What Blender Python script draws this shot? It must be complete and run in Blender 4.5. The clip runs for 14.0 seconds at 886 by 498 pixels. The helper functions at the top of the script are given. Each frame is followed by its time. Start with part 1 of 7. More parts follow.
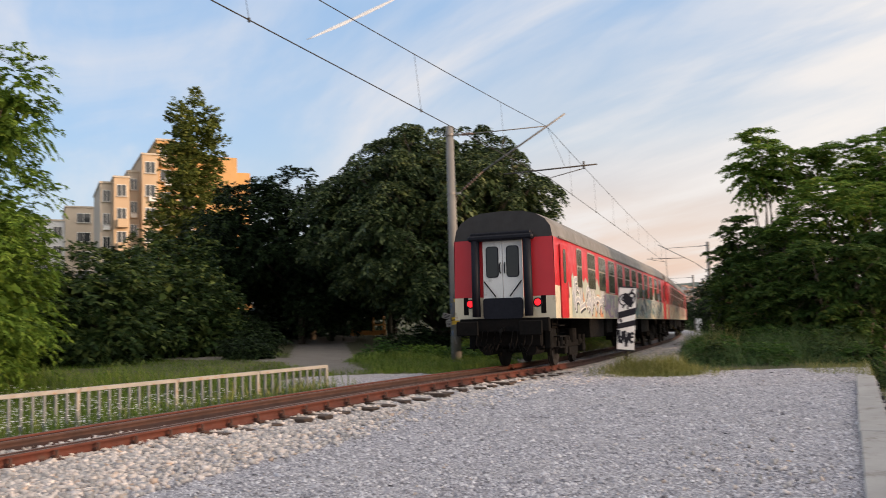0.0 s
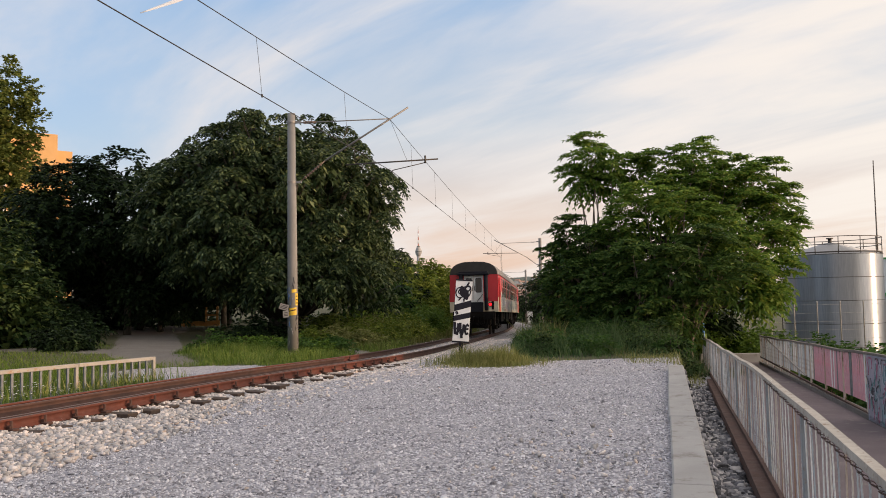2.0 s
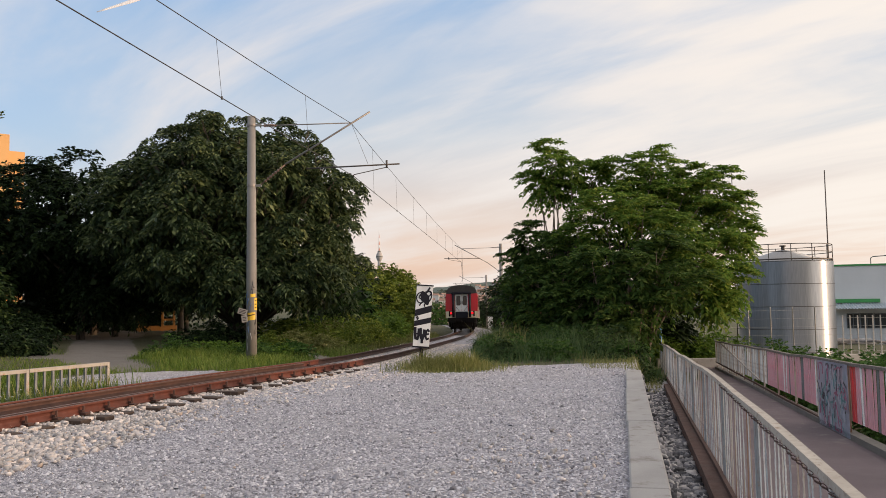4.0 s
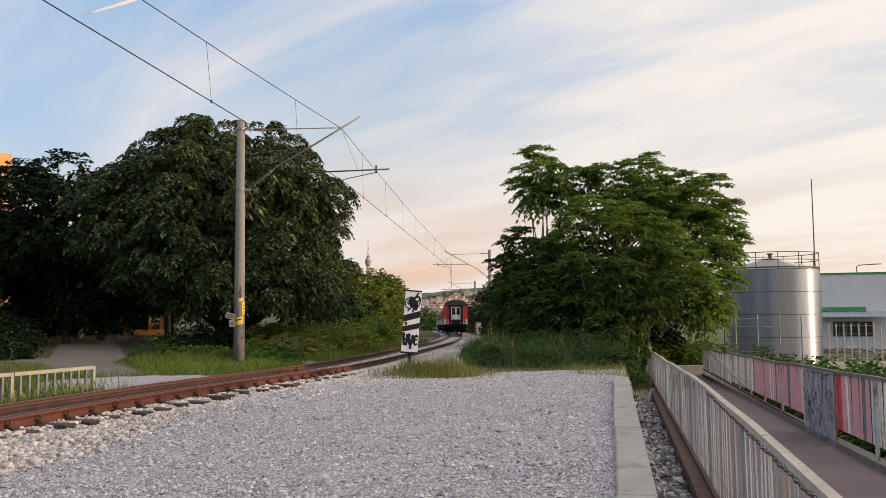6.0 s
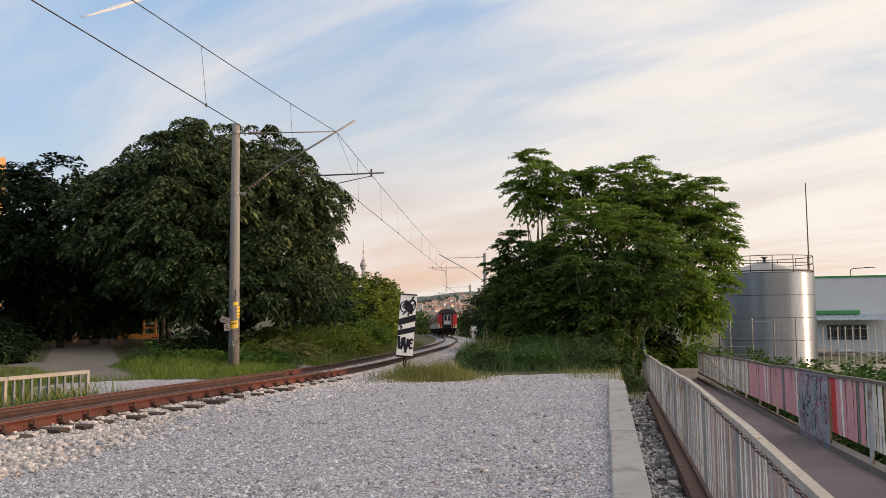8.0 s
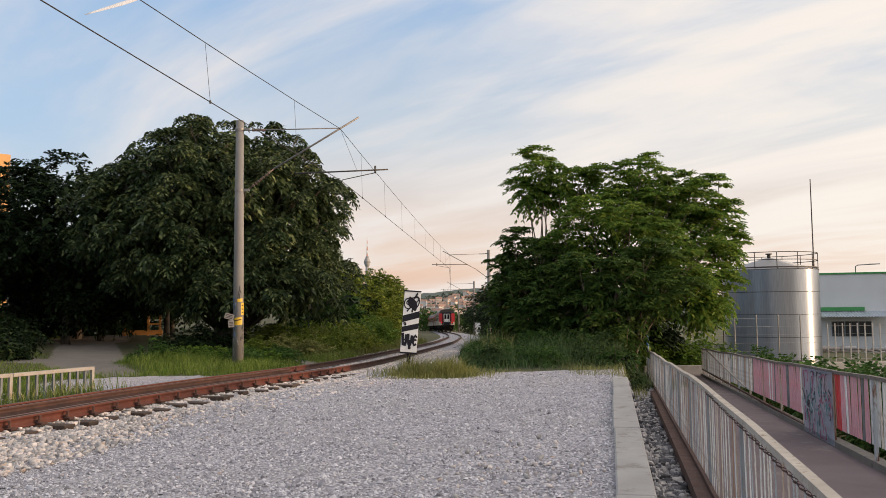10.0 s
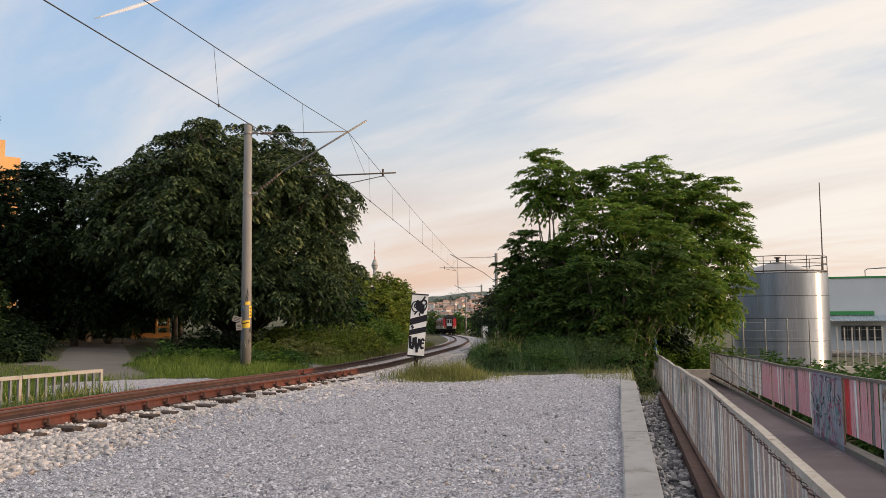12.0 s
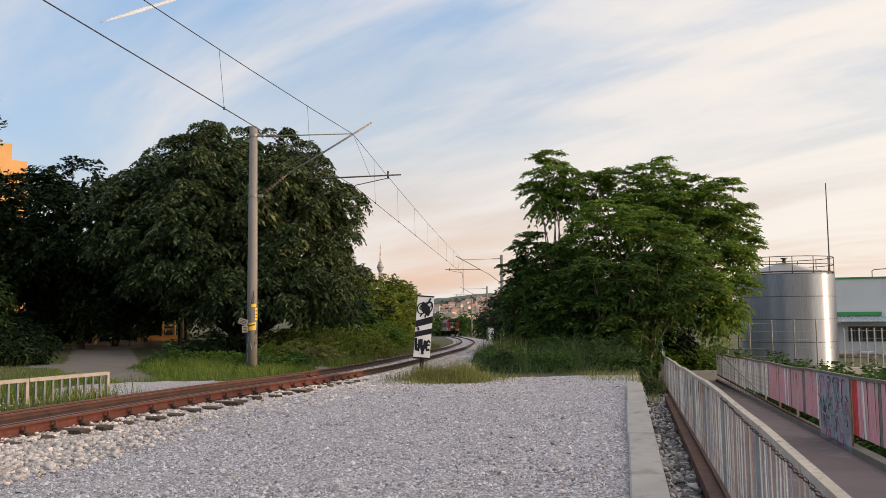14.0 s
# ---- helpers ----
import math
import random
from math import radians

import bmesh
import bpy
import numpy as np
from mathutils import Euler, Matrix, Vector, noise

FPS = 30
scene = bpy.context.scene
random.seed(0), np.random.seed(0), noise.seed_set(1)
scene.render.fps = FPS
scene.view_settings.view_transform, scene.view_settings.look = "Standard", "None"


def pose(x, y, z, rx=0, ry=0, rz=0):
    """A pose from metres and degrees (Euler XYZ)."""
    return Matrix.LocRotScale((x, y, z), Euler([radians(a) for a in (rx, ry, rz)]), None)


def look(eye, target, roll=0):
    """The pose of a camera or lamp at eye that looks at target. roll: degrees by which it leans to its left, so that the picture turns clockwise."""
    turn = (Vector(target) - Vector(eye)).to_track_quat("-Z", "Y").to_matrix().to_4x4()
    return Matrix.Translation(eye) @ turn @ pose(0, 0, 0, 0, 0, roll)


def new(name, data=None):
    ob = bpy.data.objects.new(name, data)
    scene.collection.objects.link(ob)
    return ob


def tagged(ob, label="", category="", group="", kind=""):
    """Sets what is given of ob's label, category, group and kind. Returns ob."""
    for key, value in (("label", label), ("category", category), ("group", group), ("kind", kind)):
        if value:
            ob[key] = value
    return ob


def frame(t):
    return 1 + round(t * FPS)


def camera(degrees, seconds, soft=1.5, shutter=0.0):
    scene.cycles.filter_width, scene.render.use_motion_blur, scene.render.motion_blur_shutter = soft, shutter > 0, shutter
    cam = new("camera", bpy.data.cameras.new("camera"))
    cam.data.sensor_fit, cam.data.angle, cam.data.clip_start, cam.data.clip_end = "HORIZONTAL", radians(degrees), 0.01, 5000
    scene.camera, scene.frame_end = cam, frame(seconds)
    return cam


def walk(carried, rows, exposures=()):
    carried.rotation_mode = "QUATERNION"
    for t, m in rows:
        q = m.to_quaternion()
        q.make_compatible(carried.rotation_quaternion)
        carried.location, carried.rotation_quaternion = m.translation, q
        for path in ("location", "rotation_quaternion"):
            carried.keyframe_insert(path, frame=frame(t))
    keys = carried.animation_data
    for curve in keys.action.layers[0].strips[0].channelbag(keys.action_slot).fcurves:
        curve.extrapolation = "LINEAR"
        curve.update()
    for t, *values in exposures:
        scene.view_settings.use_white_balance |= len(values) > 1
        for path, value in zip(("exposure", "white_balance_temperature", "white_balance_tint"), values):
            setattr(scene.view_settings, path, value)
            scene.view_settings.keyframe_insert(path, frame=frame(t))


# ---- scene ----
cam = camera(57.72, 14.0, soft=0.55, shutter=0.4)
EYE = (0.0, 0.0, 1.75)
PATH = [
    (0.0, 94.352, 1.726, 15.334), (0.5, 93.484, 1.591, 10.140), (1.0, 93.236, 1.500, 6.973),
    (1.5, 93.242, 1.225, 5.094), (2.0, 93.466, 1.070, 3.898), (2.5, 93.576, 1.022, 2.955),
    (3.0, 93.632, 1.035, 2.126), (5.5, 94.071, 0.573, 0.457), (6.0, 94.170, 0.527, 0.292),
    (6.5, 94.286, 0.545, 0.182), (7.0, 94.436, 0.584, 0.130), (7.5, 94.400, 0.600, 0.004),
    (8.0, 94.426, 0.588, -0.048), (10.5, 94.165, 0.532, 0.303), (11.0, 94.185, 0.447, 0.372),
    (11.5, 94.306, 0.416, 0.564), (12.0, 94.428, 0.471, 0.756), (12.5, 94.500, 0.537, 0.934),
    (13.0, 94.433, 0.575, 1.002), (13.5, 94.509, 0.659, 1.072), (14.0, 94.562, 0.626, 1.155)]
walk(cam, [(t, pose(*EYE, rx, ry, rz)) for t, rx, ry, rz in PATH], exposures=[(0.0, 0.06, 6450, 10), (1.2, 0.03, 6610, 11), (3.0, 0.0, 6640, 11), (14.0, 0.0, 6610, 10)])

# ---- world and sun: low evening sun from the right, thin cloud veils ----
SUN_AZ, SUN_EL = 98.0, 5.2          # degrees clockwise from +y, above the horizon
world = bpy.data.worlds.new("evening_sky")
scene.world = world
world.use_nodes = True
wt = world.node_tree
wt.nodes.clear()


def wn(kind, **kw):
    n = wt.nodes.new(kind)
    for k, v in kw.items():
        if k == "ops":
            n.operation = v
        elif k == "vals":
            for i, x in v.items():
                n.inputs[i].default_value = x
    return n


def wl(a, b, i=0, o=0):
    wt.links.new(a.outputs[o], b.inputs[i])


w_out = wn("ShaderNodeOutputWorld")
w_bg = wn("ShaderNodeBackground", vals={1: 1.02})
w_sky = wt.nodes.new("ShaderNodeTexSky")
w_sky.sky_type = 'NISHITA'
w_sky.sun_disc = False
w_sky.sun_elevation = radians(SUN_EL)
w_sky.sun_rotation = radians(SUN_AZ)
w_sky.air_density, w_sky.dust_density, w_sky.ozone_density = 1.0, 0.6, 2.0
SKY_GAIN = 0.10
w_gain = wt.nodes.new("ShaderNodeVectorMath")
w_gain.operation = "SCALE"
w_gain.inputs[3].default_value = SKY_GAIN
wl(w_sky, w_gain)
w_tc = wn("ShaderNodeTexCoord")
w_sep = wn("ShaderNodeSeparateXYZ")
wl(w_tc, w_sep)
# clear air: blue overhead and to the left, cream towards the sun, rose at the horizon
w_elev = wt.nodes.new("ShaderNodeValToRGB")
wl(w_sep, w_elev, 0, 2)
er = w_elev.color_ramp
er.elements[0].position, er.elements[0].color = 0.0, (0.82, 0.56, 0.45, 1)
er.elements[1].position, er.elements[1].color = 1.0, (0.85, 0.92, 1.05, 1)
for p, c in ((0.050, (0.90, 0.66, 0.53, 1)), (0.12, (0.84, 0.73, 0.67, 1)), (0.20, (0.62, 0.70, 0.79, 1)), (0.36, (0.38, 0.56, 0.82, 1)), (0.55, (0.60, 0.74, 0.95, 1))):
    e = er.elements.new(p)
    e.color = c
w_side = wt.nodes.new("ShaderNodeMapRange")
w_side.inputs["From Min"].default_value, w_side.inputs["From Max"].default_value = -0.45, 0.55
wl(w_sep, w_side, 0, 0)
w_blue = wt.nodes.new("ShaderNodeValToRGB")
wl(w_sep, w_blue, 0, 2)
br = w_blue.color_ramp
br.elements[0].position, br.elements[0].color = 0.0, (0.66, 0.68, 0.70, 1)
br.elements[1].position, br.elements[1].color = 1.0, (0.85, 0.92, 1.05, 1)
for p, c in ((0.06, (0.58, 0.70, 0.80, 1)), (0.14, (0.50, 0.69, 0.88, 1)), (0.22, (0.44, 0.64, 0.90, 1)), (0.36, (0.35, 0.56, 0.86, 1)), (0.55, (0.56, 0.72, 0.95, 1))):
    e = br.elements.new(p)
    e.color = c
w_away = wt.nodes.new("ShaderNodeMapRange")
w_away.inputs["From Min"].default_value, w_away.inputs["From Max"].default_value = -0.12, -0.58
wl(w_sep, w_away, 0, 0)
w_clear = wt.nodes.new("ShaderNodeMix")
w_clear.data_type = 'RGBA'
wt.links.new(w_away.outputs[0], w_clear.inputs["Factor"])
wt.links.new(w_elev.outputs[0], w_clear.inputs["A"])
wt.links.new(w_blue.outputs[0], w_clear.inputs["B"])
# veils of cloud: noise stretched along the wind, on a flat layer high up
w_den = wn("ShaderNodeMath", ops="ADD", vals={1: 0.16})
wl(w_sep, w_den, 0, 2)
w_lay = wn("ShaderNodeVectorMath", ops="DIVIDE")
w_comb = wn("ShaderNodeCombineXYZ", vals={2: 1.0})
wl(w_den, w_comb, 0); wl(w_den, w_comb, 1)
wl(w_tc, w_lay, 0); wl(w_comb, w_lay, 1)
w_map = wn("ShaderNodeMapping")
w_map.vector_type = 'TEXTURE'
w_map.inputs["Rotation"].default_value = (0, 0, radians(140))
w_map.inputs["Scale"].default_value = (1 / 0.55, 1 / 1.5, 3.0)
wl(w_lay, w_map)
w_n1 = wn("ShaderNodeTexNoise", vals={"Scale": 1.35, "Detail": 7.0, "Roughness": 0.54, "Distortion": 0.55})
wl(w_map, w_n1)
w_map2 = wn("ShaderNodeMapping")
w_map2.vector_type = 'TEXTURE'
w_map2.inputs["Rotation"].default_value = (0, 0, radians(128))
w_map2.inputs["Scale"].default_value = (1 / 0.35, 1 / 1.9, 3.0)
wl(w_lay, w_map2)
w_n2 = wn("ShaderNodeTexNoise", vals={"Scale": 2.6, "Detail": 8.0, "Roughness": 0.62, "Distortion": 0.2})
wl(w_map2, w_n2)
w_thick = wn("ShaderNodeMath", ops="MULTIPLY_ADD", vals={1: 0.30, 2: -0.02})
wl(w_side, w_thick)
w_streak = wn("ShaderNodeMath", ops="MULTIPLY_ADD", vals={1: 0.20})
wl(w_n2, w_streak); wl(w_thick, w_streak, 2)
w_sum = wn("ShaderNodeMath", ops="ADD")
wl(w_n1, w_sum, 0); wl(w_streak, w_sum, 1)
w_high = wt.nodes.new("ShaderNodeMapRange")
for key, v in (("From Min", 0.40), ("From Max", 0.75), ("To Min", 0.0), ("To Max", 0.25)):
    w_high.inputs[key].default_value = v
wl(w_sep, w_high, 0, 2)
w_sum2 = wn("ShaderNodeMath", ops="ADD")
wl(w_sum, w_sum2, 0); wl(w_high, w_sum2, 1)
w_cov = wt.nodes.new("ShaderNodeMapRange")
w_cov.interpolation_type = 'SMOOTHSTEP'
w_cov.inputs["From Min"].default_value, w_cov.inputs["From Max"].default_value = 0.50, 0.98
wl(w_sum2, w_cov)
w_ccol = wt.nodes.new("ShaderNodeMix")
w_ccol.data_type = 'RGBA'
w_ccol.inputs["A"].default_value = (0.87, 0.84, 0.85, 1)
w_ccol.inputs["B"].default_value = (1.07, 0.985, 0.90, 1)
wt.links.new(w_side.outputs[0], w_ccol.inputs["Factor"])
w_mix = wt.nodes.new("ShaderNodeMix")
w_mix.data_type = 'RGBA'
wt.links.new(w_cov.outputs[0], w_mix.inputs["Factor"])
wt.links.new(w_clear.outputs["Result"], w_mix.inputs["A"])
wt.links.new(w_ccol.outputs["Result"], w_mix.inputs["B"])
w_add = wt.nodes.new("ShaderNodeMix")
w_add.data_type = 'RGBA'
w_add.inputs["Factor"].default_value = 0.88
wt.links.new(w_gain.outputs[0], w_add.inputs["A"])
wt.links.new(w_mix.outputs["Result"], w_add.inputs["B"])
# the bright part of the sky round the low sun
w_dot = wn("ShaderNodeVectorMath", ops="DOT_PRODUCT")
w_dot.inputs[1].default_value = (math.sin(radians(SUN_AZ)) * 0.985, math.cos(radians(SUN_AZ)) * 0.985, 0.17)
wl(w_tc, w_dot)
w_pow = wt.nodes.new("ShaderNodeMapRange")
w_pow.interpolation_type = 'SMOOTHSTEP'
for key, v in (("From Min", 0.62), ("From Max", 1.0), ("To Min", 0.0), ("To Max", 2.2)):
    w_pow.inputs[key].default_value = v
wl(w_dot, w_pow, 0, 1)
w_glow = wn("ShaderNodeVectorMath", ops="SCALE")
w_glow.inputs[0].default_value = (1.0, 0.88, 0.76)
wt.links.new(w_pow.outputs[0], w_glow.inputs[3])
w_tot = wn("ShaderNodeVectorMath", ops="ADD")
wt.links.new(w_add.outputs["Result"], w_tot.inputs[0])
wt.links.new(w_glow.outputs[0], w_tot.inputs[1])
wt.links.new(w_tot.outputs[0], w_bg.inputs[0])
wl(w_bg, w_out)

sun_data = bpy.data.lights.new("sun", 'SUN')
sun_data.energy, sun_data.angle, sun_data.color = 3.2, radians(0.6), (1.0, 0.66, 0.40)
sun = new("sun", sun_data)
sa, se = radians(SUN_AZ), radians(SUN_EL)
sun.matrix_world = look((60 * math.sin(sa) * math.cos(se), 60 * math.cos(sa) * math.cos(se), 60 * math.sin(se)), (0, 0, 0))


# ---- materials ----
class Mat:
    """A node material with a few short ways to write it."""

    def __init__(self, name, color=(0.5, 0.5, 0.5), rough=0.7, metal=0.0):
        self.m = bpy.data.materials.new(name)
        self.m.use_nodes = True
        self.t = self.m.node_tree
        self.b = self.t.nodes["Principled BSDF"]
        self.b.inputs["Base Color"].default_value = (*color, 1)
        self.b.inputs["Roughness"].default_value = rough
        self.b.inputs["Metallic"].default_value = metal
        self.tc = self.t.nodes.new("ShaderNodeTexCoord")

    def noise(self, scale, detail=4.0, rough=0.55, stretch=None, world=False):
        n = self.t.nodes.new("ShaderNodeTexNoise")
        n.inputs["Scale"].default_value, n.inputs["Detail"].default_value, n.inputs["Roughness"].default_value = scale, detail, rough
        src = self.tc.outputs["Object"]
        if world:
            src = self.t.nodes.new("ShaderNodeNewGeometry").outputs["Position"]
        if stretch:
            mp = self.t.nodes.new("ShaderNodeMapping")
            mp.inputs["Scale"].default_value = stretch
            self.t.links.new(src, mp.inputs[0])
            src = mp.outputs[0]
        self.t.links.new(src, n.inputs["Vector"])
        return n.outputs[0]

    def ramp(self, fac, stops):
        r = self.t.nodes.new("ShaderNodeValToRGB")
        els = r.color_ramp.elements
        els[0].position, els[0].color = stops[0][0], (*stops[0][1], 1)
        els[1].position, els[1].color = stops[-1][0], (*stops[-1][1], 1)
        for p, c in stops[1:-1]:
            e = els.new(p)
            e.color = (*c, 1)
        self.t.links.new(fac, r.inputs[0])
        return r.outputs[0]

    def mix(self, fac, a, b, how='MIX'):
        n = self.t.nodes.new("ShaderNodeMix")
        n.data_type, n.blend_type = 'RGBA', how
        for key, v in (("Factor", fac), ("A", a), ("B", b)):
            if isinstance(v, (int, float)):
                n.inputs[key].default_value = v
            elif isinstance(v, tuple):
                n.inputs[key].default_value = (*v, 1)
            else:
                self.t.links.new(v, n.inputs[key])
        return n.outputs["Result"]

    def remap(self, fac, lo, hi, a=0.0, b=1.0):
        n = self.t.nodes.new("ShaderNodeMapRange")
        for key, v in (("From Min", lo), ("From Max", hi), ("To Min", a), ("To Max", b)):
            n.inputs[key].default_value = v
        self.t.links.new(fac, n.inputs[0])
        return n.outputs[0]

    def color(self, out):
        self.t.links.new(out, self.b.inputs["Base Color"])
        return self

    def rough(self, out):
        self.t.links.new(out, self.b.inputs["Roughness"])
        return self

    def bump(self, fac, strength=0.3, dist=0.02):
        n = self.t.nodes.new("ShaderNodeBump")
        n.inputs["Strength"].default_value, n.inputs["Distance"].default_value = strength, dist
        self.t.links.new(fac, n.inputs["Height"])
        self.t.links.new(n.outputs[0], self.b.inputs["Normal"])
        return self

    def island(self):
        return self.t.nodes.new("ShaderNodeNewGeometry").outputs["Random Per Island"]

    def each(self):
        return self.t.nodes.new("ShaderNodeObjectInfo").outputs["Random"]

    def attr(self, name):
        n = self.t.nodes.new("ShaderNodeAttribute")
        n.attribute_name = name
        return n.outputs["Fac"]


def worn(name, c1, c2, rough=0.6, metal=0.0, scale=3.0, fine=40.0, bump=0.15, spots=None, stretch=None, spec=0.5):
    """Two colours in patches, fine grain over them, and spots of a third where it is given."""
    k = Mat(name, c1, rough, metal)
    k.b.inputs["Specular IOR Level"].default_value = spec
    col = k.mix(k.remap(k.noise(scale, 5, stretch=stretch), 0.35, 0.65), c1, c2)
    fine_n = k.noise(fine, 3)
    col = k.mix(k.remap(fine_n, 0.2, 0.8, 0.0, 0.35), col, tuple(x * 0.62 for x in c1))
    if spots:
        col = k.mix(k.remap(k.noise(scale * 2.3, 6, 0.7), 0.56, 0.66), col, spots)
    k.color(col).bump(fine_n, bump, 0.01)
    k.rough(k.remap(k.noise(scale * 3), 0.3, 0.7, max(0.05, rough - 0.12), min(1, rough + 0.12)))
    return k.m


def leaf_mat(name, dark, mid, light, trans=0.25):
    k = Mat(name, mid, 0.55)
    c = k.ramp(k.island(), [(0.0, dark), (0.55, mid), (1.0, light)])
    big = k.noise(0.55, 3, world=True)
    c = k.mix(k.remap(big, 0.35, 0.7, 0.0, 0.55), c, tuple(x * 0.62 for x in mid))
    k.color(c)
    k.b.inputs["Subsurface Weight"].default_value = 0.0
    k.b.inputs["Specular IOR Level"].default_value = 0.10
    tr = k.t.nodes.new("ShaderNodeBsdfTranslucent")
    k.t.links.new(c, tr.inputs[0])
    ms = k.t.nodes.new("ShaderNodeMixShader")
    ms.inputs[0].default_value = trans
    k.t.links.new(k.b.outputs[0], ms.inputs[1])
    k.t.links.new(tr.outputs[0], ms.inputs[2])
    k.t.links.new(ms.outputs[0], k.t.nodes["Material Output"].inputs[0])
    return k.m


M = {}
# shade under and among the trees is put into these near-black tones
M["leaf_shade"] = leaf_mat("leaf_shade", (0.004, 0.009, 0.004), (0.012, 0.026, 0.009), (0.046, 0.074, 0.026), 0.10)
# sunlit highlights of the big tree are put into the palest leaf tones
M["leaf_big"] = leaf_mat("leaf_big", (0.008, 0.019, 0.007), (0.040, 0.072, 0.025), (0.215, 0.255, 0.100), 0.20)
M["leaf_big"].node_tree.nodes["Principled BSDF"].inputs["Specular IOR Level"].default_value = 0.30
M["leaf_mid"] = leaf_mat("leaf_mid", (0.030, 0.070, 0.018), (0.058, 0.125, 0.028), (0.100, 0.170, 0.040), 0.3)
M["leaf_light"] = leaf_mat("leaf_light", (0.042, 0.085, 0.014), (0.105, 0.185, 0.028), (0.200, 0.290, 0.050), 0.35)
M["leaf_olive"] = leaf_mat("leaf_olive", (0.050, 0.075, 0.018), (0.125, 0.155, 0.036), (0.240, 0.250, 0.065), 0.35)
M["grass"] = leaf_mat("grass_blades", (0.045, 0.095, 0.016), (0.140, 0.225, 0.036), (0.290, 0.330, 0.090), 0.4)
M["grass_dry"] = leaf_mat("grass_dry", (0.120, 0.150, 0.042), (0.235, 0.250, 0.080), (0.420, 0.380, 0.170), 0.35)
M["grass_dark"] = leaf_mat("grass_dark", (0.036, 0.082, 0.034), (0.084, 0.150, 0.058), (0.185, 0.240, 0.108), 0.35)
M["grass_olive"] = leaf_mat("grass_olive", (0.055, 0.075, 0.022), (0.130, 0.155, 0.042), (0.270, 0.255, 0.095), 0.35)
M["leaf_lime"] = leaf_mat("leaf_lime", (0.050, 0.088, 0.016), (0.155, 0.205, 0.034), (0.310, 0.345, 0.072), 0.42)
M["petal"] = Mat("petal", (0.80, 0.80, 0.74), 0.7).m
M["bark"] = worn("bark", (0.10, 0.080, 0.060), (0.055, 0.045, 0.036), 0.9, 0, 6, 30, 0.6, stretch=(1, 1, 0.2))
M["concrete"] = worn("concrete", (0.40, 0.385, 0.375), (0.33, 0.318, 0.31), 0.88, 0, 1.6, 60, 0.3, spots=(0.24, 0.22, 0.20))
M["concrete_pale"] = worn("concrete_pale", (0.50, 0.46, 0.41), (0.43, 0.40, 0.36), 0.85, 0, 1.2, 50, 0.2, spots=(0.35, 0.31, 0.27))
M["concrete_dark"] = worn("concrete_dark", (0.17, 0.155, 0.14), (0.12, 0.11, 0.10), 0.9, 0, 1.6, 60, 0.3, spots=(0.07, 0.065, 0.06))
M["pole_concrete"] = worn("pole_concrete", (0.245, 0.236, 0.226), (0.18, 0.173, 0.166), 0.85, 0, 2.0, 50, 0.3, stretch=(1, 1, 0.25))
M["rail_rust"] = worn("rail_rust", (0.112, 0.026, 0.013), (0.070, 0.018, 0.011), 0.8, 0.0, 3.0, 60, 0.3, spots=(0.062, 0.026, 0.017))
# far rails: darkening by the low view is put into the rust colour
M["rail_dark"] = worn("rail_dark", (0.052, 0.020, 0.013), (0.034, 0.014, 0.010), 0.8, 0.0, 3.0, 60, 0.3)
M["rail_head"] = worn("rail_head", (0.22, 0.15, 0.125), (0.14, 0.085, 0.065), 0.5, 0.4, 4.0, 60, 0.1)
M["rust_dark"] = worn("rust_dark", (0.085, 0.040, 0.030), (0.055, 0.028, 0.022), 0.85, 0.1, 3.0, 60, 0.3)
M["sleeper"] = worn("sleeper_wood", (0.075, 0.048, 0.034), (0.045, 0.030, 0.023), 0.9, 0, 3.0, 30, 0.5, spots=(0.12, 0.085, 0.06), stretch=(1, 0.2, 1))
M["fence_paint"] = worn("fence_paint", (0.33, 0.305, 0.275), (0.27, 0.25, 0.225), 0.6, 0.0, 4.0, 40, 0.15, spots=(0.28, 0.17, 0.10))
M["bar_grey"] = worn("bar_grey", (0.17, 0.185, 0.20), (0.125, 0.135, 0.145), 0.55, 0.0, 4.0, 40, 0.15)
k = Mat("bar_old_paint", (0.45, 0.42, 0.38), 0.65)
c = k.ramp(k.each(), [(0.0, (0.30, 0.17, 0.11)), (0.18, (0.50, 0.40, 0.32)), (0.45, (0.78, 0.75, 0.71)), (0.75, (0.60, 0.60, 0.59)), (1.0, (0.34, 0.37, 0.40))])
c = k.mix(k.remap(k.noise(9, 6, 0.7, stretch=(1, 1, 0.3)), 0.50, 0.59), c, (0.17, 0.080, 0.045))
k.color(c).bump(k.noise(40, 3), 0.2, 0.01)
M["bar_old"] = k.m
M["bar_pink"] = worn("bar_pink_paint", (0.66, 0.29, 0.34), (0.58, 0.38, 0.42), 0.6, 0.0, 3.0, 40, 0.15, spots=(0.52, 0.47, 0.46))
M["bar_post"] = worn("bar_post_paint", (0.27, 0.29, 0.305), (0.20, 0.215, 0.225), 0.6, 0.0, 4.0, 40, 0.15, spots=(0.20, 0.11, 0.06))
M["grass_fresh"] = leaf_mat("grass_fresh", (0.060, 0.115, 0.020), (0.160, 0.240, 0.044), (0.320, 0.360, 0.100), 0.42)
M["bar_red"] = worn("bar_red_paint", (0.62, 0.045, 0.05), (0.52, 0.06, 0.06), 0.55, 0.0, 3.0, 40, 0.15)
M["handrail"] = worn("handrail_paint", (0.46, 0.42, 0.37), (0.34, 0.30, 0.26), 0.6, 0.1, 6.0, 50, 0.2, spots=(0.17, 0.10, 0.06))
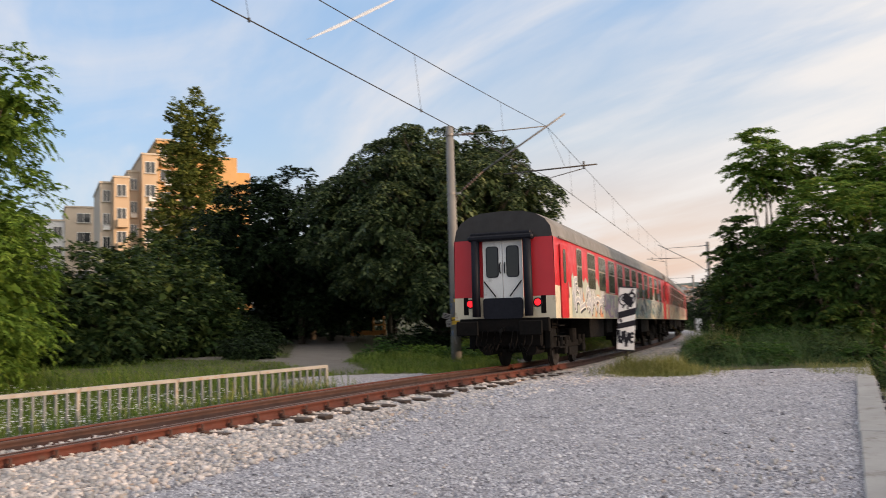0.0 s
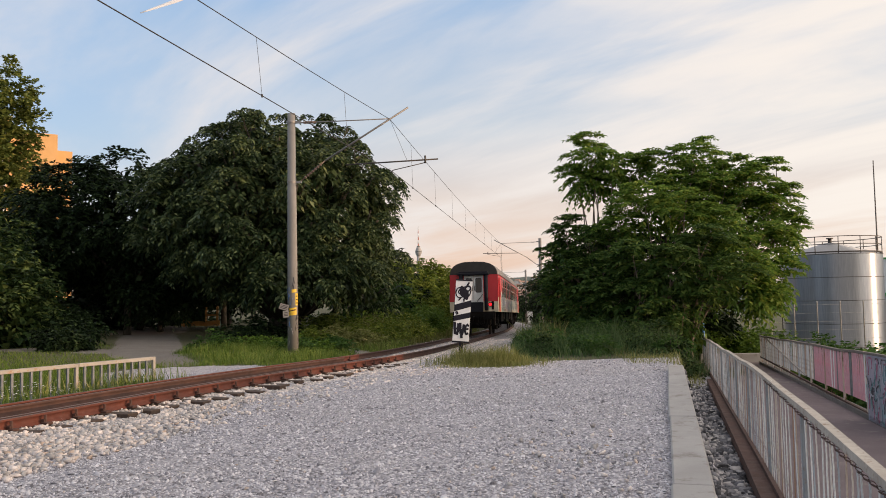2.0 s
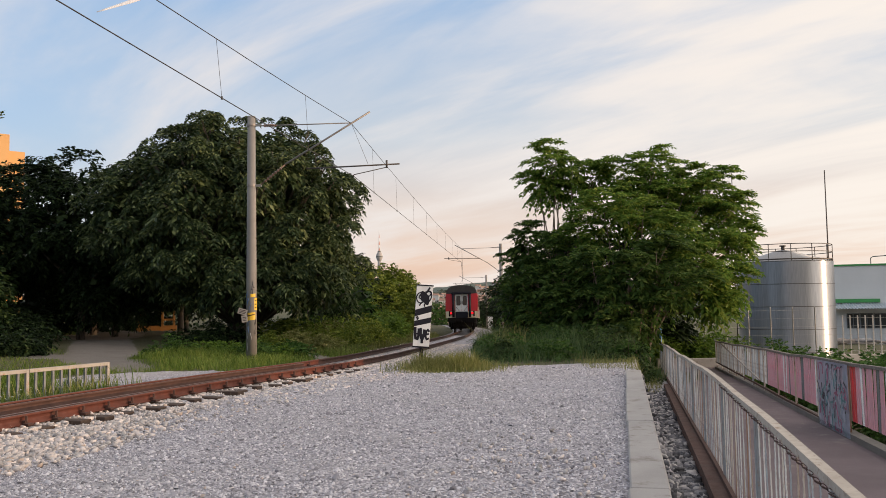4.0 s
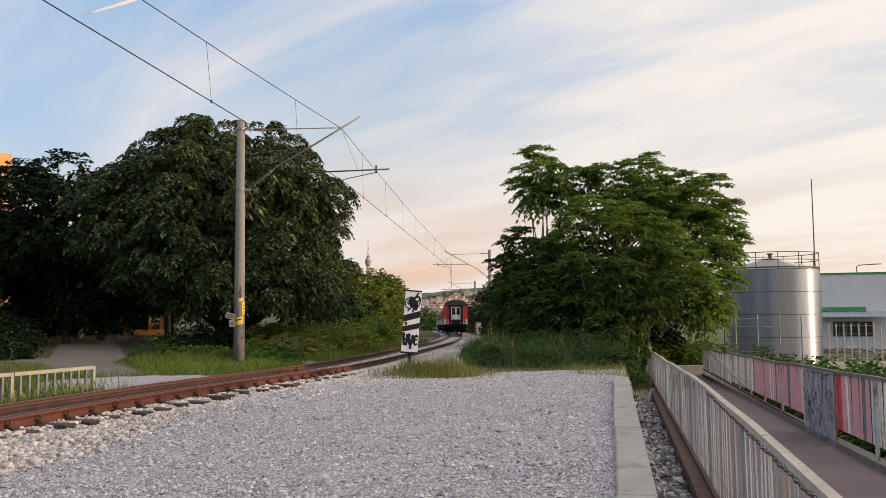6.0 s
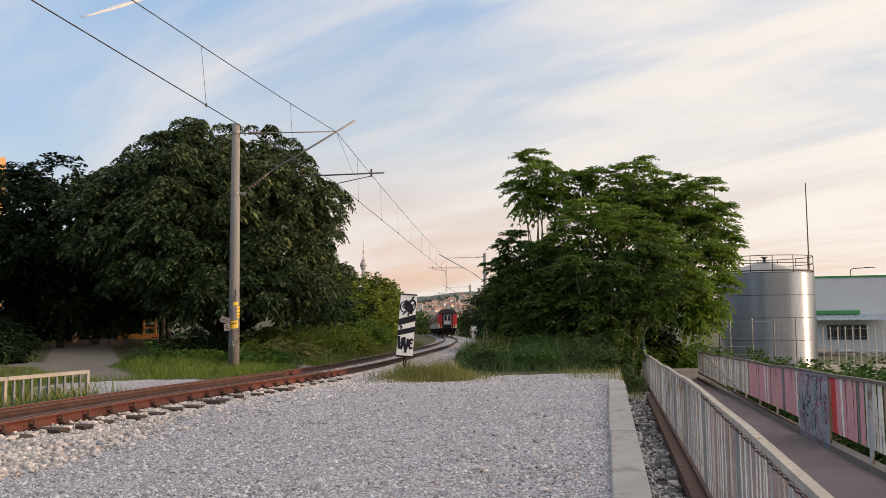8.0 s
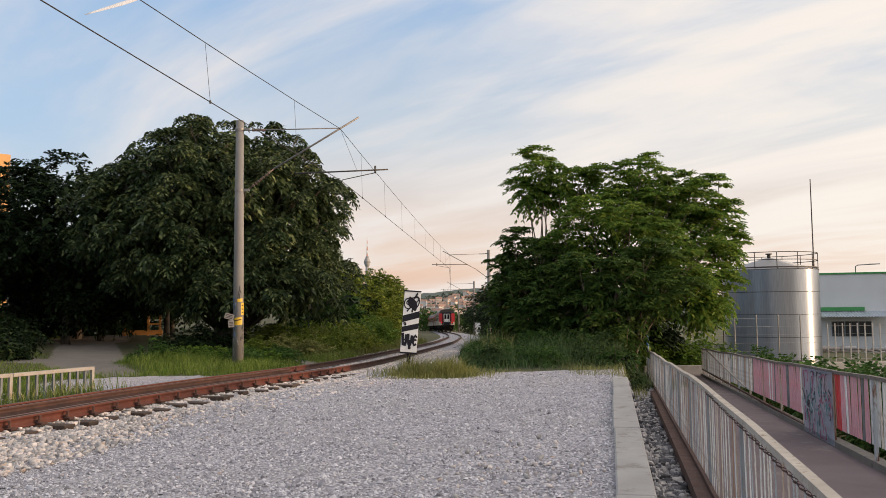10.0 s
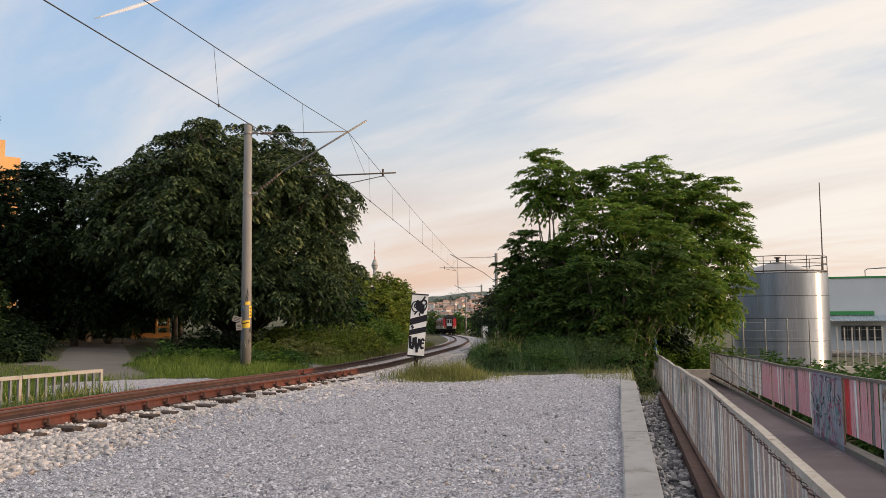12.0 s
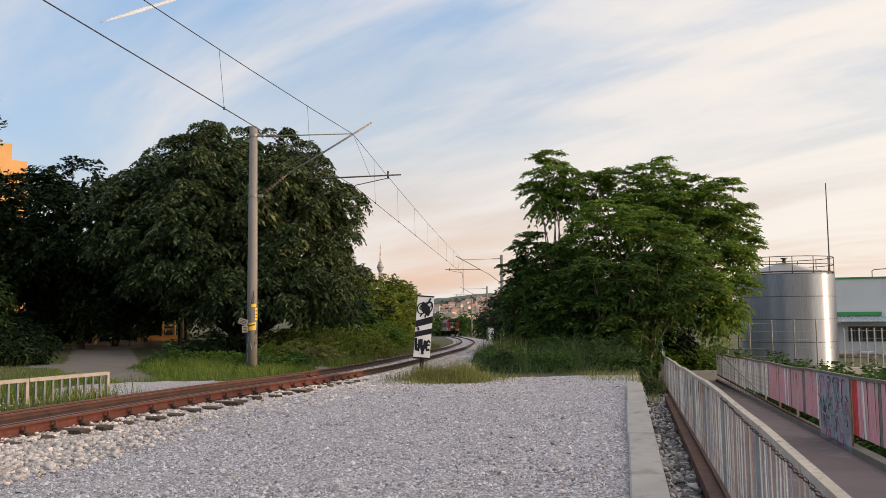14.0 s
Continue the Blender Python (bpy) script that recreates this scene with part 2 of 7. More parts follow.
M["handrail_old"] = worn("handrail_old", (0.20, 0.17, 0.15), (0.13, 0.105, 0.09), 0.7, 0.1, 6.0, 50, 0.2, spots=(0.30, 0.27, 0.24))
M["asphalt"] = worn("asphalt_path", (0.180, 0.140, 0.150), (0.134, 0.104, 0.112), 0.9, 0, 0.7, 90, 0.4, spots=(0.24, 0.21, 0.19))
M["white_paint"] = worn("white_paint", (0.78, 0.79, 0.80), (0.70, 0.71, 0.72), 0.5, 0.0, 4.0, 50, 0.08)
M["black_paint"] = worn("black_paint", (0.012, 0.012, 0.020), (0.018, 0.018, 0.026), 0.6, 0.0, 4.0, 50, 0.08, spec=0.2)
M["cable"] = Mat("cable", (0.05, 0.045, 0.042), 0.5, 0.6).m
M["steel_dark"] = worn("steel_dark", (0.075, 0.068, 0.062), (0.11, 0.09, 0.075), 0.6, 0.5, 5.0, 40, 0.15)
M["galvanised"] = worn("galvanised_steel", (0.30, 0.285, 0.275), (0.22, 0.205, 0.195), 0.5, 0.3, 5.0, 40, 0.1, spots=(0.16, 0.11, 0.085))
M["insulator"] = worn("insulator_glaze", (0.20, 0.125, 0.095), (0.15, 0.095, 0.075), 0.35, 0.0, 5.0, 40, 0.05)
M["yellow"] = worn("yellow_tape", (0.72, 0.47, 0.03), (0.62, 0.40, 0.03), 0.5, 0, 6, 40, 0.05)
M["blue_paint"] = worn("blue_paint", (0.05, 0.16, 0.42), (0.06, 0.22, 0.50), 0.5, 0, 6, 40, 0.05)

# stones: pale limestone, grey-blue and a few brown
k = Mat("crushed_stone", (0.45, 0.43, 0.41), 0.88)
c = k.ramp(k.island(), [(0.0, (0.12, 0.115, 0.135)), (0.2, (0.30, 0.295, 0.335)), (0.6, (0.50, 0.487, 0.535)), (0.97, (0.79, 0.765, 0.805)), (1.0, (0.46, 0.37, 0.31))])
k.color(k.mix(k.remap(k.noise(30, 4), 0.3, 0.75, 0.0, 0.3), c, (0.25, 0.235, 0.22))).bump(k.noise(60, 3), 0.3, 0.01)
M["stone"] = k.m
# pink of the low sun is put into the paler ballast tones
k = Mat("ballast_stone", (0.45, 0.43, 0.41), 0.88)
c = k.ramp(k.island(), [(0.0, (0.28, 0.265, 0.26)), (0.3, (0.47, 0.45, 0.445)), (0.65, (0.67, 0.59, 0.56)), (0.9, (0.86, 0.76, 0.71)), (1.0, (0.50, 0.36, 0.27))])
k.color(k.mix(k.remap(k.noise(30, 4), 0.3, 0.75, 0.0, 0.3), c, (0.30, 0.25, 0.21))).bump(k.noise(60, 3), 0.3, 0.01)
M["ballast"] = k.m
k = Mat("trench_stone", (0.2, 0.2, 0.2), 0.9)
c = k.ramp(k.island(), [(0.0, (0.035, 0.035, 0.04)), (0.5, (0.16, 0.163, 0.185)), (1.0, (0.50, 0.48, 0.48))])
k.color(c).bump(k.noise(60, 3), 0.3, 0.01)
M["trench_stone"] = k.m

# ground: gravel, earth under grass and trodden path, blended by zone
k = Mat("ground_mix", (0.4, 0.4, 0.4), 0.95)
g1 = k.t.nodes.new("ShaderNodeTexVoronoi")
g1.inputs["Scale"].default_value = 32.0
k.t.links.new(k.tc.outputs["Object"], g1.inputs["Vector"])
peb = k.ramp(g1.outputs["Color"], [(0.0, (0.13, 0.125, 0.145)), (0.45, (0.45, 0.435, 0.49)), (1.0, (0.79, 0.765, 0.81))])
# shadow between the pebbles, painted as darkening towards the cell edges
gaps = k.remap(g1.outputs["Distance"], 0.25, 0.75, 0.0, 0.55)
peb = k.mix(gaps, peb, (0.10, 0.10, 0.105))
patch = k.noise(0.45, 5, 0.6)
peb = k.mix(k.remap(patch, 0.42, 0.66, 0.0, 0.45), peb, (0.36, 0.345, 0.345))
soil = k.mix(k.noise(1.2, 5), (0.050, 0.062, 0.022), (0.095, 0.085, 0.045))
path_c = k.mix(k.noise(0.8, 6), (0.13, 0.113, 0.098), (0.23, 0.21, 0.193))
edge = k.remap(k.noise(1.6, 5), 0.0, 1.0, -0.35, 0.35)
add = k.t.nodes.new("ShaderNodeMath")
add.operation = 'ADD'
k.t.links.new(k.attr("gravel"), add.inputs[0])
k.t.links.new(edge, add.inputs[1])
add2 = k.t.nodes.new("ShaderNodeMath")
add2.operation = 'ADD'
k.t.links.new(k.attr("path"), add2.inputs[0])
k.t.links.new(edge, add2.inputs[1])
col = k.mix(k.remap(add.outputs[0], 0.42, 0.58), soil, peb)
col = k.mix(k.remap(add2.outputs[0], 0.42, 0.58), col, path_c)
k.color(col).bump(g1.outputs["Distance"], 0.8, 0.03)
M["ground"] = k.m


# ---- mesh helpers ----
def part(name, bm, material, parent=None, label=""):
    """Links a bmesh as one mesh object, under a thing or a part where one is given."""
    me = bpy.data.meshes.new(name)
    bm.to_mesh(me)
    bm.free()
    return mesh_part(name, me, material, parent, label)


def mesh_part(name, me, material, parent=None, label=""):
    if material is not None and not me.materials:
        for m in (material if isinstance(material, (list, tuple)) else [material]):
            me.materials.append(m)
    ob = new(name, me)
    if parent is not None:
        ob.parent = parent
    if label:
        ob["label"] = label
    return ob


def thing(name, loc=(0, 0, 0), rz=0.0, label="", category="", group="", kind=""):
    ob = new(name)
    ob.matrix_basis = pose(*loc, 0, 0, rz)
    return tagged(ob, label, category, group, kind)


def raw_mesh(name, verts, faces, smooth=False):
    """A mesh from arrays: verts (n, 3), faces (m, 3 or 4)."""
    verts, faces = np.asarray(verts, dtype=np.float32), np.asarray(faces, dtype=np.int32)
    me = bpy.data.meshes.new(name)
    me.vertices.add(len(verts))
    me.vertices.foreach_set("co", verts.ravel())
    n = faces.shape[1]
    me.loops.add(faces.size)
    me.loops.foreach_set("vertex_index", faces.ravel())
    me.polygons.add(len(faces))
    me.polygons.foreach_set("loop_start", np.arange(0, faces.size, n, dtype=np.int32))
    me.polygons.foreach_set("loop_total", np.full(len(faces), n, dtype=np.int32))
    if smooth:
        me.polygons.foreach_set("use_smooth", np.ones(len(faces), dtype=bool))
    me.update(calc_edges=True)
    return me


def box(bm, x0, x1, y0, y1, z0, z1, m=None, bevel=0.0):
    r = bmesh.ops.create_cube(bm, size=1.0, matrix=Matrix.LocRotScale(((x0 + x1) / 2, (y0 + y1) / 2, (z0 + z1) / 2), None, (abs(x1 - x0), abs(y1 - y0), abs(z1 - z0))))
    vs = r["verts"]
    if bevel:
        es = list({e for v in vs for e in v.link_edges})
        out = bmesh.ops.bevel(bm, geom=es, offset=bevel, segments=1, affect='EDGES')
        vs = list({v for f in out["faces"] for v in f.verts} | {v for v in vs if v.is_valid})
    if m is not None:
        bmesh.ops.transform(bm, matrix=m, verts=vs)
    return vs


def tube(bm, pts, radii, sides=8, cap=True):
    """A round bar through pts; one radius or a list."""
    pts = [Vector(p) for p in pts]
    if not isinstance(radii, (list, tuple)):
        radii = [radii] * len(pts)
    rings = []
    for i, p in enumerate(pts):
        d = (pts[min(i + 1, len(pts) - 1)] - pts[max(i - 1, 0)]).normalized()
        a = d.cross(Vector((0, 0, 1)) if abs(d.z) < 0.95 else Vector((0, 1, 0))).normalized()
        b = d.cross(a)
        rings.append([bm.verts.new(p + (a * math.cos(2 * math.pi * j / sides) + b * math.sin(2 * math.pi * j / sides)) * radii[i]) for j in range(sides)])
    for r0, r1 in zip(rings, rings[1:]):
        for j in range(sides):
            f = bm.faces.new((r0[j], r0[(j + 1) % sides], r1[(j + 1) % sides], r1[j]))
            f.smooth = True
    if cap:
        bm.faces.new(rings[0][::-1])
        bm.faces.new(rings[-1])


def disc(bm, r, depth, m, sides=20, r2=None):
    out = bmesh.ops.create_cone(bm, cap_ends=True, segments=sides, radius1=r, radius2=r if r2 is None else r2, depth=depth, matrix=m)
    return out["verts"]


def smoothstep(x, a, b):
    u = np.clip((np.asarray(x, dtype=float) - a) / (b - a), 0, 1)
    return u * u * (3 - 2 * u)


# ---- the line of the track ----
LINE = [(-21.5, -45), (-17.2, -25), (-12.9, -8), (-10.6, 0), (-8.45, 8), (-7.1, 13), (-5.62, 18), (-4.46, 22), (-3.55, 26.5), (-2.75, 33), (-2.0, 41), (-0.9, 54),
        (-0.35, 61), (0.45, 78), (0.95, 93), (1.02, 106), (0.75, 125), (-0.15, 157), (-0.95, 177), (-1.35, 190), (-1.75, 203), (-4.2, 235), (-9.0, 270), (-18, 310), (-34, 360)]
LY, LX = np.array([p[1] for p in LINE], dtype=float), np.array([p[0] for p in LINE], dtype=float)


def pchip(xs, ys, q):
    h, d = np.diff(xs), np.diff(ys) / np.diff(xs)
    m = np.concatenate([[d[0]], (d[:-1] * h[1:] + d[1:] * h[:-1]) / (h[1:] + h[:-1]), [d[-1]]])
    i = np.clip(np.searchsorted(xs, q) - 1, 0, len(xs) - 2)
    u = (q - xs[i]) / h[i]
    return (2 * u**3 - 3 * u**2 + 1) * ys[i] + (u**3 - 2 * u**2 + u) * h[i] * m[i] + (3 * u**2 - 2 * u**3) * ys[i + 1] + (u**3 - u**2) * h[i] * m[i + 1]


def rail_top(y):
    """Height of the rail heads: level where the camera stands, then falling away."""
    y = np.asarray(y, dtype=float)
    return 0.17 - 0.0226 * np.where(y < 14, 0, np.where(y < 22, (y - 14) ** 2 / 16, y - 18))


FINE_Y = np.arange(-45, 360, 0.25)
FINE_X = pchip(LY, LX, FINE_Y)
for _ in range(24):
    FINE_X[1:-1] = (FINE_X[:-2] + 2 * FINE_X[1:-1] + FINE_X[2:]) / 4
FINE_S = np.concatenate([[0], np.cumsum(np.hypot(np.diff(FINE_X), np.diff(FINE_Y)))])


def track_x(y):
    return np.interp(y, FINE_Y, FINE_X)


def on_track(s):
    """The point at arc length s along the centre line, on the rail heads, and the heading there."""
    y = np.interp(s, FINE_S, FINE_Y)
    x = np.interp(s, FINE_S, FINE_X)
    y2 = np.interp(s + 0.5, FINE_S, FINE_Y)
    x2 = np.interp(s + 0.5, FINE_S, FINE_X)
    return Vector((x, y, float(rail_top(y)))), math.atan2(-(x2 - x), y2 - y)


def s_of(y):
    return float(np.interp(y, FINE_Y, FINE_S))


# lines of the kerb beam, the side railing and the walkway, which run together
def beam_x(y):
    return 0.2035 * y


def rail_x(y):
    return 2.63 + 0.2217 * (y - 8.08)


def walk_z(y):
    y = np.clip(y, -20, 34)
    return -0.13 - np.where(y > 8, 0.036, 0.008) * (y - 8.0)


def ground_z(x, y):
    x, y = np.asarray(x, dtype=float), np.asarray(y, dtype=float)
    tx = track_x(y)
    fall = rail_top(y) - 0.17
    left = smoothstep(x, tx - 16, tx - 5)
    z = fall * left
    # low meadow behind the fence on the far side of the track
    z = z - 0.55 * smoothstep(tx - x, 1.6, 3.2) * smoothstep(y, 21, 15.5) * (1 - smoothstep(tx - x, 18, 34))
    # ballast shoulder
    d = np.abs(x - tx)
    z = np.maximum(z, fall - 0.02 - 0.5 * np.clip(d - 1.35, 0, 9)) - (0.035 * smoothstep(d, 1.3, 1.2) + 0.085 * smoothstep(d, 1.22, 1.34) * smoothstep(d, 2.3, 1.7)) * smoothstep(y, 10.0, 13.0)
    # right of the kerb beam the ground drops to the walkway and the yards
    rx = rail_x(y)
    low = np.where(x > rx + 2.3, np.minimum(walk_z(y) - 0.5, -1.1), walk_z(y) - 0.12)
    reach = smoothstep(x, rx - 1.0, rx)
    side = smoothstep(x, beam_x(y) + 0.36, beam_x(y) + 0.5) * (reach * smoothstep(y, 48, 42) + (1 - reach) * smoothstep(y, 36, 30))
    z = z * (1 - side) + np.minimum(low, z) * side
    far_right = smoothstep(x - rx, 2.2, 3.2) * smoothstep(y, 20, 34)
    z = z - 1.3 * smoothstep(x - tx, 12, 22) * smoothstep(y, 30, 40) * (1 - far_right) - 1.6 * far_right
    # gentle swells, and the mound at the line-side mast
    z = z + 0.26 * np.exp(-((x + 9.7) ** 2 / 3 + (y - 28.6) ** 2 / 6)) + 0.12 * np.exp(-((x + 1.0) ** 2 + (y - 23) ** 2) / 1.6)
    z = z + 0.35 * np.exp(-((x - 4.5) ** 2 / 9 + (y - 30) ** 2 / 26))
    return z


def zones(x, y):
    """How much of gravel and of trodden path a spot has."""
    tx = track_x(y)
    d = x - tx
    yard = smoothstep(d, 0.9, 1.4) * smoothstep(beam_x(y) + 0.6, x, x + 0.3) * smoothstep(y, 23.6 + 0.12 * x, 22.0 + 0.12 * x)
    ballast = smoothstep(np.abs(d - 0.55), 2.6, 2.1)
    strip = smoothstep(x, beam_x(y) + 0.2, beam_x(y) + 0.4) * smoothstep(x, rail_x(y) + 0.3, rail_x(y) + 0.1) * smoothstep(y, 26, 24)
    shoulder = smoothstep(d, 1.0, 1.5) * smoothstep(x, 0.75, 0.35) * smoothstep(y, 19, 21) * smoothstep(y, 36, 32)
    gravel = np.maximum(np.maximum(np.maximum(yard, ballast), strip), shoulder)
    mound = np.exp(-(((x + 0.35) / 1.5) ** 2 + ((y - 22.0) / 1.5) ** 2) * 1.2)
    gravel = gravel * (1 - smoothstep(mound, 0.3, 0.6))
    # worn gravel where people cross the line
    cross = np.exp(-(((x + 8.0) * 0.35 - (y - 21.0) * 0.94) / 2.3) ** 2 - (((x + 8.0) * 0.94 + (y - 21.0) * 0.35) / 2.5) ** 2)
    gravel = np.maximum(gravel, smoothstep(cross, 0.25, 0.55))
    path = np.zeros_like(tx)
    for (ax, ay), (bx, by), w in (((-10.2, 24.2), (-14, 31.5), 0.8), ((-14, 31.5), (-20.5, 46), 1.4), ((-20.5, 46), (-26, 60), 2.2),
                                  ((-10.0, 24.0), (-14, 30), 1.0), ((-14, 30), (-40, 33.5), 1.1), ((-4.6, 29), (-7.5, 36), 0.5)):
        px, py = x - ax, y - ay
        l2 = (bx - ax) ** 2 + (by - ay) ** 2
        u = np.clip((px * (bx - ax) + py * (by - ay)) / l2, 0, 1)
        dd = np.hypot(px - u * (bx - ax), py - u * (by - ay))
        path = np.maximum(path, smoothstep(dd, w + 0.4, w - 0.4))
    path = path * (1 - ballast)
    return gravel, path


def axis(fine0, fine1, step, far0, far1, grow=1.09):
    a = list(np.arange(fine0, fine1, step))
    s, v = step, fine1
    while v < far1:
        a.append(v)
        s *= grow
        v += s
    a.append(far1)
    s, v, lo = step, fine0, []
    while v > far0:
        s *= grow
        v -= s
        lo.append(max(v, far0))
    return np.array(sorted(set(lo)) + a)


GX, GY = axis(-16, 9, 0.19, -900, 900), axis(3, 34, 0.19, -200, 2600)
gx, gy = np.meshgrid(GX, GY)
gz = ground_z(gx, gy)
rng = np.random.default_rng(3)
gz = gz + rng.normal(0, 0.006, gz.shape) * (np.hypot(gx, gy) < 60)
nx, ny = len(GX), len(GY)
idx = np.arange(nx * ny).reshape(ny, nx)
quads = np.stack([idx[:-1, :-1], idx[:-1, 1:], idx[1:, 1:], idx[1:, :-1]], -1).reshape(-1, 4)
gme = raw_mesh("ground", np.stack([gx, gy, gz], -1).reshape(-1, 3), quads, True)
zg, zp = zones(gx, gy)
for nm, vals in (("gravel", zg), ("path", zp)):
    at = gme.attributes.new(nm, 'FLOAT', 'POINT')
    at.data.foreach_set("value", vals.astype(np.float32).ravel())
ground = tagged(mesh_part("ground", gme, M["ground"]), "grey gravel yard and grassy earth beside a railway", "ground", kind="structure")


# ---- foliage ----
def fronds(r, pos, way, length, leaflets, leaf_l, leaf_w, droop):
    """Feathered leaves: at each pos a stem that leaves along way and hangs, with leaflets in pairs. Arrays of quads."""
    n = len(pos)
    up = np.array([0, 0, 1.0])
    side = np.cross(way, up) + 1e-6
    side /= np.linalg.norm(side, axis=1)[:, None]
    ln = length * r.uniform(0.7, 1.3, n)
    out = []
    for i in range(leaflets):
        u = 0.18 + 0.82 * (i // 2 + 0.5) / (leaflets / 2)
        sg = 1 if i % 2 else -1
        base = pos + way * (ln * u)[:, None] - up * (droop * ln * u * u)[:, None]
        d = side * sg * 0.85 + way * 0.55 - up * (0.25 + 0.5 * droop * u) + r.normal(0, 0.22, (n, 3))
        d /= np.linalg.norm(d, axis=1)[:, None]
        w = np.cross(d, up + r.normal(0, 0.75, (n, 3)))
        w /= np.linalg.norm(w, axis=1)[:, None] + 1e-6
        ll = leaf_l * r.uniform(0.7, 1.25, n)[:, None]
        out.append(np.stack([base, base + d * ll * 0.45 + w * leaf_w * 0.5, base + d * ll - up * ll * 0.15, base + d * ll * 0.45 - w * leaf_w * 0.5], 1))
    v = np.concatenate(out).reshape(-1, 3)
    return v, np.arange(len(v)).reshape(-1, 4)


def crown_points(r, blobs, n, shell=0.72):
    """Spots near the skin of a heap of ellipsoids, uneven, with the way outward."""
    vol = np.array([b[3] * b[4] + b[4] * b[5] + b[3] * b[5] for b in blobs])
    which = r.choice(len(blobs), n, p=vol / vol.sum())
    d = r.normal(0, 1, (n, 3))
    d /= np.linalg.norm(d, axis=1)[:, None]
    b = np.array(blobs)[which]
    # lobes: low-frequency swelling of the skin
    ph = np.array([noise.noise(Vector(dd * 2.2) + Vector((7.0 * w, 3.0 * w, 0))) for dd, w in zip(d, which)])
    ph2 = np.array([noise.noise(Vector(dd * 6.0) + Vector((3.0 * w + 40, 0, 9.0 * w))) for dd, w in zip(d, which)])
    rad = (1 + 0.17 * ph + 0.11 * ph2) * (shell + (1.03 - shell) * r.random(n) ** 0.55)
    p = b[:, :3] + d * b[:, 3:6] * rad[:, None]
    keep = np.ones(n, dtype=bool)
    for i, q in enumerate(blobs):
        e = (p - np.array(q[:3])) / np.array(q[3:6])
        keep &= (which == i) | ((e ** 2).sum(1) > 0.55)
    return p[keep], d[keep]


def tree(name, loc, blobs, n, mat, label, category="tree", trunk=(0.25, 0.1), leaf=(0.5, 9, 0.26, 0.10), droop=0.6, seed=1, lean=0.35, core=True, rise=0.25, stems=1, tuft=11, pad=1.0):
    """A tapered trunk with limbs and a crown of feathered leaves. blobs are relative to loc."""
    r = np.random.default_rng(seed)
    t = thing(name, loc, 0, label, category)
    # leaves sit in tufts, so that the crown has lit pads and dark gaps
    c, cd = crown_points(r, blobs, max(12, n // tuft))
    pick = r.integers(0, len(c), int(n * 0.85))
    size = leaf[0] * pad * r.uniform(0.5, 1.15, len(c))
    off = np.clip(r.normal(0, 1, (len(pick), 3)), -1.25, 1.25) * np.array([1, 1, 0.66]) * size[pick][:, None] * 0.75
    p, d = c[pick] + off, cd[pick] * 0.7 + off / (np.linalg.norm(off, axis=1)[:, None] + 1e-6) * 0.9
    way = d + r.normal(0, 0.30, d.shape) + np.array([0, 0, rise])
    way /= np.linalg.norm(way, axis=1)[:, None]
    v, f = fronds(r, p, way, leaf[0], leaf[1], leaf[2], leaf[3], droop)
    if core:
        q, e = crown_points(r, [(*b[:3], b[3] * 0.78, b[4] * 0.78, b[5] * 0.78) for b in blobs], n // 4, 0.3)
        e = r.normal(0, 1, e.shape)
        e /= np.linalg.norm(e, axis=1)[:, None]
        v2, f2 = fronds(r, q, e, leaf[0], 4, leaf[2] * 1.7, leaf[3] * 3.2, droop)
        v, f = np.concatenate([v, v2]), np.concatenate([f, f2 + len(v)])
    mesh_part("crown", raw_mesh("crown", v, f), mat, t)
    bm = bmesh.new()
    for s in range(stems):
        ox, oy = (0, 0) if stems == 1 else (r.uniform(-0.8, 0.8), r.uniform(-0.5, 0.5))
        top = max(b[2] for b in blobs)
        knee = Vector((ox * 1.4 + r.uniform(-0.2, 0.2), oy + r.uniform(-0.2, 0.2), top * 0.45))
        tube(bm, [(ox, oy, -0.25), (ox * 1.1, oy, top * 0.2), knee], [trunk[0], trunk[0] * 0.8, trunk[0] * 0.62], 9)
        for b in blobs:
            for _ in range(3):
                tip = Vector((b[0] + r.uniform(-0.5, 0.5) * b[3], b[1] + r.uniform(-0.5, 0.5) * b[4], b[2] + r.uniform(-0.1, 0.75) * b[5]))
                mid = knee.lerp(tip, 0.5) + Vector((r.uniform(-0.3, 0.3), r.uniform(-0.3, 0.3), -lean))
                tube(bm, [knee - Vector((0, 0, 0.2)), mid, tip], [trunk[0] * 0.5, trunk[1] * 0.7, trunk[1] * 0.2], 6)
    part("trunk", bm, M["bark"], t)
    return t


def spread(r, blobs, gap, low=-0.55):
    """Heads of foliage spaced over the skin of a heap of ellipsoids: rows of centre and way outward."""
    p, d = crown_points(r, blobs, 2400, 0.90)
    keep = []
    for i in range(len(p)):
        if d[i, 2] > low and all(((p[i] - p[k]) ** 2).sum() > gap * gap for k in keep):
            keep.append(i)
    return p[keep], d[keep]


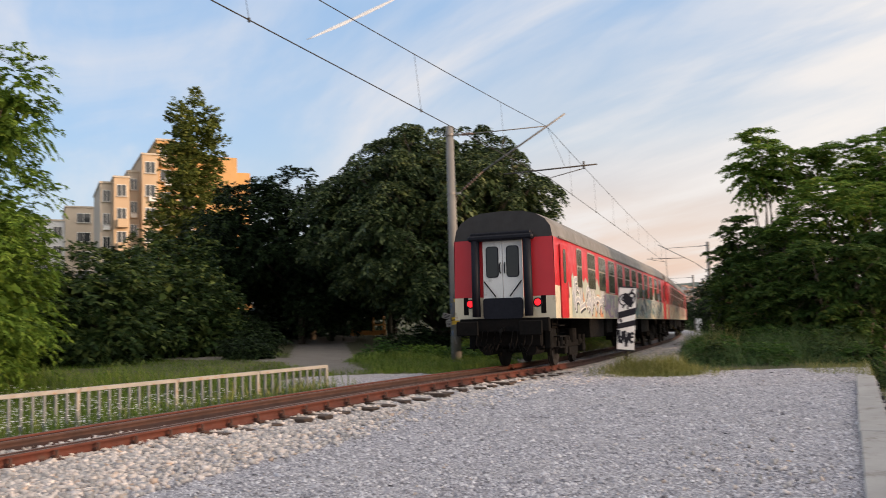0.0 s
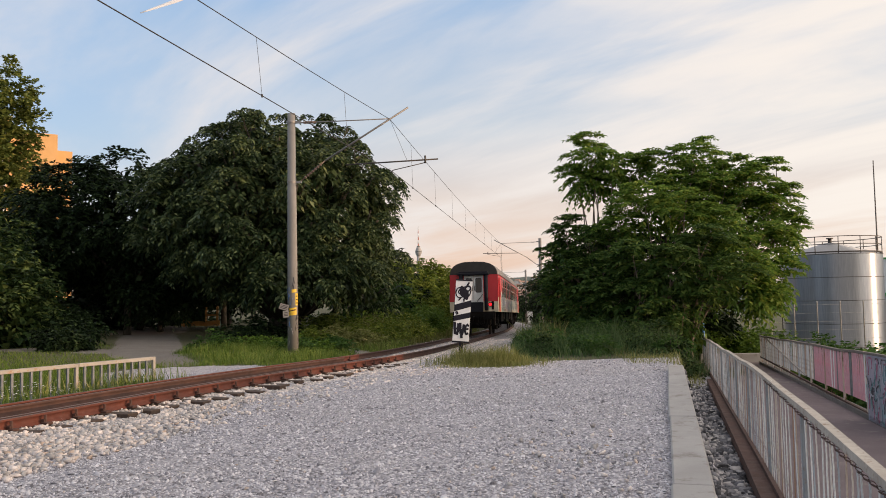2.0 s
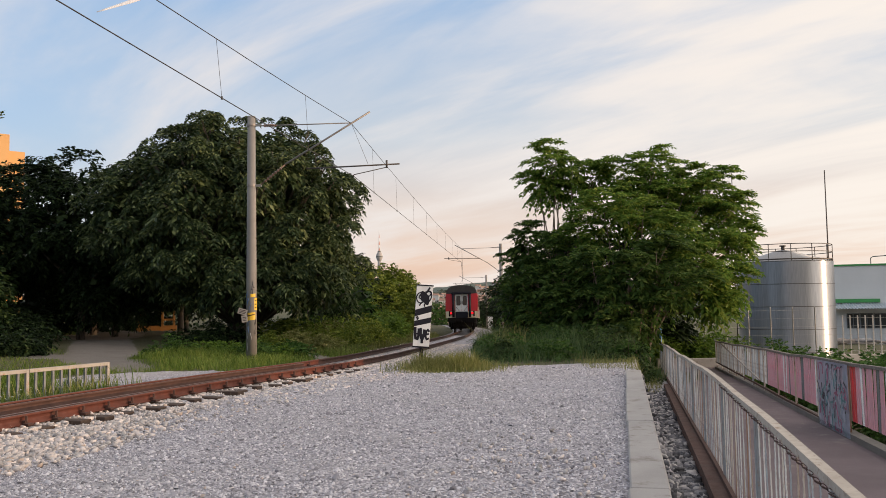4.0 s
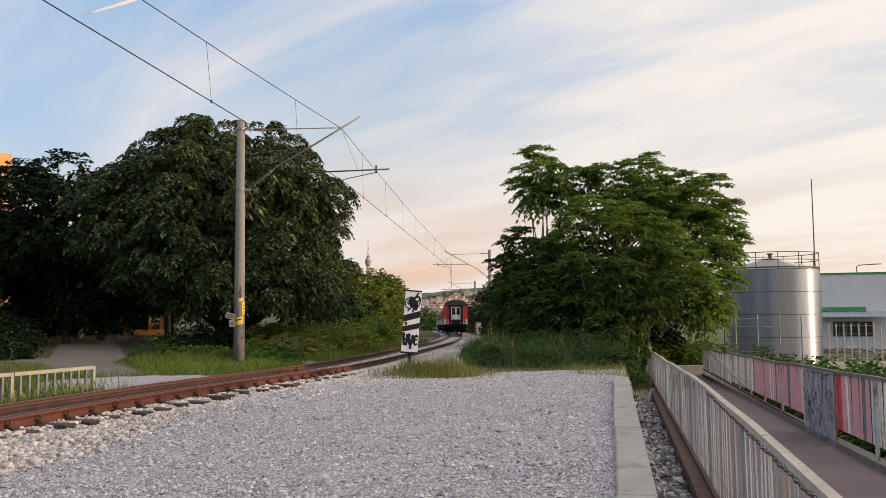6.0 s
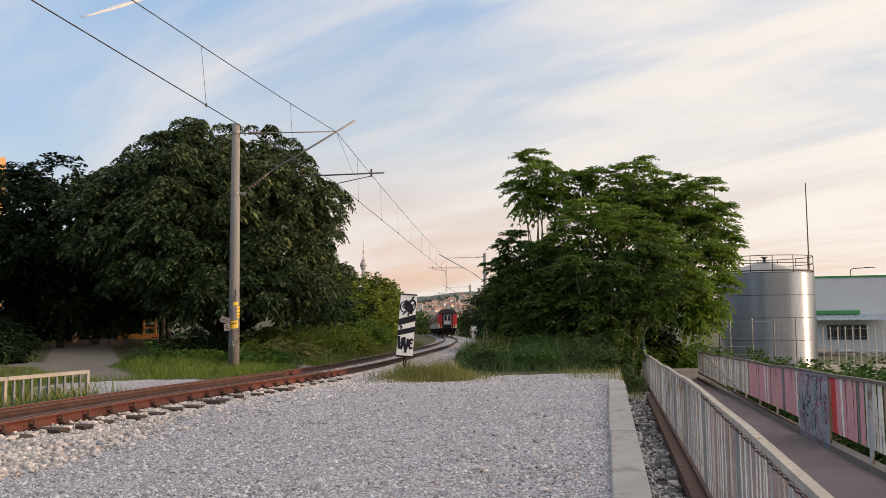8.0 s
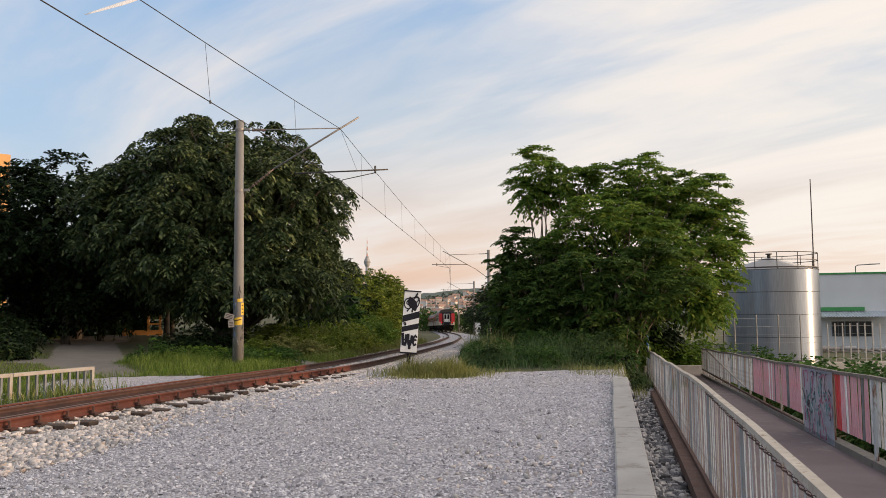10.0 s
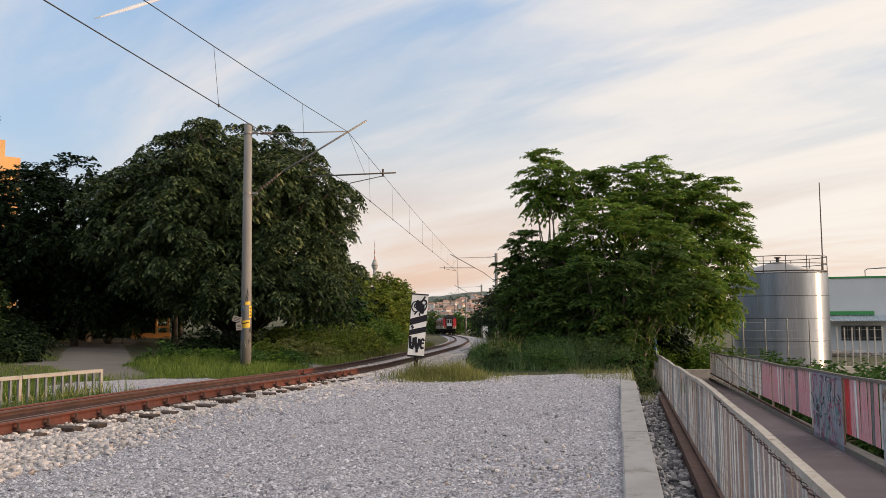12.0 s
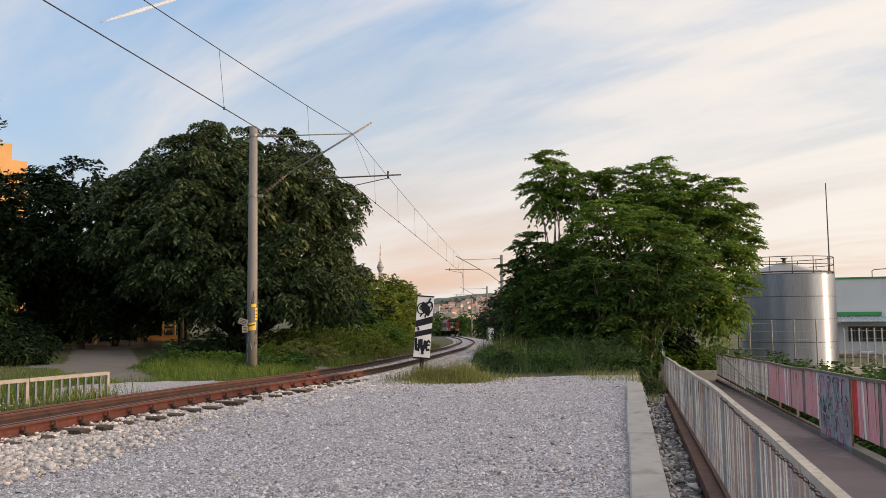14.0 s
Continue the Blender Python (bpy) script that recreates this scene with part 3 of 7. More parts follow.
def lobed_tree(name, loc, heads, mat, label, bases, leaf, droop, per=9.0, fans=9, seed=1, rise=0.3, trunk=0.06, inner=0.35, hang=0.0, bark="bark"):
    """A tree whose leaves stand in fans at the twig tips, the fans heaped into heads with dark gaps between.
    heads: x, y, z, rx, ry, rz and the way outward; bases: feet of the stems. All relative to loc."""
    r = np.random.default_rng(seed)
    t = thing(name, loc, 0, label, "tree")
    heads = np.asarray(heads, dtype=float)
    pos, way = [], []
    for x, y, z, rx, ry, rz, ox, oy, oz in heads:
        k = max(5, int(per * (rx * ry + rx * rz + ry * rz) / 3 * r.uniform(0.8, 1.2)))
        d = r.normal(0, 1, (k, 3)) + np.array([ox, oy, oz]) * 1.1 + np.array([0, 0, 0.7 - hang])
        d /= np.linalg.norm(d, axis=1)[:, None]
        c = np.array([x, y, z]) + d * np.array([rx, ry, rz]) * r.uniform(0.72, 1.06, (k, 1))
        az = r.uniform(0, 6.28, (k, 1)) + np.arange(fans)[None] * 6.283 / fans + r.normal(0, 0.2, (k, fans))
        w = np.stack([np.cos(az), np.sin(az), np.full_like(az, rise)], -1) + d[:, None] * 0.55 + r.normal(0, 0.16, (k, fans, 3))
        pos.append(np.repeat(c, fans, 0))
        way.append(w.reshape(-1, 3))
    p, w = np.concatenate(pos), np.concatenate(way)
    w /= np.linalg.norm(w, axis=1)[:, None]
    v, f = fronds(r, p, w, *leaf, droop)
    n = int(len(p) * inner)
    h = heads[r.integers(0, len(heads), n)]
    e = r.normal(0, 1, (n, 3))
    e /= np.linalg.norm(e, axis=1)[:, None]
    q = h[:, :3] - h[:, 6:9] * h[:, 3:6] * 0.5 + e * h[:, 3:6] * r.uniform(0, 0.75, (n, 1))
    v2, f2 = fronds(r, q, e, leaf[0], 10, leaf[2] * 1.4, leaf[3] * 2.0, droop)
    mesh_part("crown", raw_mesh("crown", np.concatenate([v, v2]), np.concatenate([f, f2 + len(v)])), mat, t)
    bm = bmesh.new()
    bases = [Vector(b) for b in bases]
    for b in bases:
        tube(bm, [b - Vector((0, 0, 0.3)), b + Vector((r.uniform(-0.1, 0.1), 0, 0.6)), b + Vector((r.uniform(-0.15, 0.15), 0, 1.2))], [trunk * 1.15, trunk, trunk * 0.9], 8)
    for x, y, z, rx, ry, rz, ox, oy, oz in heads[:90]:
        tip = Vector((x, y, z))
        b = min(bases, key=lambda q: (q.xy - tip.xy).length) + Vector((0, 0, 0.9))
        mid = b.lerp(tip, 0.55) + Vector((r.uniform(-0.2, 0.2), r.uniform(-0.2, 0.2), 0.25 * (tip.z - b.z) * 0.3))
        tube(bm, [b, mid, tip], [trunk * 0.55, trunk * 0.38, trunk * 0.16], 5)
        for _ in range(2):
            end = tip + Vector((r.uniform(-0.8, 0.8) * rx, r.uniform(-0.8, 0.8) * ry, r.uniform(0.1, 0.8) * rz))
            tube(bm, [mid.lerp(tip, 0.6), end], [trunk * 0.2, trunk * 0.08], 4)
    part("trunk", bm, M[bark], t)
    return t


def blades(r, x, y, z, h, w, lean=0.35):
    """Bent grass blades in two quads each."""
    n = len(x)
    a = r.uniform(0, 2 * np.pi, n)
    s = np.stack([np.cos(a), np.sin(a), np.zeros(n)], 1)
    b = np.stack([-np.sin(a), np.cos(a), np.zeros(n)], 1) * (lean * r.uniform(0.1, 1.3, n))[:, None]
    p0 = np.stack([x, y, z - 0.02], 1)
    hh = (h * r.uniform(0.3, 1.3, n))[:, None]
    ww = (w * r.uniform(0.6, 1.4, n))[:, None]
    up = np.array([0, 0, 1.0])
    p1 = p0 + up * hh * 0.55 + b * hh * 0.3
    p2 = p0 + up * hh * (1 - 0.25 * lean) + b * hh
    v = np.stack([p0 - s * ww * 0.5, p0 + s * ww * 0.5, p1 + s * ww * 0.42, p1 - s * ww * 0.42, p2 + s * ww * 0.08, p2 - s * ww * 0.08], 1).reshape(-1, 3)
    k0 = np.arange(n)[:, None] * 6
    f = np.concatenate([k0 + np.array([[0, 1, 2, 3]]), k0 + np.array([[3, 2, 4, 5]])])
    return v, f


def grass_patch(name, label, n, area, keep, h, w, mat, seed, lean=0.35):
    """Grass over an area, where keep(x, y) says so, standing on the ground."""
    r = np.random.default_rng(seed)
    x, y = r.uniform(area[0], area[1], n), r.uniform(area[2], area[3], n)
    chance = np.asarray(keep(x, y), dtype=float)
    m = chance > r.random(n)
    x, y, chance = x[m], y[m], np.clip(chance[m], 0, 1)
    clump = np.array([0.5 + 0.5 * noise.noise(Vector((a * 0.7, b * 0.7, seed))) + 0.45 * noise.noise(Vector((a * 2.3, b * 2.3, seed + 5.0))) for a, b in zip(x, y)])
    clump = np.clip(0.40 + 1.05 * clump, 0.2, 1.6) * (0.35 + 0.65 * chance)
    v, f = blades(r, x, y, ground_z(x, y), h * clump, w, lean)
    return tagged(mesh_part(name, raw_mesh(name, v, f), mat), label, "grass", kind="stuff")


# ---- track ----
def rail_section():
    """Outline of a rail, head at z = 0."""
    half = [(0.0, 0.0), (0.026, 0.0), (0.036, -0.010), (0.036, -0.034), (0.012, -0.045), (0.009, -0.125), (0.070, -0.145), (0.072, -0.165)]
    return half + [(-a, b) for a, b in half[:0:-1]]


def rail_mesh(name, off, y0, y1, drop=0.0, step=1.0, mat="rail_rust"):
    s0, s1 = s_of(y0), s_of(y1)
    sec = rail_section()
    vs, fs = [], []
    n = int((s1 - s0) / step) + 1
    for i in range(n + 1):
        p, hd = on_track(s0 + (s1 - s0) * i / n)
        sx, sy = math.cos(hd), math.sin(hd)
        for a, b in sec:
            vs.append((p.x + sx * (off + a), p.y + sy * (off + a), p.z + b - drop))
    m = len(sec)
    for i in range(n):
        for j in range(m):
            fs.append((i * m + j, i * m + (j + 1) % m, (i + 1) * m + (j + 1) % m, (i + 1) * m + j))
    me = raw_mesh(name, vs, fs)
    me.materials.append(M[mat])
    me.materials.append(M["rail_head" if mat != "rail_dark" else mat])
    mi = np.zeros(len(fs), dtype=np.int32)
    for j in (0, m - 1):
        mi[j::m] = 1
    me.polygons.foreach_set("material_index", mi)
    return me


HALF_GAUGE = 0.74
track = thing("railway_track", (0, 0, 0), 0, "rusty single railway track on dark wooden sleepers in pale ballast", "railway track", kind="structure")
for off in (HALF_GAUGE, -HALF_GAUGE):
    mesh_part("rail", rail_mesh("rail", off, -40, 25.4), None, track, "rusted steel rail with a worn bright head")
    mesh_part("rail", rail_mesh("rail", off, 25.41, 330, 0.0, 1.0, "rail_dark"), None, track, "steel rail, colour darkened for its far low view")
# guard rails get no sun; that shade is put into the darker rust
for off in (-0.50, 0.50):
    mesh_part("guard_rail", rail_mesh("guard_rail", off, -40, 23.6, 0.012, 1.0, "rust_dark"), None, track, "rusted guard rail inside the running rail, colour darkened for lack of sun")

# ---- train ----


def coach_paint(name, c1, c2, spots=None, rough=0.45):
    return worn(name, c1, c2, rough, 0, 1.3, 30, 0.05, spots, stretch=(1, 1, 0.4))


M["red"] = coach_paint("coach_red", (0.50, 0.020, 0.030), (0.42, 0.018, 0.026))
M["cream"] = coach_paint("coach_cream", (0.62, 0.56, 0.42), (0.52, 0.47, 0.36), (0.36, 0.30, 0.22))
M["coach_roof"] = coach_paint("coach_roof", (0.20, 0.185, 0.175), (0.135, 0.125, 0.118), None, 0.6)
M["door_glass"] = Mat("door_glass", (0.010, 0.012, 0.012), 0.12).m
M["coach_end_grey"] = coach_paint("coach_end_grey", (0.030, 0.027, 0.028), (0.019, 0.018, 0.019), None, 0.65)
M["rubber"] = worn("rubber", (0.004, 0.0045, 0.010), (0.007, 0.008, 0.015), 0.6, 0, 5, 40, 0.2, spec=0.25)
M["underframe"] = worn("underframe_black", (0.003, 0.003, 0.0032), (0.007, 0.0055, 0.005), 0.85, 0.0, 4, 30, 0.3, spec=0.15)
M["door_white"] = coach_paint("coach_door_white", (0.70, 0.70, 0.69), (0.62, 0.62, 0.61), (0.45, 0.44, 0.42))
# olive reflection of trees and sky is put into the glass colour
M["coach_glass"] = Mat("coach_glass", (0.075, 0.078, 0.062), 0.10).m
M["window_frame"] = worn("window_frame_metal", (0.42, 0.39, 0.34), (0.33, 0.31, 0.28), 0.45, 0.4, 5, 40, 0.1)
M["wheel_steel"] = worn("wheel_steel", (0.007, 0.006, 0.006), (0.016, 0.010, 0.008), 0.75, 0.0, 6, 40, 0.2)
k = Mat("tail_lamp", (0.8, 0.02, 0.03), 0.25)
k.b.inputs["Emission Color"].default_value = (1.0, 0.006, 0.012, 1)
k.b.inputs["Emission Strength"].default_value = 1.6
M["tail_lamp"] = k.m

CAR_L, CAR_W, Z_BOT, Z_BELT, Z_EAVE, Z_TOP = 26.4, 1.475, 1.36, 2.24, 3.56, 4.36


def loft(bm, rings, mats, smooth=True, cap0=False, cap1=False):
    """Skin between rings of points (open outlines); mats gives a material slot for each strip."""
    vr = [[bm.verts.new(p) for p in ring] for ring in rings]
    for a, b in zip(vr, vr[1:]):
        for j in range(len(a) - 1):
            f = bm.faces.new((a[j], a[j + 1], b[j + 1], b[j]))
            f.material_index = mats[j]
            f.smooth = smooth
    return vr


def side_outline(w, y, top=Z_TOP):
    """From the right sill over the roof to the left sill."""
    pts = [(w, Z_BOT), (w, Z_BELT), (w - 0.01, Z_EAVE - 0.02), (w - 0.03, Z_EAVE)]
    for i in range(1, 10):
        a = math.pi * i / 10
        pts.append(((w - 0.03) * math.copysign(abs(math.cos(a)) ** 0.72, math.cos(a)), Z_EAVE + (top - Z_EAVE) * math.sin(a) ** 0.85))
    pts += [(-a, b) for a, b in pts[3::-1]]
    return [(a, y, b) for a, b in pts]


def rounded_panel(bm, w, h, r, m, depth, seg=4):
    """A rounded slab in the xz plane, its front at y = 0, standing back by depth."""
    pts = []
    for cx, cz, a0 in ((w / 2 - r, h / 2 - r, 0), (-w / 2 + r, h / 2 - r, 90), (-w / 2 + r, -h / 2 + r, 180), (w / 2 - r, -h / 2 + r, 270)):
        for i in range(seg + 1):
            a = radians(a0 + 90 * i / seg)
            pts.append((cx + r * math.cos(a), cz + r * math.sin(a)))
    f0 = [bm.verts.new(m @ Vector((x, 0, z))) for x, z in pts]
    f1 = [bm.verts.new(m @ Vector((x, depth, z))) for x, z in pts]
    bm.faces.new(f0)
    bm.faces.new(f1[::-1])
    for i in range(len(pts)):
        j = (i + 1) % len(pts)
        bm.faces.new((f0[i], f1[i], f1[j], f0[j]))


def graffiti(car, r, side, y0, y1, z0, z1, colors, n):
    """Sprayed letters and swirls: curved ribbons of paint lying on the car side."""
    for ci, col in enumerate(colors):
        bm = bmesh.new()
        for _ in range(n):
            y, z = r.uniform(y0, y1), r.uniform(z0 + 0.1, z1 - 0.15)
            a, turn = r.uniform(0, 6.28), r.uniform(-2.6, 2.6)
            ln, w = r.uniform(0.35, 1.0), r.uniform(0.05, 0.16)
            x = side * (CAR_W + 0.004 + 0.0012 * ci + r.uniform(0, 0.0008))
            prev = None
            for i in range(9):
                y2, z2 = min(max(y, y0), y1), min(max(z, z0), z1)
                nx_, nz_ = -math.sin(a) * w, math.cos(a) * w
                taper = 0.35 + 0.65 * math.sin(math.pi * (i + 0.5) / 9)
                cur = [bm.verts.new((x, min(max(y2 + nx_ * taper, y0), y1), min(max(z2 + nz_ * taper, z0), z1))),
                       bm.verts.new((x, min(max(y2 - nx_ * taper, y0), y1), min(max(z2 - nz_ * taper, z0), z1)))]
                if prev:
                    bm.faces.new((prev[0], prev[1], cur[1], cur[0]))
                prev = cur
                y += math.cos(a) * ln / 8
                z += math.sin(a) * ln / 8
                a += turn / 8
        tagged(part("graffiti", bm, spray(col), car, "sprayed graffiti"), kind="stuff")


def piece(car, r, side, y0, y1, z0, z1, count, back, edge, fill, shade):
    """A row of fat sprayed shapes: a cloud behind, dark shade, pale edge and a bright fill."""
    x = CAR_W + 0.004
    bm = bmesh.new()
    n = 40
    top = [(y0 + (y1 - y0) * i / n, z1 - 0.18 + 0.16 * math.sin(i * 1.3) * r.uniform(0.4, 1.0)) for i in range(n + 1)]
    for (ya, za), (yb, zb) in zip(top[:-1], top[1:]):
        q = [bm.verts.new((side * x, *p)) for p in ((ya, z0), (yb, z0), (yb, zb), (ya, za))]
        bm.faces.new(q)
    tagged(part("graffiti", bm, spray(back), car, "sprayed cloud of pale paint"), kind="stuff")
    w = (y1 - y0) / count
    paths = []
    for i in range(count):
        yc = y0 + w * (i + 0.5)
        for _ in range(4):
            a, turn = r.choice((1.57, 1.2, 1.9, 0.2, 2.6)), r.uniform(-2.2, 2.2)
            y, z, pts = yc + r.uniform(-0.4, 0.3) * w, r.uniform(z0 + 0.15, z0 + 0.45 * (z1 - z0)), []
            for _k in range(9):
                pts.append((min(max(y, y0 + 0.1), y1 - 0.1), min(max(z, z0 + 0.12), z1 - 0.22)))
                y, z, a = y + math.cos(a) * 0.10, z + math.sin(a) * 0.12, a + turn / 8
            paths.append(pts)
    for li, (col, wd, dy, dz) in enumerate(((shade, 0.115, 0.06, -0.05), (edge, 0.095, 0, 0), (fill, 0.050, 0, 0))):
        bm = bmesh.new()
        for k_, pts in enumerate(paths):
            prev = None
            for j, (y, z) in enumerate(pts):
                p, q = pts[max(j - 1, 0)], pts[min(j + 1, len(pts) - 1)]
                d = Vector((q[0] - p[0], q[1] - p[1] + 1e-5)).normalized() * wd
                xx = side * (x + 0.0015 * (li + 1) + 0.00002 * k_)
                cur = [bm.verts.new((xx, y + dy - d.y, max(z + dz + d.x, z0))), bm.verts.new((xx, y + dy + d.y, max(z + dz - d.x, z0)))]
                if prev:
                    bm.faces.new((prev[0], prev[1], cur[1], cur[0]))
                prev = cur
        tagged(part("graffiti", bm, spray(col), car, "sprayed graffiti strokes"), kind="stuff")


def spray(col):
    key = "spray_%02x%02x%02x" % tuple(int(c * 255) for c in col)
    if key not in M:
        M[key] = worn(key, col, tuple(c * 0.8 for c in col), 0.5, 0, 3, 30, 0.03)
    return M[key]


def bogie(car, y):
    bm = bmesh.new()
    for sx in (-1, 1):
        box(bm, sx * 0.98 - 0.06, sx * 0.98 + 0.06, y - 1.75, y + 1.75, 0.52, 0.72, bevel=0.02)
        for yy in (-1.25, 1.25):
            box(bm, sx * 1.02 - 0.13, sx * 1.02 + 0.13, y + yy - 0.17, y + yy + 0.17, 0.34, 0.62, bevel=0.03)
            for dy in (-0.30, 0.30):
                disc(bm, 0.085, 0.30, pose(sx * 1.02, y + yy + dy, 0.72), 10)
        disc(bm, 0.17, 0.42, pose(sx * 1.0, y, 0.86), 12)
        box(bm, sx * 1.05 - 0.03, sx * 1.05 + 0.03, y - 0.6, y + 0.6, 0.28, 0.52, bevel=0.02)
    box(bm, -1.0, 1.0, y - 0.3, y + 0.3, 0.55, 0.85, bevel=0.03)
    for dy in (-1.75, 1.62):
        box(bm, -1.0, 1.0, y + dy, y + dy + 0.13, 0.50, 0.74, bevel=0.02)
    for sx in (-1, 1):
        for yy in (-1.25, 1.25):
            for dy in (-0.52, 0.52):
                box(bm, sx * 0.75 - 0.05, sx * 0.75 + 0.05, y + yy + dy - 0.04, y + yy + dy + 0.04, 0.30, 0.72, bevel=0.015)
    part("bogie_frame", bm, M["underframe"], car, "dark sprung bogie frame")
    out = []
    for yy in (-1.25, 1.25):
        bm = bmesh.new()
        for sx in (-1, 1):
            disc(bm, 0.46, 0.12, pose(sx * 0.75, 0, 0, 0, 90, 0), 28)
            disc(bm, 0.485, 0.03, pose(sx * 0.69, 0, 0, 0, 90, 0), 28)
            for q in range(4):
                disc(bm, 0.05, 0.13, pose(sx * 0.755, 0.26 * math.cos(q * 1.57), 0.26 * math.sin(q * 1.57), 0, 90, 0), 8)
        disc(bm, 0.08, 1.5, pose(0, 0, 0, 0, 90, 0), 12)
        w = part("wheelset", bm, M["wheel_steel"], car, "steel wheels on an axle")
        w.location = (0, y + yy, 0.46)
        out.append(w)
    return out


def coach(label, tone="red", seed=5, tail=True):
    """A passenger coach; its tail end at y = 0 on the rail heads, the travel along +y."""
    r = random.Random(seed)
    car = thing("railway_coach", (0, 0, 0), 0, label, "train car", "coaches of the train")
    up, low = M["red"], M["cream"]
    bm = bmesh.new()
    ys = [(0.0, 1.43), (0.9, 1.445), (1.9, CAR_W), (CAR_L - 1.9, CAR_W), (CAR_L - 0.9, 1.445), (CAR_L, 1.43)]
    strips = [0, 1, 1] + [2] * 10 + [1, 1, 0]
    rings = [side_outline(w, y, Z_TOP - (0.03 if y in (0.0, CAR_L) else 0)) for y, w in ys]
    vr = loft(bm, rings, strips)
    for ring, y_end in ((vr[0], 0.0), (vr[-1], CAR_L)):
        # end wall: cream below, red above, and the dark arch under the roof
        rev = y_end > 0
        n = len(ring)
        for z0, z1, mi in ((Z_BOT, 1.97, 0), (1.97, Z_EAVE, 1)):
            q = [bm.verts.new((sx * 1.43 if z < Z_EAVE else sx * 1.40, y_end, z)) for sx, z in ((-1, z0), (1, z0), (1, z1), (-1, z1))]
            f = bm.faces.new(q[::-1] if rev else q)
            f.material_index = mi
        f = bm.faces.new(ring[3:n - 3][::-1] if not rev else ring[3:n - 3])
        f.material_index = 3
    fl = [(1.43, 0.0), (CAR_W, 1.9), (CAR_W, CAR_L - 1.9), (1.43, CAR_L), (-1.43, CAR_L), (-CAR_W, CAR_L - 1.9), (-CAR_W, 1.9), (-1.43, 0.0)]
    f = bm.faces.new([bm.verts.new((a, b, Z_BOT)) for a, b in fl])
    f.material_index = 4
    me = bpy.data.meshes.new("coach_body")
    bm.to_mesh(me)
    bm.free()
    for m in (low, up, M["coach_roof"], M["coach_end_grey"], M["underframe"]):
        me.materials.append(m)
    mesh_part("coach_body", me, None, car, "red over cream steel body with a grey roof")
    # roof edge strip and ventilators
    bm = bmesh.new()
    for sx in (-1, 1):
        box(bm, sx * 1.475 - 0.02, sx * 1.475 + 0.02, 0.4, CAR_L - 0.4, Z_EAVE - 0.02, Z_EAVE + 0.03)
    part("gutter", bm, M["coach_roof"], car)
    for yy in (1.3, 9.5, 17.5, 24.6):
        bm = bmesh.new()
        box(bm, 0.75, 1.0, yy - 0.22, yy + 0.22, Z_TOP - 0.32, Z_TOP - 0.12, bevel=0.05)
        part("roof_ventilator", bm, M["coach_roof"], car)
    # windows of both sides, in two panes each
    for sx in (-1, 1):
        for i in range(12):
            yc = 2.95 + 1.86 * i
            if i in (0, 11):
                w_, z0, z1 = 0.62, 2.28, 3.40
            else:
                w_, z0, z1 = 1.16, 2.30, 3.40
            m = pose(sx * (CAR_W + 0.008), yc, (z0 + z1) / 2, 0, 0, 90 * sx)
            bm = bmesh.new()
            rounded_panel(bm, w_ + 0.09, z1 - z0 + 0.09, 0.10, m, 0.02)
            win = part("window", bm, M["window_frame"], car, "coach window in a metal frame")
            for za, zb in ((z0, z0 + 0.60), (z0 + 0.65, z1)):
                bm = bmesh.new()
                rounded_panel(bm, w_, zb - za, 0.07, pose(sx * (CAR_W + 0.014), yc, (za + zb) / 2, 0, 0, 90 * sx), 0.02)
                part("pane", bm, M["coach_glass"], win)
        for yc in (0.98, CAR_L - 0.98):
            bm = bmesh.new()
            m = pose(sx * 1.475, yc, 2.38, 0, 0, 90 * sx + (1.5 if (yc < 5) == (sx > 0) else -1.5))
            rounded_panel(bm, 0.92, 2.02, 0.06, m, 0.03)
            dr = part("entrance_door", bm, up, car, "red folding entrance door")
            bm = bmesh.new()
            rounded_panel(bm, 0.34, 0.95, 0.12, m @ pose(0, -0.012, 0.42), 0.02)
            part("door_window", bm, M["coach_glass"], dr)
            bm = bmesh.new()
            tube(bm, [m @ Vector((0.33, -0.04, -0.45)), m @ Vector((0.33, -0.04, 0.0))], 0.014, 6)
            part("door_handle", bm, M["window_frame"], dr)
            bm = bmesh.new()
            for zz in (0.55, 0.85, 1.15):
                box(bm, sx * 1.12, sx * 1.36, yc - 0.34, yc + 0.34, zz, zz + 0.035)
            box(bm, sx * 1.12, sx * 1.15, yc - 0.34, yc - 0.30, 0.5, Z_BOT)
            box(bm, sx * 1.12, sx * 1.15, yc + 0.30, yc + 0.34, 0.5, Z_BOT)
            part("step", bm, M["underframe"], car, "folding metal steps")
    # gear below the floor
    bm = bmesh.new()
    for ya, yb, hh in ((5.6, 8.0, 0.62), (8.6, 9.8, 0.5), (11.0, 14.2, 0.66), (15.0, 16.4, 0.5), (17.6, 20.2, 0.6)):
        for sx in (-1, 1):
            box(bm, sx * 0.55, sx * 1.22, ya, yb, Z_BOT - hh, Z_BOT, bevel=0.03)
    box(bm, -0.12, 0.12, 0.3, CAR_L - 0.3, Z_BOT - 0.28, Z_BOT)
    part("underfloor_gear", bm, M["underframe"], car)
    wheels = bogie(car, 3.6) + bogie(car, CAR_L - 3.6)
    # tail end
    for y_end, turn in ((0.0, 0), (CAR_L, 180)):
        e = pose(0, y_end, 0, 0, 0, turn)
        bm = bmesh.new()
        box(bm, -1.26, 1.26, -0.10, 0.05, 1.02, Z_BOT + 0.03, e, 0.02)
        part("headstock", bm, M["underframe"], car)
        bm = bmesh.new()
        box(bm, -0.95, 0.95, 0.25, 1.25, 0.62, Z_BOT, e, 0.04)
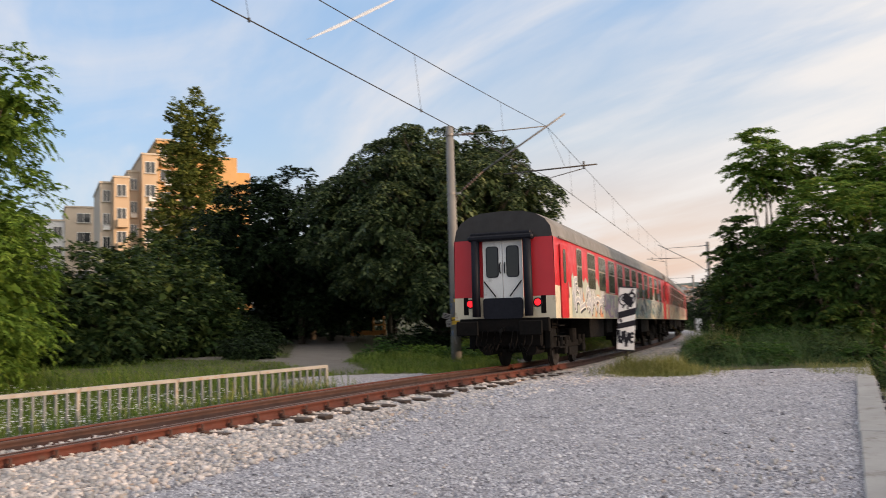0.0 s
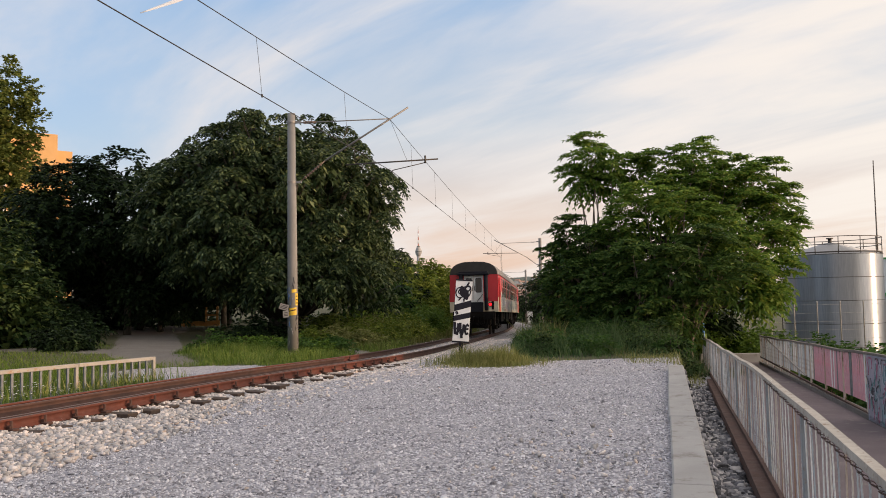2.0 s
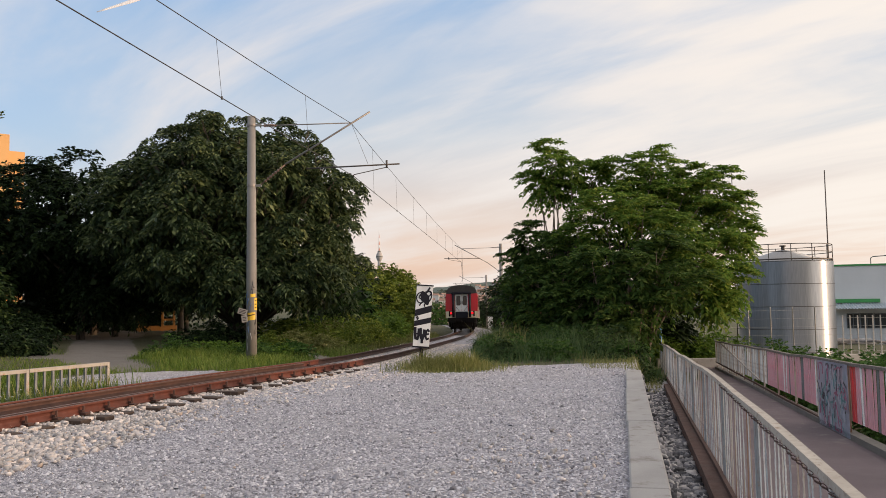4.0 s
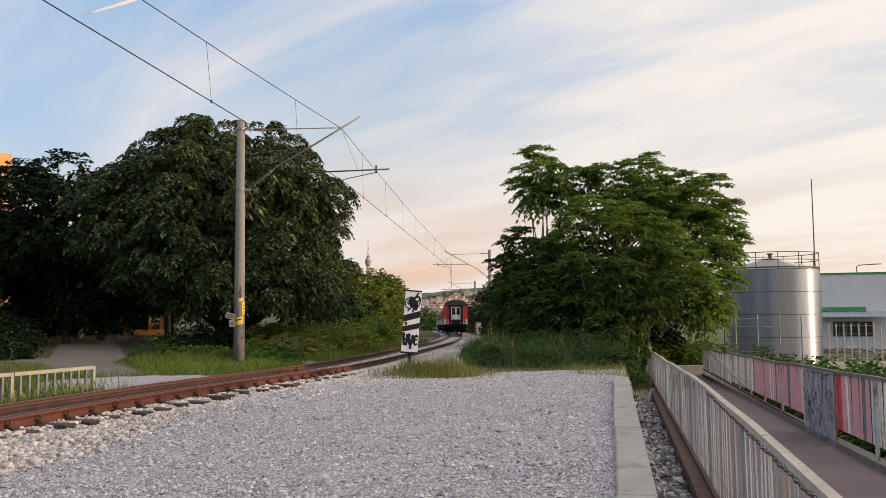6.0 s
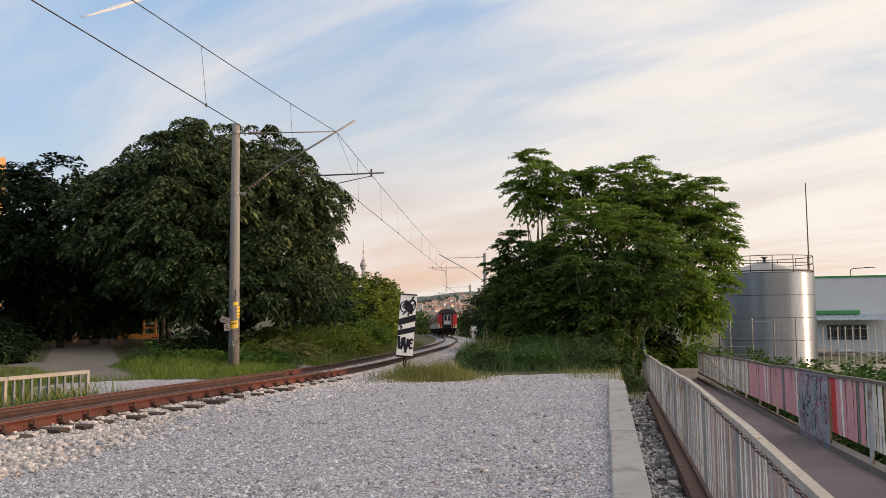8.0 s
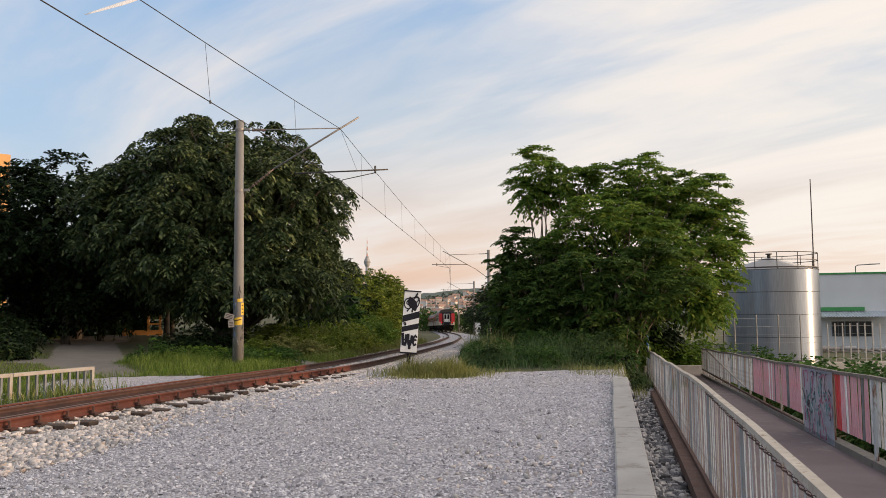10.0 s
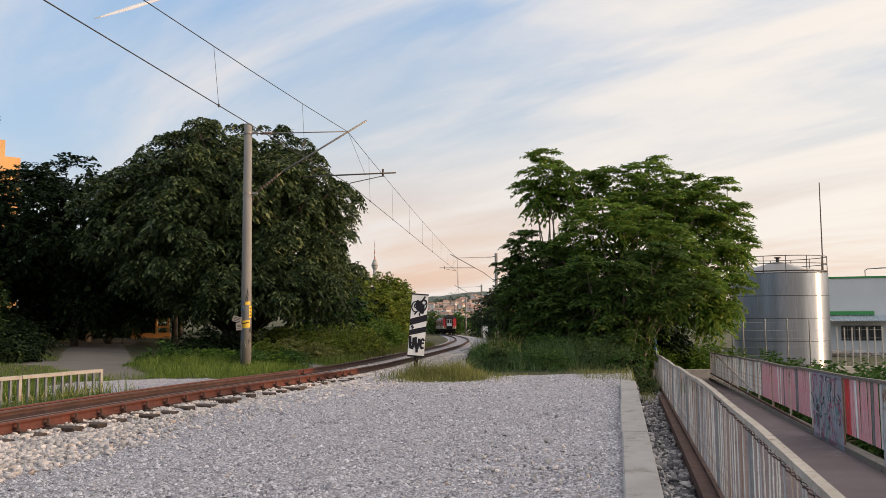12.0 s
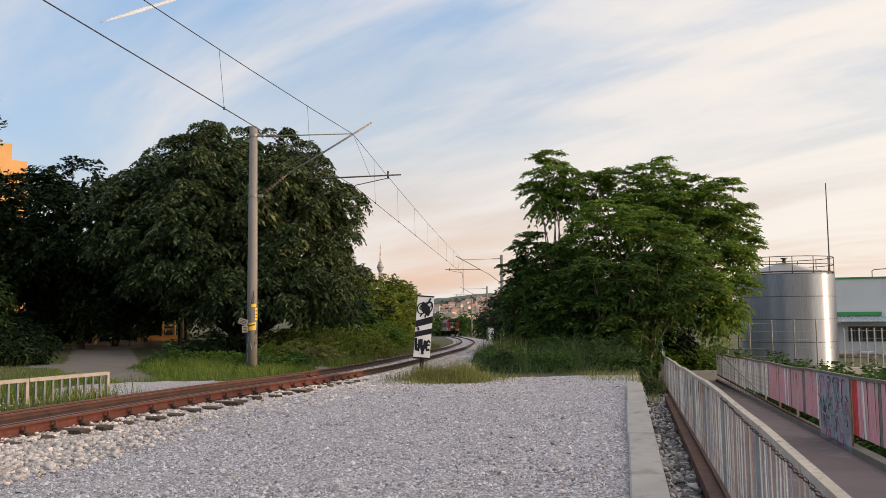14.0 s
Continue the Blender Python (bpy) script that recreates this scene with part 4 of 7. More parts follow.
        for sx in (-0.62, 0.62):
            disc(bm, 0.17, 0.9, e @ pose(sx, 0.75, 0.55, 90, 0, 0), 14)
        box(bm, -1.18, -0.98, 0.4, 1.0, 0.55, 1.1, e, 0.03)
        box(bm, 0.98, 1.18, 0.4, 1.0, 0.55, 1.1, e, 0.03)
        part("brake_gear", bm, M["underframe"], car, "black brake gear and air tanks")
        for sx in (-1, 1):
            bm = bmesh.new()
            disc(bm, 0.11, 0.45, e @ pose(sx * 0.88, -0.30, 1.12, 90, 0, 0), 14)
            box(bm, sx * 0.88 - 0.31, sx * 0.88 + 0.31, -0.58, -0.52, 0.93, 1.32, e, 0.025)
            part("buffer", bm, M["underframe"], car, "black rectangular buffer")
            bm = bmesh.new()
            pts = [e @ Vector((sx * 0.74, -0.17, 1.44)), e @ Vector((sx * 0.74, -0.17, 2.4)), e @ Vector((sx * 0.73, -0.17, 3.52))]
            tube(bm, pts, 0.115, 12)
            part("gangway_bellow", bm, M["rubber"], car, "dark rubber gangway tube")
            bm = bmesh.new()
            box(bm, sx * 1.10 - 0.07, sx * 1.10 + 0.07, -0.012, 0.02, 1.50, 1.98, e, 0.01)
            part("cable_box", bm, M["underframe"], car)
            if tail and turn == 0:
                bm = bmesh.new()
                disc(bm, 0.125, 0.06, e @ pose(sx * 0.955, -0.03, 1.80, 90, 0, 0), 20)
                rim = part("lamp_rim", bm, M["rubber"], car)
                bm = bmesh.new()
                disc(bm, 0.10, 0.06, e @ pose(sx * 0.955, -0.055, 1.80, 90, 0, 0), 20, 0.085)
                part("tail_lamp", bm, M["tail_lamp"], rim, "glowing red tail lamp")
        bm = bmesh.new()
        box(bm, -0.93, 0.93, -0.30, -0.02, 3.50, 3.66, e, 0.05)
        box(bm, -0.86, 0.86, -0.24, -0.02, 3.64, 3.74, e, 0.03)
        part("gangway_hood", bm, M["rubber"], car, "dark rubber tube over the end door")
        for sx in (-1, 1):
            bm = bmesh.new()
            rounded_panel(bm, 0.555, 2.02, 0.03, e @ pose(sx * 0.285, -0.05, 2.50), 0.04)
            dl = part("end_door", bm, M["door_white"], car, "white end door leaf with a rounded window")
            bm = bmesh.new()
            rounded_panel(bm, 0.36, 0.86, 0.09, e @ pose(sx * 0.29, -0.062, 2.93), 0.012)
            part("door_window_seal", bm, M["rubber"], dl)
            bm = bmesh.new()
            rounded_panel(bm, 0.31, 0.81, 0.07, e @ pose(sx * 0.29, -0.070, 2.93), 0.012)
            part("door_window", bm, M["door_glass"], dl)
            bm = bmesh.new()
            tube(bm, [e @ Vector((sx * 0.06, -0.06, 2.62)), e @ Vector((sx * 0.07, -0.11, 2.66)), e @ Vector((sx * 0.07, -0.11, 2.86)), e @ Vector((sx * 0.06, -0.06, 2.90))], 0.018, 6)
            part("door_handle", bm, M["rubber"], dl)
            bm = bmesh.new()
            tube(bm, [e @ Vector((sx * 0.53, -0.08, 2.40)), e @ Vector((sx * 0.20, -0.10, 1.98))], 0.017, 6)
            part("stay_rod", bm, M["rubber"], car)
        bm = bmesh.new()
        rounded_panel(bm, 1.12, 0.56, 0.08, e @ pose(0, -0.13, 1.66), 0.05)
        part("gangway_bridge", bm, M["rubber"], car, "folded black bridge plate")
        bm = bmesh.new()
        tube(bm, [e @ Vector((0, -0.1, 1.1)), e @ Vector((0, -0.42, 1.05)), e @ Vector((0, -0.45, 0.75))], 0.05, 8)
        for sx in (-0.75, -0.6, -0.45, -0.25, 0.25, 0.4, 0.62, 0.8):
            tube(bm, [e @ Vector((sx, -0.1, 1.05)), e @ Vector((sx, -0.28, 0.72)), e @ Vector((sx * 0.8, -0.22, 0.5)), e @ Vector((sx * 0.6, -0.1, 0.7))], 0.025, 6)
        part("coupling", bm, M["underframe"], car, "screw coupling and air hoses")
    return car, wheels, r


last_coach, wheels, r5 = coach("red and cream passenger coach covered in graffiti, tail lamps lit")
piece(last_coach, r5, 1, 1.8, 6.9, 1.38, 2.72, 6, (0.46, 0.50, 0.44), (0.78, 0.77, 0.75), (0.44, 0.46, 0.52), (0.03, 0.035, 0.05))
graffiti(last_coach, r5, 1, 3.2, 6.6, 1.40, 2.15, [(0.58, 0.25, 0.12), (0.62, 0.36, 0.20)], 9)
graffiti(last_coach, r5, 1, 6.8, 14.0, 1.40, 2.2, [(0.34, 0.46, 0.33), (0.38, 0.26, 0.42), (0.48, 0.48, 0.46), (0.30, 0.30, 0.33)], 26)
graffiti(last_coach, r5, 1, 14.0, 24.0, 1.40, 2.7, [(0.12, 0.20, 0.22), (0.25, 0.36, 0.36), (0.05, 0.07, 0.10), (0.40, 0.42, 0.42)], 40)
coaches = [last_coach]
for i in range(2):
    c2, w2, r6 = coach("red passenger coach with graffiti, coupled in the train", seed=11 + i, tail=False)
    graffiti(c2, r6, 1, 3.0, 22.0, 1.40, 3.0, [(0.55, 0.16, 0.05), (0.40, 0.10, 0.06), (0.12, 0.10, 0.12), (0.45, 0.38, 0.30)], 44)
    graffiti(c2, r6, -1, 3.0, 22.0, 1.40, 2.8, [(0.45, 0.44, 0.43), (0.22, 0.24, 0.28), (0.34, 0.33, 0.32)], 44)
    coaches.append(c2)
graffiti(last_coach, r5, -1, 2.0, 24.0, 1.40, 3.1, [(0.46, 0.45, 0.44), (0.24, 0.25, 0.28), (0.35, 0.33, 0.33)], 60)

SPEED, S_TAIL = 12.9, s_of(21.6)


def motions():
    """The train draws away along the track; the wheels of the last coach turn."""
    for i, c in enumerate(coaches):
        rows = []
        for j in range(57):
            t = j * 0.25
            s = S_TAIL + SPEED * t + i * (CAR_L + 1.1)
            a, _ = on_track(s + 3.6)
            b, _ = on_track(s + CAR_L - 3.6)
            yaw = math.degrees(math.atan2(-(b.x - a.x), b.y - a.y))
            tilt = math.degrees(math.atan2(b.z - a.z, math.hypot(b.x - a.x, b.y - a.y)))
            m = pose(a.x, a.y, a.z, tilt, 0, yaw) @ pose(0, -3.6, 0)
            rows.append((t, m))
        walk(c, rows)
    for w in wheels[:2]:
        y = w.location.y
        walk(w, [(j / 30, pose(0, y, 0.46, -math.degrees(SPEED * j / 30 / 0.46) % 360)) for j in range(421)])


# ---- line-side masts and wires ----
def mast(loc, side, rz, label, lift=0.0):
    """A round concrete mast; its bracket reaches along local +x (side = 1) or -x."""
    t = thing("catenary_mast", loc, rz, label, "catenary mast", "catenary masts")
    bm = bmesh.new()
    tube(bm, [(0, 0, -0.3), (0, 0, 4.0), (0, 0, 8.42)], [0.190, 0.165, 0.135], 18)
    part("pole", bm, M["pole_concrete"], t, "weathered grey concrete pole")
    for z in (8.1, 5.95):
        bm = bmesh.new()
        disc(bm, 0.165, 0.07, pose(0, 0, z), 18)
        box(bm, side * 0.12, side * 0.36, -0.04, 0.04, z - 0.04, z + 0.04)
        part("clamp", bm, M["galvanised"], t)
    bm = bmesh.new()
    tube(bm, [(side * 0.30, 0, 8.07), (side * 3.62, 0, 8.02)], 0.020, 8)
    part("tie_rod", bm, M["galvanised"], t)
    bm = bmesh.new()
    tube(bm, [(side * 1.25, 0, 6.67), (side * 4.28, 0, 8.38)], 0.034, 8)
    part("bracket_tube", bm, M["galvanised"], t)
    bm = bmesh.new()
    tube(bm, [(side * 2.30, 0, 7.20), (side * 2.35, 0, 6.52 + lift)], 0.008, 6)
    tube(bm, [(side * 2.0, 0, 6.48 + lift), (side * 5.3, 0, 6.52 + lift)], 0.026, 8)
    tube(bm, [(side * 4.85, 0, 6.66 + lift), (side * 4.85, 0, 6.40 + lift)], 0.035, 8)
    tube(bm, [(side * 4.85, 0, 6.42 + lift), (side * 3.72, -0.05, 6.20 + lift), (side * 3.66, -0.05, 6.14 + lift)], 0.016, 6)
    tube(bm, [(side * 3.62, 0, 8.0), (side * 4.2, 0, 6.55 + lift)], 0.006, 6)
    part("registration_arm", bm, M["steel_dark"], t)
    for a, b in (((side * 0.36, 0, 8.07), (side * 0.95, 0, 8.06)), ((side * 0.33, 0, 5.97), (side * 1.25, 0, 6.67))):
        bm = bmesh.new()
        a, b = Vector(a), Vector(b)
        d = (b - a).normalized()
        tube(bm, [a, b], 0.022, 6)
        q = d.to_track_quat('Z', 'Y').to_matrix().to_4x4()
        for i in range(7):
            disc(bm, 0.052, 0.028, Matrix.Translation(a.lerp(b, 0.2 + 0.1 * i)) @ q, 12)
        part("insulator", bm, M["insulator"], t, "ribbed brown insulator")
    return t


POLE = (-7.2, 27.9, -0.02)
m1 = mast(POLE, 1, -7.0, "weathered concrete catenary mast with bracket and yellow tape")


def wrap(bm, c0, c1, z0, z1, rad=0.190, skew=0.0):
    """A patch bent round the pole, from offset c0 to c1 across its face."""
    a0, a1 = math.asin(c0 * 0.88 / rad), math.asin(c1 * 0.88 / rad)
    prev = None
    for i in range(7):
        u = i / 6
        a = radians(-68.5) + a0 + (a1 - a0) * u
        cur = [bm.verts.new((q * math.cos(a), q * math.sin(a), z + skew * u)) for q, z in ((rad, z0), (rad, z1), (rad - 0.02, z1), (rad - 0.02, z0))]
        if prev:
            for j in range(4):
                bm.faces.new((prev[j], prev[(j + 1) % 4], cur[(j + 1) % 4], cur[j]))
        else:
            bm.faces.new(cur)
        prev = cur
    bm.faces.new(prev[::-1])


for c0, c1, z0, z1, sk in ((-0.04, 0.155, 2.04, 2.15, 0.02), (0.11, 0.205, 1.60, 2.02, 0), (-0.15, 0.15, 1.24, 1.50, 0.03)):
    bm = bmesh.new()
    wrap(bm, c0, c1, z0, z1, skew=sk)
    part("yellow_tape", bm, M["yellow"], m1, "yellow tape on the pole")
bm = bmesh.new()
wrap(bm, -0.17, 0.12, 1.37, 1.41, 0.194, 0.06)
part("strap", bm, M["rust_dark"], m1, "brown strap over the tape")
for zz in (1.66, 1.78, 1.90):
    bm = bmesh.new()
    wrap(bm, 0.13, 0.19, zz, zz + 0.04, 0.193)
    part("tape_mark", bm, M["rust_dark"], m1, "dark mark on the tape")
for bx0, bx1, bz0, bz1, tilt in ((-0.155, 0.155, -0.10, 0.10, 16), (-0.10, 0.10, -0.12, 0.12, -5)):
    pm = pose(0.0, 0, 0, 0, 0, 21.5) @ (pose(-0.30, -0.20, 1.55, 0, tilt, 0) if tilt > 0 else pose(-0.235, -0.21, 1.30, 0, tilt, 0))
    bm = bmesh.new()
    box(bm, bx0, bx1, -0.006, 0.006, bz0, bz1, pm, 0.003)
    sg = part("small_sign", bm, M["pole_concrete"], m1, "small pale plate wired to the pole")
    bm = bmesh.new()
    for zz in (-0.05, 0.0, 0.05):
        box(bm, bx0 + 0.04, bx1 - 0.04, -0.010, -0.0065, zz - 0.010, zz + 0.010, pm)
    part("lettering", bm, M["black_paint"], sg, "worn dark lettering")
for i, (z0, z1, ca, cb, col) in enumerate(((0.15, 1.2, 20, 62, (0.03, 0.03, 0.04)), (1.5, 2.1, -66, -15, (0.07, 0.16, 0.36)), (0.9, 1.25, -70, -20, (0.10, 0.18, 0.34)), (2.2, 2.42, 5, 50, (0.03, 0.03, 0.04)), (0.3, 0.9, -55, -10, (0.42, 0.42, 0.42)))):
    bm = bmesh.new()
    rr = random.Random(i)
    for j in range(8 if i < 3 else 4):
        a0 = radians(-68.5 + rr.uniform(ca, cb))
        zc, sw = rr.uniform(z0, z1), rr.uniform(-0.1, 0.1)
        pts = [(0.180 * math.cos(a0 + sw * q), 0.180 * math.sin(a0 + sw * q), zc + 0.035 * q * (1 if j % 2 else -1) + 0.04 * math.sin(q * 1.9 + j)) for q in range(6)]
        tube(bm, pts, 0.010, 5)
    tagged(part("paint_mark", bm, spray(col), m1, "sprayed scribbles"), kind="stuff")
# masts further on stand on the other side of the track
MASTS = [POLE]
for y, dx in ((74.9, 3.68), (127.5, 3.75), (178.0, 3.7), (226, 3.6), (268, 3.6)):
    x = float(track_x(y)) + dx
    mast((x, y, float(rail_top(y)) - 0.2), -1, math.degrees(on_track(s_of(y))[1]), "concrete catenary mast beside the descending track", 0.6)
    MASTS.append((x, y, float(rail_top(y)) - 0.2))
mast((-20.5, -22, -0.02), 1, -14.0, "weathered concrete catenary mast with a steel bracket")


SAGS = [0.55, 0.22, 0.3, 0.3, 0.3, 0.3]


def wire(name, pts, rad, label, sags):
    for a, b, sag in zip(pts, pts[1:], sags):
        a, b = Vector(a), Vector(b)
        bm = bmesh.new()
        tube(bm, [a.lerp(b, i / 12) - Vector((0, 0, sag * 4 * (i / 12) * (1 - i / 12))) for i in range(13)], rad, 6, False)
        tagged(part(name, bm, M["cable"]), label, "overhead wire", "spans of the overhead line")


def side_pt(m, yaw, reach, z):
    a = radians(yaw)
    return (m[0] + math.cos(a) * reach, m[1] + math.sin(a) * reach, m[2] + z)


CONTACT, MESSENGER = [(-11.2, -24, 6.75)], [(-11.6, -24, 7.75)]
for i, m in enumerate(MASTS):
    yaw = -7.0 if i == 0 else math.degrees(on_track(s_of(m[1]))[1]) + 180
    CONTACT.append(side_pt(m, yaw, 3.68, 6.76 if i else 6.16))
    MESSENGER.append(side_pt(m, yaw, 3.62, 8.0))
wire("contact_wire", CONTACT, 0.011, "dark copper contact wire above the track", [0.0] * 6)
wire("messenger_wire", MESSENGER, 0.010, "dark carrier wire slung between the masts", SAGS)
for i in range(len(CONTACT) - 1):
    a, b, c, d = (Vector(v) for v in (CONTACT[i], CONTACT[i + 1], MESSENGER[i], MESSENGER[i + 1]))
    for q in ((0.08, 0.2, 0.32, 0.44, 0.56, 0.68, 0.8, 0.91) if i < 3 else (0.2, 0.5, 0.8)):
        lo, hi = a.lerp(b, q), c.lerp(d, q) - Vector((0, 0, SAGS[i] * 4 * q * (1 - q)))
        bm = bmesh.new()
        tube(bm, [lo, hi], 0.005, 5, False)
        disc(bm, 0.022, 0.07, Matrix.Translation(lo), 6)
        tagged(part("dropper_wire", bm, M["cable"]), "thin dropper between carrier and contact wire", "overhead wire", "droppers of the overhead line")

# ---- leaning striped board on a post ----
SIGN = (-1.09, 23.2)
sz = float(ground_z(*SIGN))
board = thing("trackside_sign", (SIGN[0], SIGN[1], sz), 0, "leaning white board with black diagonal stripes on a post", "sign")
lean = pose(0, 0, 0, 0, 0, 4)
bm = bmesh.new()
box(bm, -0.055, 0.055, -0.02, 0.05, -0.2, 2.05 - sz, pose(-0.02, 0, 0, 0, 3.4, 0), 0.008)
part("post", bm, M["black_paint"], board, "dark steel post")
B = lean @ pose(0.06, -0.05, 1.36 - sz, 0, 4.8, 0)
BW, BH = 0.235, 0.865
bm = bmesh.new()
box(bm, -BW, BW, -0.012, 0.012, -BH, BH, B, 0.004)
plate = part("board", bm, M["white_paint"], board, "white enamelled board")
for z0, z1 in ((BH, BH + 0.035), (-BH - 0.045, -BH)):
    bm = bmesh.new()
    box(bm, -BW - 0.012, BW + 0.012, -0.03, 0.02, z0, z1, B, 0.004)
    part("edge_strip", bm, M["black_paint"], plate, "dark steel edge strip")
for z0, z1, th in ((0.07, 0.23, 0.19), (-0.23, -0.10, 0.155)):
    bm = bmesh.new()
    v = [bm.verts.new(B @ Vector(p)) for p in ((-BW, -0.017, z0 - th / 2), (BW, -0.017, z1 - th / 2), (BW, -0.017, z1 + th / 2), (-BW, -0.017, z0 + th / 2))]
    bm.faces.new(v)
    part("stripe", bm, M["black_paint"], plate, "black diagonal stripe")


def ribbon(bm, m, pts, w):
    prev = None
    for i, p in enumerate(pts):
        a, b = Vector(pts[max(i - 1, 0)]), Vector(pts[min(i + 1, len(pts) - 1)])
        d = (b - a).normalized()
        nn = Vector((-d.y, d.x)) * w / 2
        cur = [bm.verts.new(m @ Vector((p[0] + nn.x, 0, p[1] + nn.y))), bm.verts.new(m @ Vector((p[0] - nn.x, 0, p[1] - nn.y)))]
        if prev:
            bm.faces.new((prev[0], prev[1], cur[1], cur[0]))
        prev = cur


bm = bmesh.new()
F = B @ pose(0, -0.0185, 0)
body = [(0.02 + 0.125 * math.cos(a) - 0.05 * math.sin(a), 0.52 + 0.19 * math.sin(a) + 0.03 * math.cos(3 * a)) for a in [2 * math.pi * q / 18 for q in range(18)]]
bm.faces.new([bm.verts.new(F @ Vector((a, -0.0005, b))) for a, b in body])
# swirls round the body, feelers and drips
for k_, (rx_, rz_, cx_, cz_) in enumerate(((0.12, 0.15, -0.10, 0.52), (0.10, 0.17, 0.11, 0.56), (0.17, 0.11, 0.02, 0.60))):
    ribbon(bm, F @ pose(0, -0.0006 * (k_ + 2), 0), [(cx_ + rx_ * math.cos(a * 0.42), cz_ + rz_ * math.sin(a * 0.42 + 0.3 * k_)) for a in range(16)], 0.034)
ribbon(bm, F @ pose(0, -0.003, 0), [(0.05, 0.66), (0.10, 0.74), (0.13, 0.80), (0.15, 0.83)], 0.05)
ribbon(bm, F @ pose(0, -0.003, 0), [(-0.05, 0.40), (-0.10, 0.33), (-0.13, 0.29)], 0.04)
ribbon(bm, F @ pose(0, -0.0033, 0), [(0.03, 0.36), (0.02, 0.31), (0.03, 0.27)], 0.045)
# fat letter-like strokes
ribbon(bm, F, [(-0.20, -0.32), (-0.19, -0.50), (-0.17, -0.66), (-0.12, -0.68), (-0.09, -0.56), (-0.09, -0.36)], 0.075)
ribbon(bm, F @ pose(0, -0.001, 0), [(-0.04, -0.34), (-0.03, -0.52), (-0.01, -0.64), (0.03, -0.66), (0.06, -0.54), (0.07, -0.38)], 0.075)
ribbon(bm, F @ pose(0, -0.002, 0), [(0.21, -0.44), (0.17, -0.38), (0.12, -0.44), (0.11, -0.58), (0.15, -0.66), (0.21, -0.62)], 0.07)
ribbon(bm, F @ pose(0, -0.003, 0), [(-0.20, -0.50), (0.0, -0.54), (0.21, -0.50)], 0.05)
ribbon(bm, F @ pose(0, -0.004, 0), [(0.01, -0.64), (0.02, -0.78)], 0.075)
ribbon(bm, F, [(-0.20, 0.0 - 0.06), (-0.15, -0.03), (-0.13, -0.07), (-0.17, -0.11)], 0.05)
tagged(part("scribble", bm, M["black_paint"], plate, "black sprayed scribbles"), kind="stuff")


# ---- fences ----
def bar_mesh(name, w, d, h):
    bm = bmesh.new()
    box(bm, -w / 2, w / 2, -d / 2, d / 2, 0, h)
    me = bpy.data.meshes.new(name)
    bm.to_mesh(me)
    bm.free()
    return me


# low pale fence across the track, lit by the sun
F0, F1 = Vector((-8.06, 18.4)), Vector((-10.7, 12.8))
fd = (F1 - F0).normalized()
fyaw = math.degrees(math.atan2(fd.y, fd.x))
TOPZ, FOOT = 0.50, -0.58
low_fence = thing("metal_fence", (F0.x, F0.y, 0), fyaw, "low pale painted steel fence with grey bars beside the track", "fence")
bar_me = bar_mesh("bar", 0.045, 0.045, TOPZ - FOOT - 0.02)
bar_me.materials.append(M["bar_grey"])
N_POST, GAP = 10, 2.04
for i in range(N_POST):
    bm = bmesh.new()
    box(bm, i * GAP - 0.035, i * GAP + 0.035, -0.035, 0.035, FOOT - 0.3, TOPZ, None, 0.006)
    part("post", bm, M["fence_paint"], low_fence)
    if i < N_POST - 1:
        bm = bmesh.new()
        box(bm, i * GAP + 0.037, (i + 1) * GAP - 0.037, -0.045, 0.045, TOPZ - 0.075, TOPZ + 0.004, None, 0.006)
        part("top_rail", bm, M["fence_paint"], low_fence)
        for j in range(1, 10):
            b = mesh_part("bar", bar_me, None, low_fence)
            b.location = (i * GAP + j * GAP / 10, 0, FOOT)

# kerb beam of cast concrete, in lengths
beam = thing("concrete_kerb", (0, 0, 0), 0, "long cast concrete kerb beam along the gravel yard", "kerb", kind="structure")
by = math.atan(0.2035)
bx, bdy = math.sin(by), math.cos(by)
L0, LN = 19.6, 4.05
for i in range(7):
    a, b = L0 - i * LN - LN + 0.012, L0 - i * LN - 0.012
    rr = random.Random(i)
    bm = bmesh.new()
    box(bm, 0.0 + rr.uniform(-0.01, 0.01), 0.355 + rr.uniform(-0.01, 0.01), a, b, -0.75, 0.085 + rr.uniform(-0.006, 0.006), pose(0, 0, 0, 0, 0, -math.degrees(by)), 0.018)
    part("beam_length", bm, M["concrete"], beam)


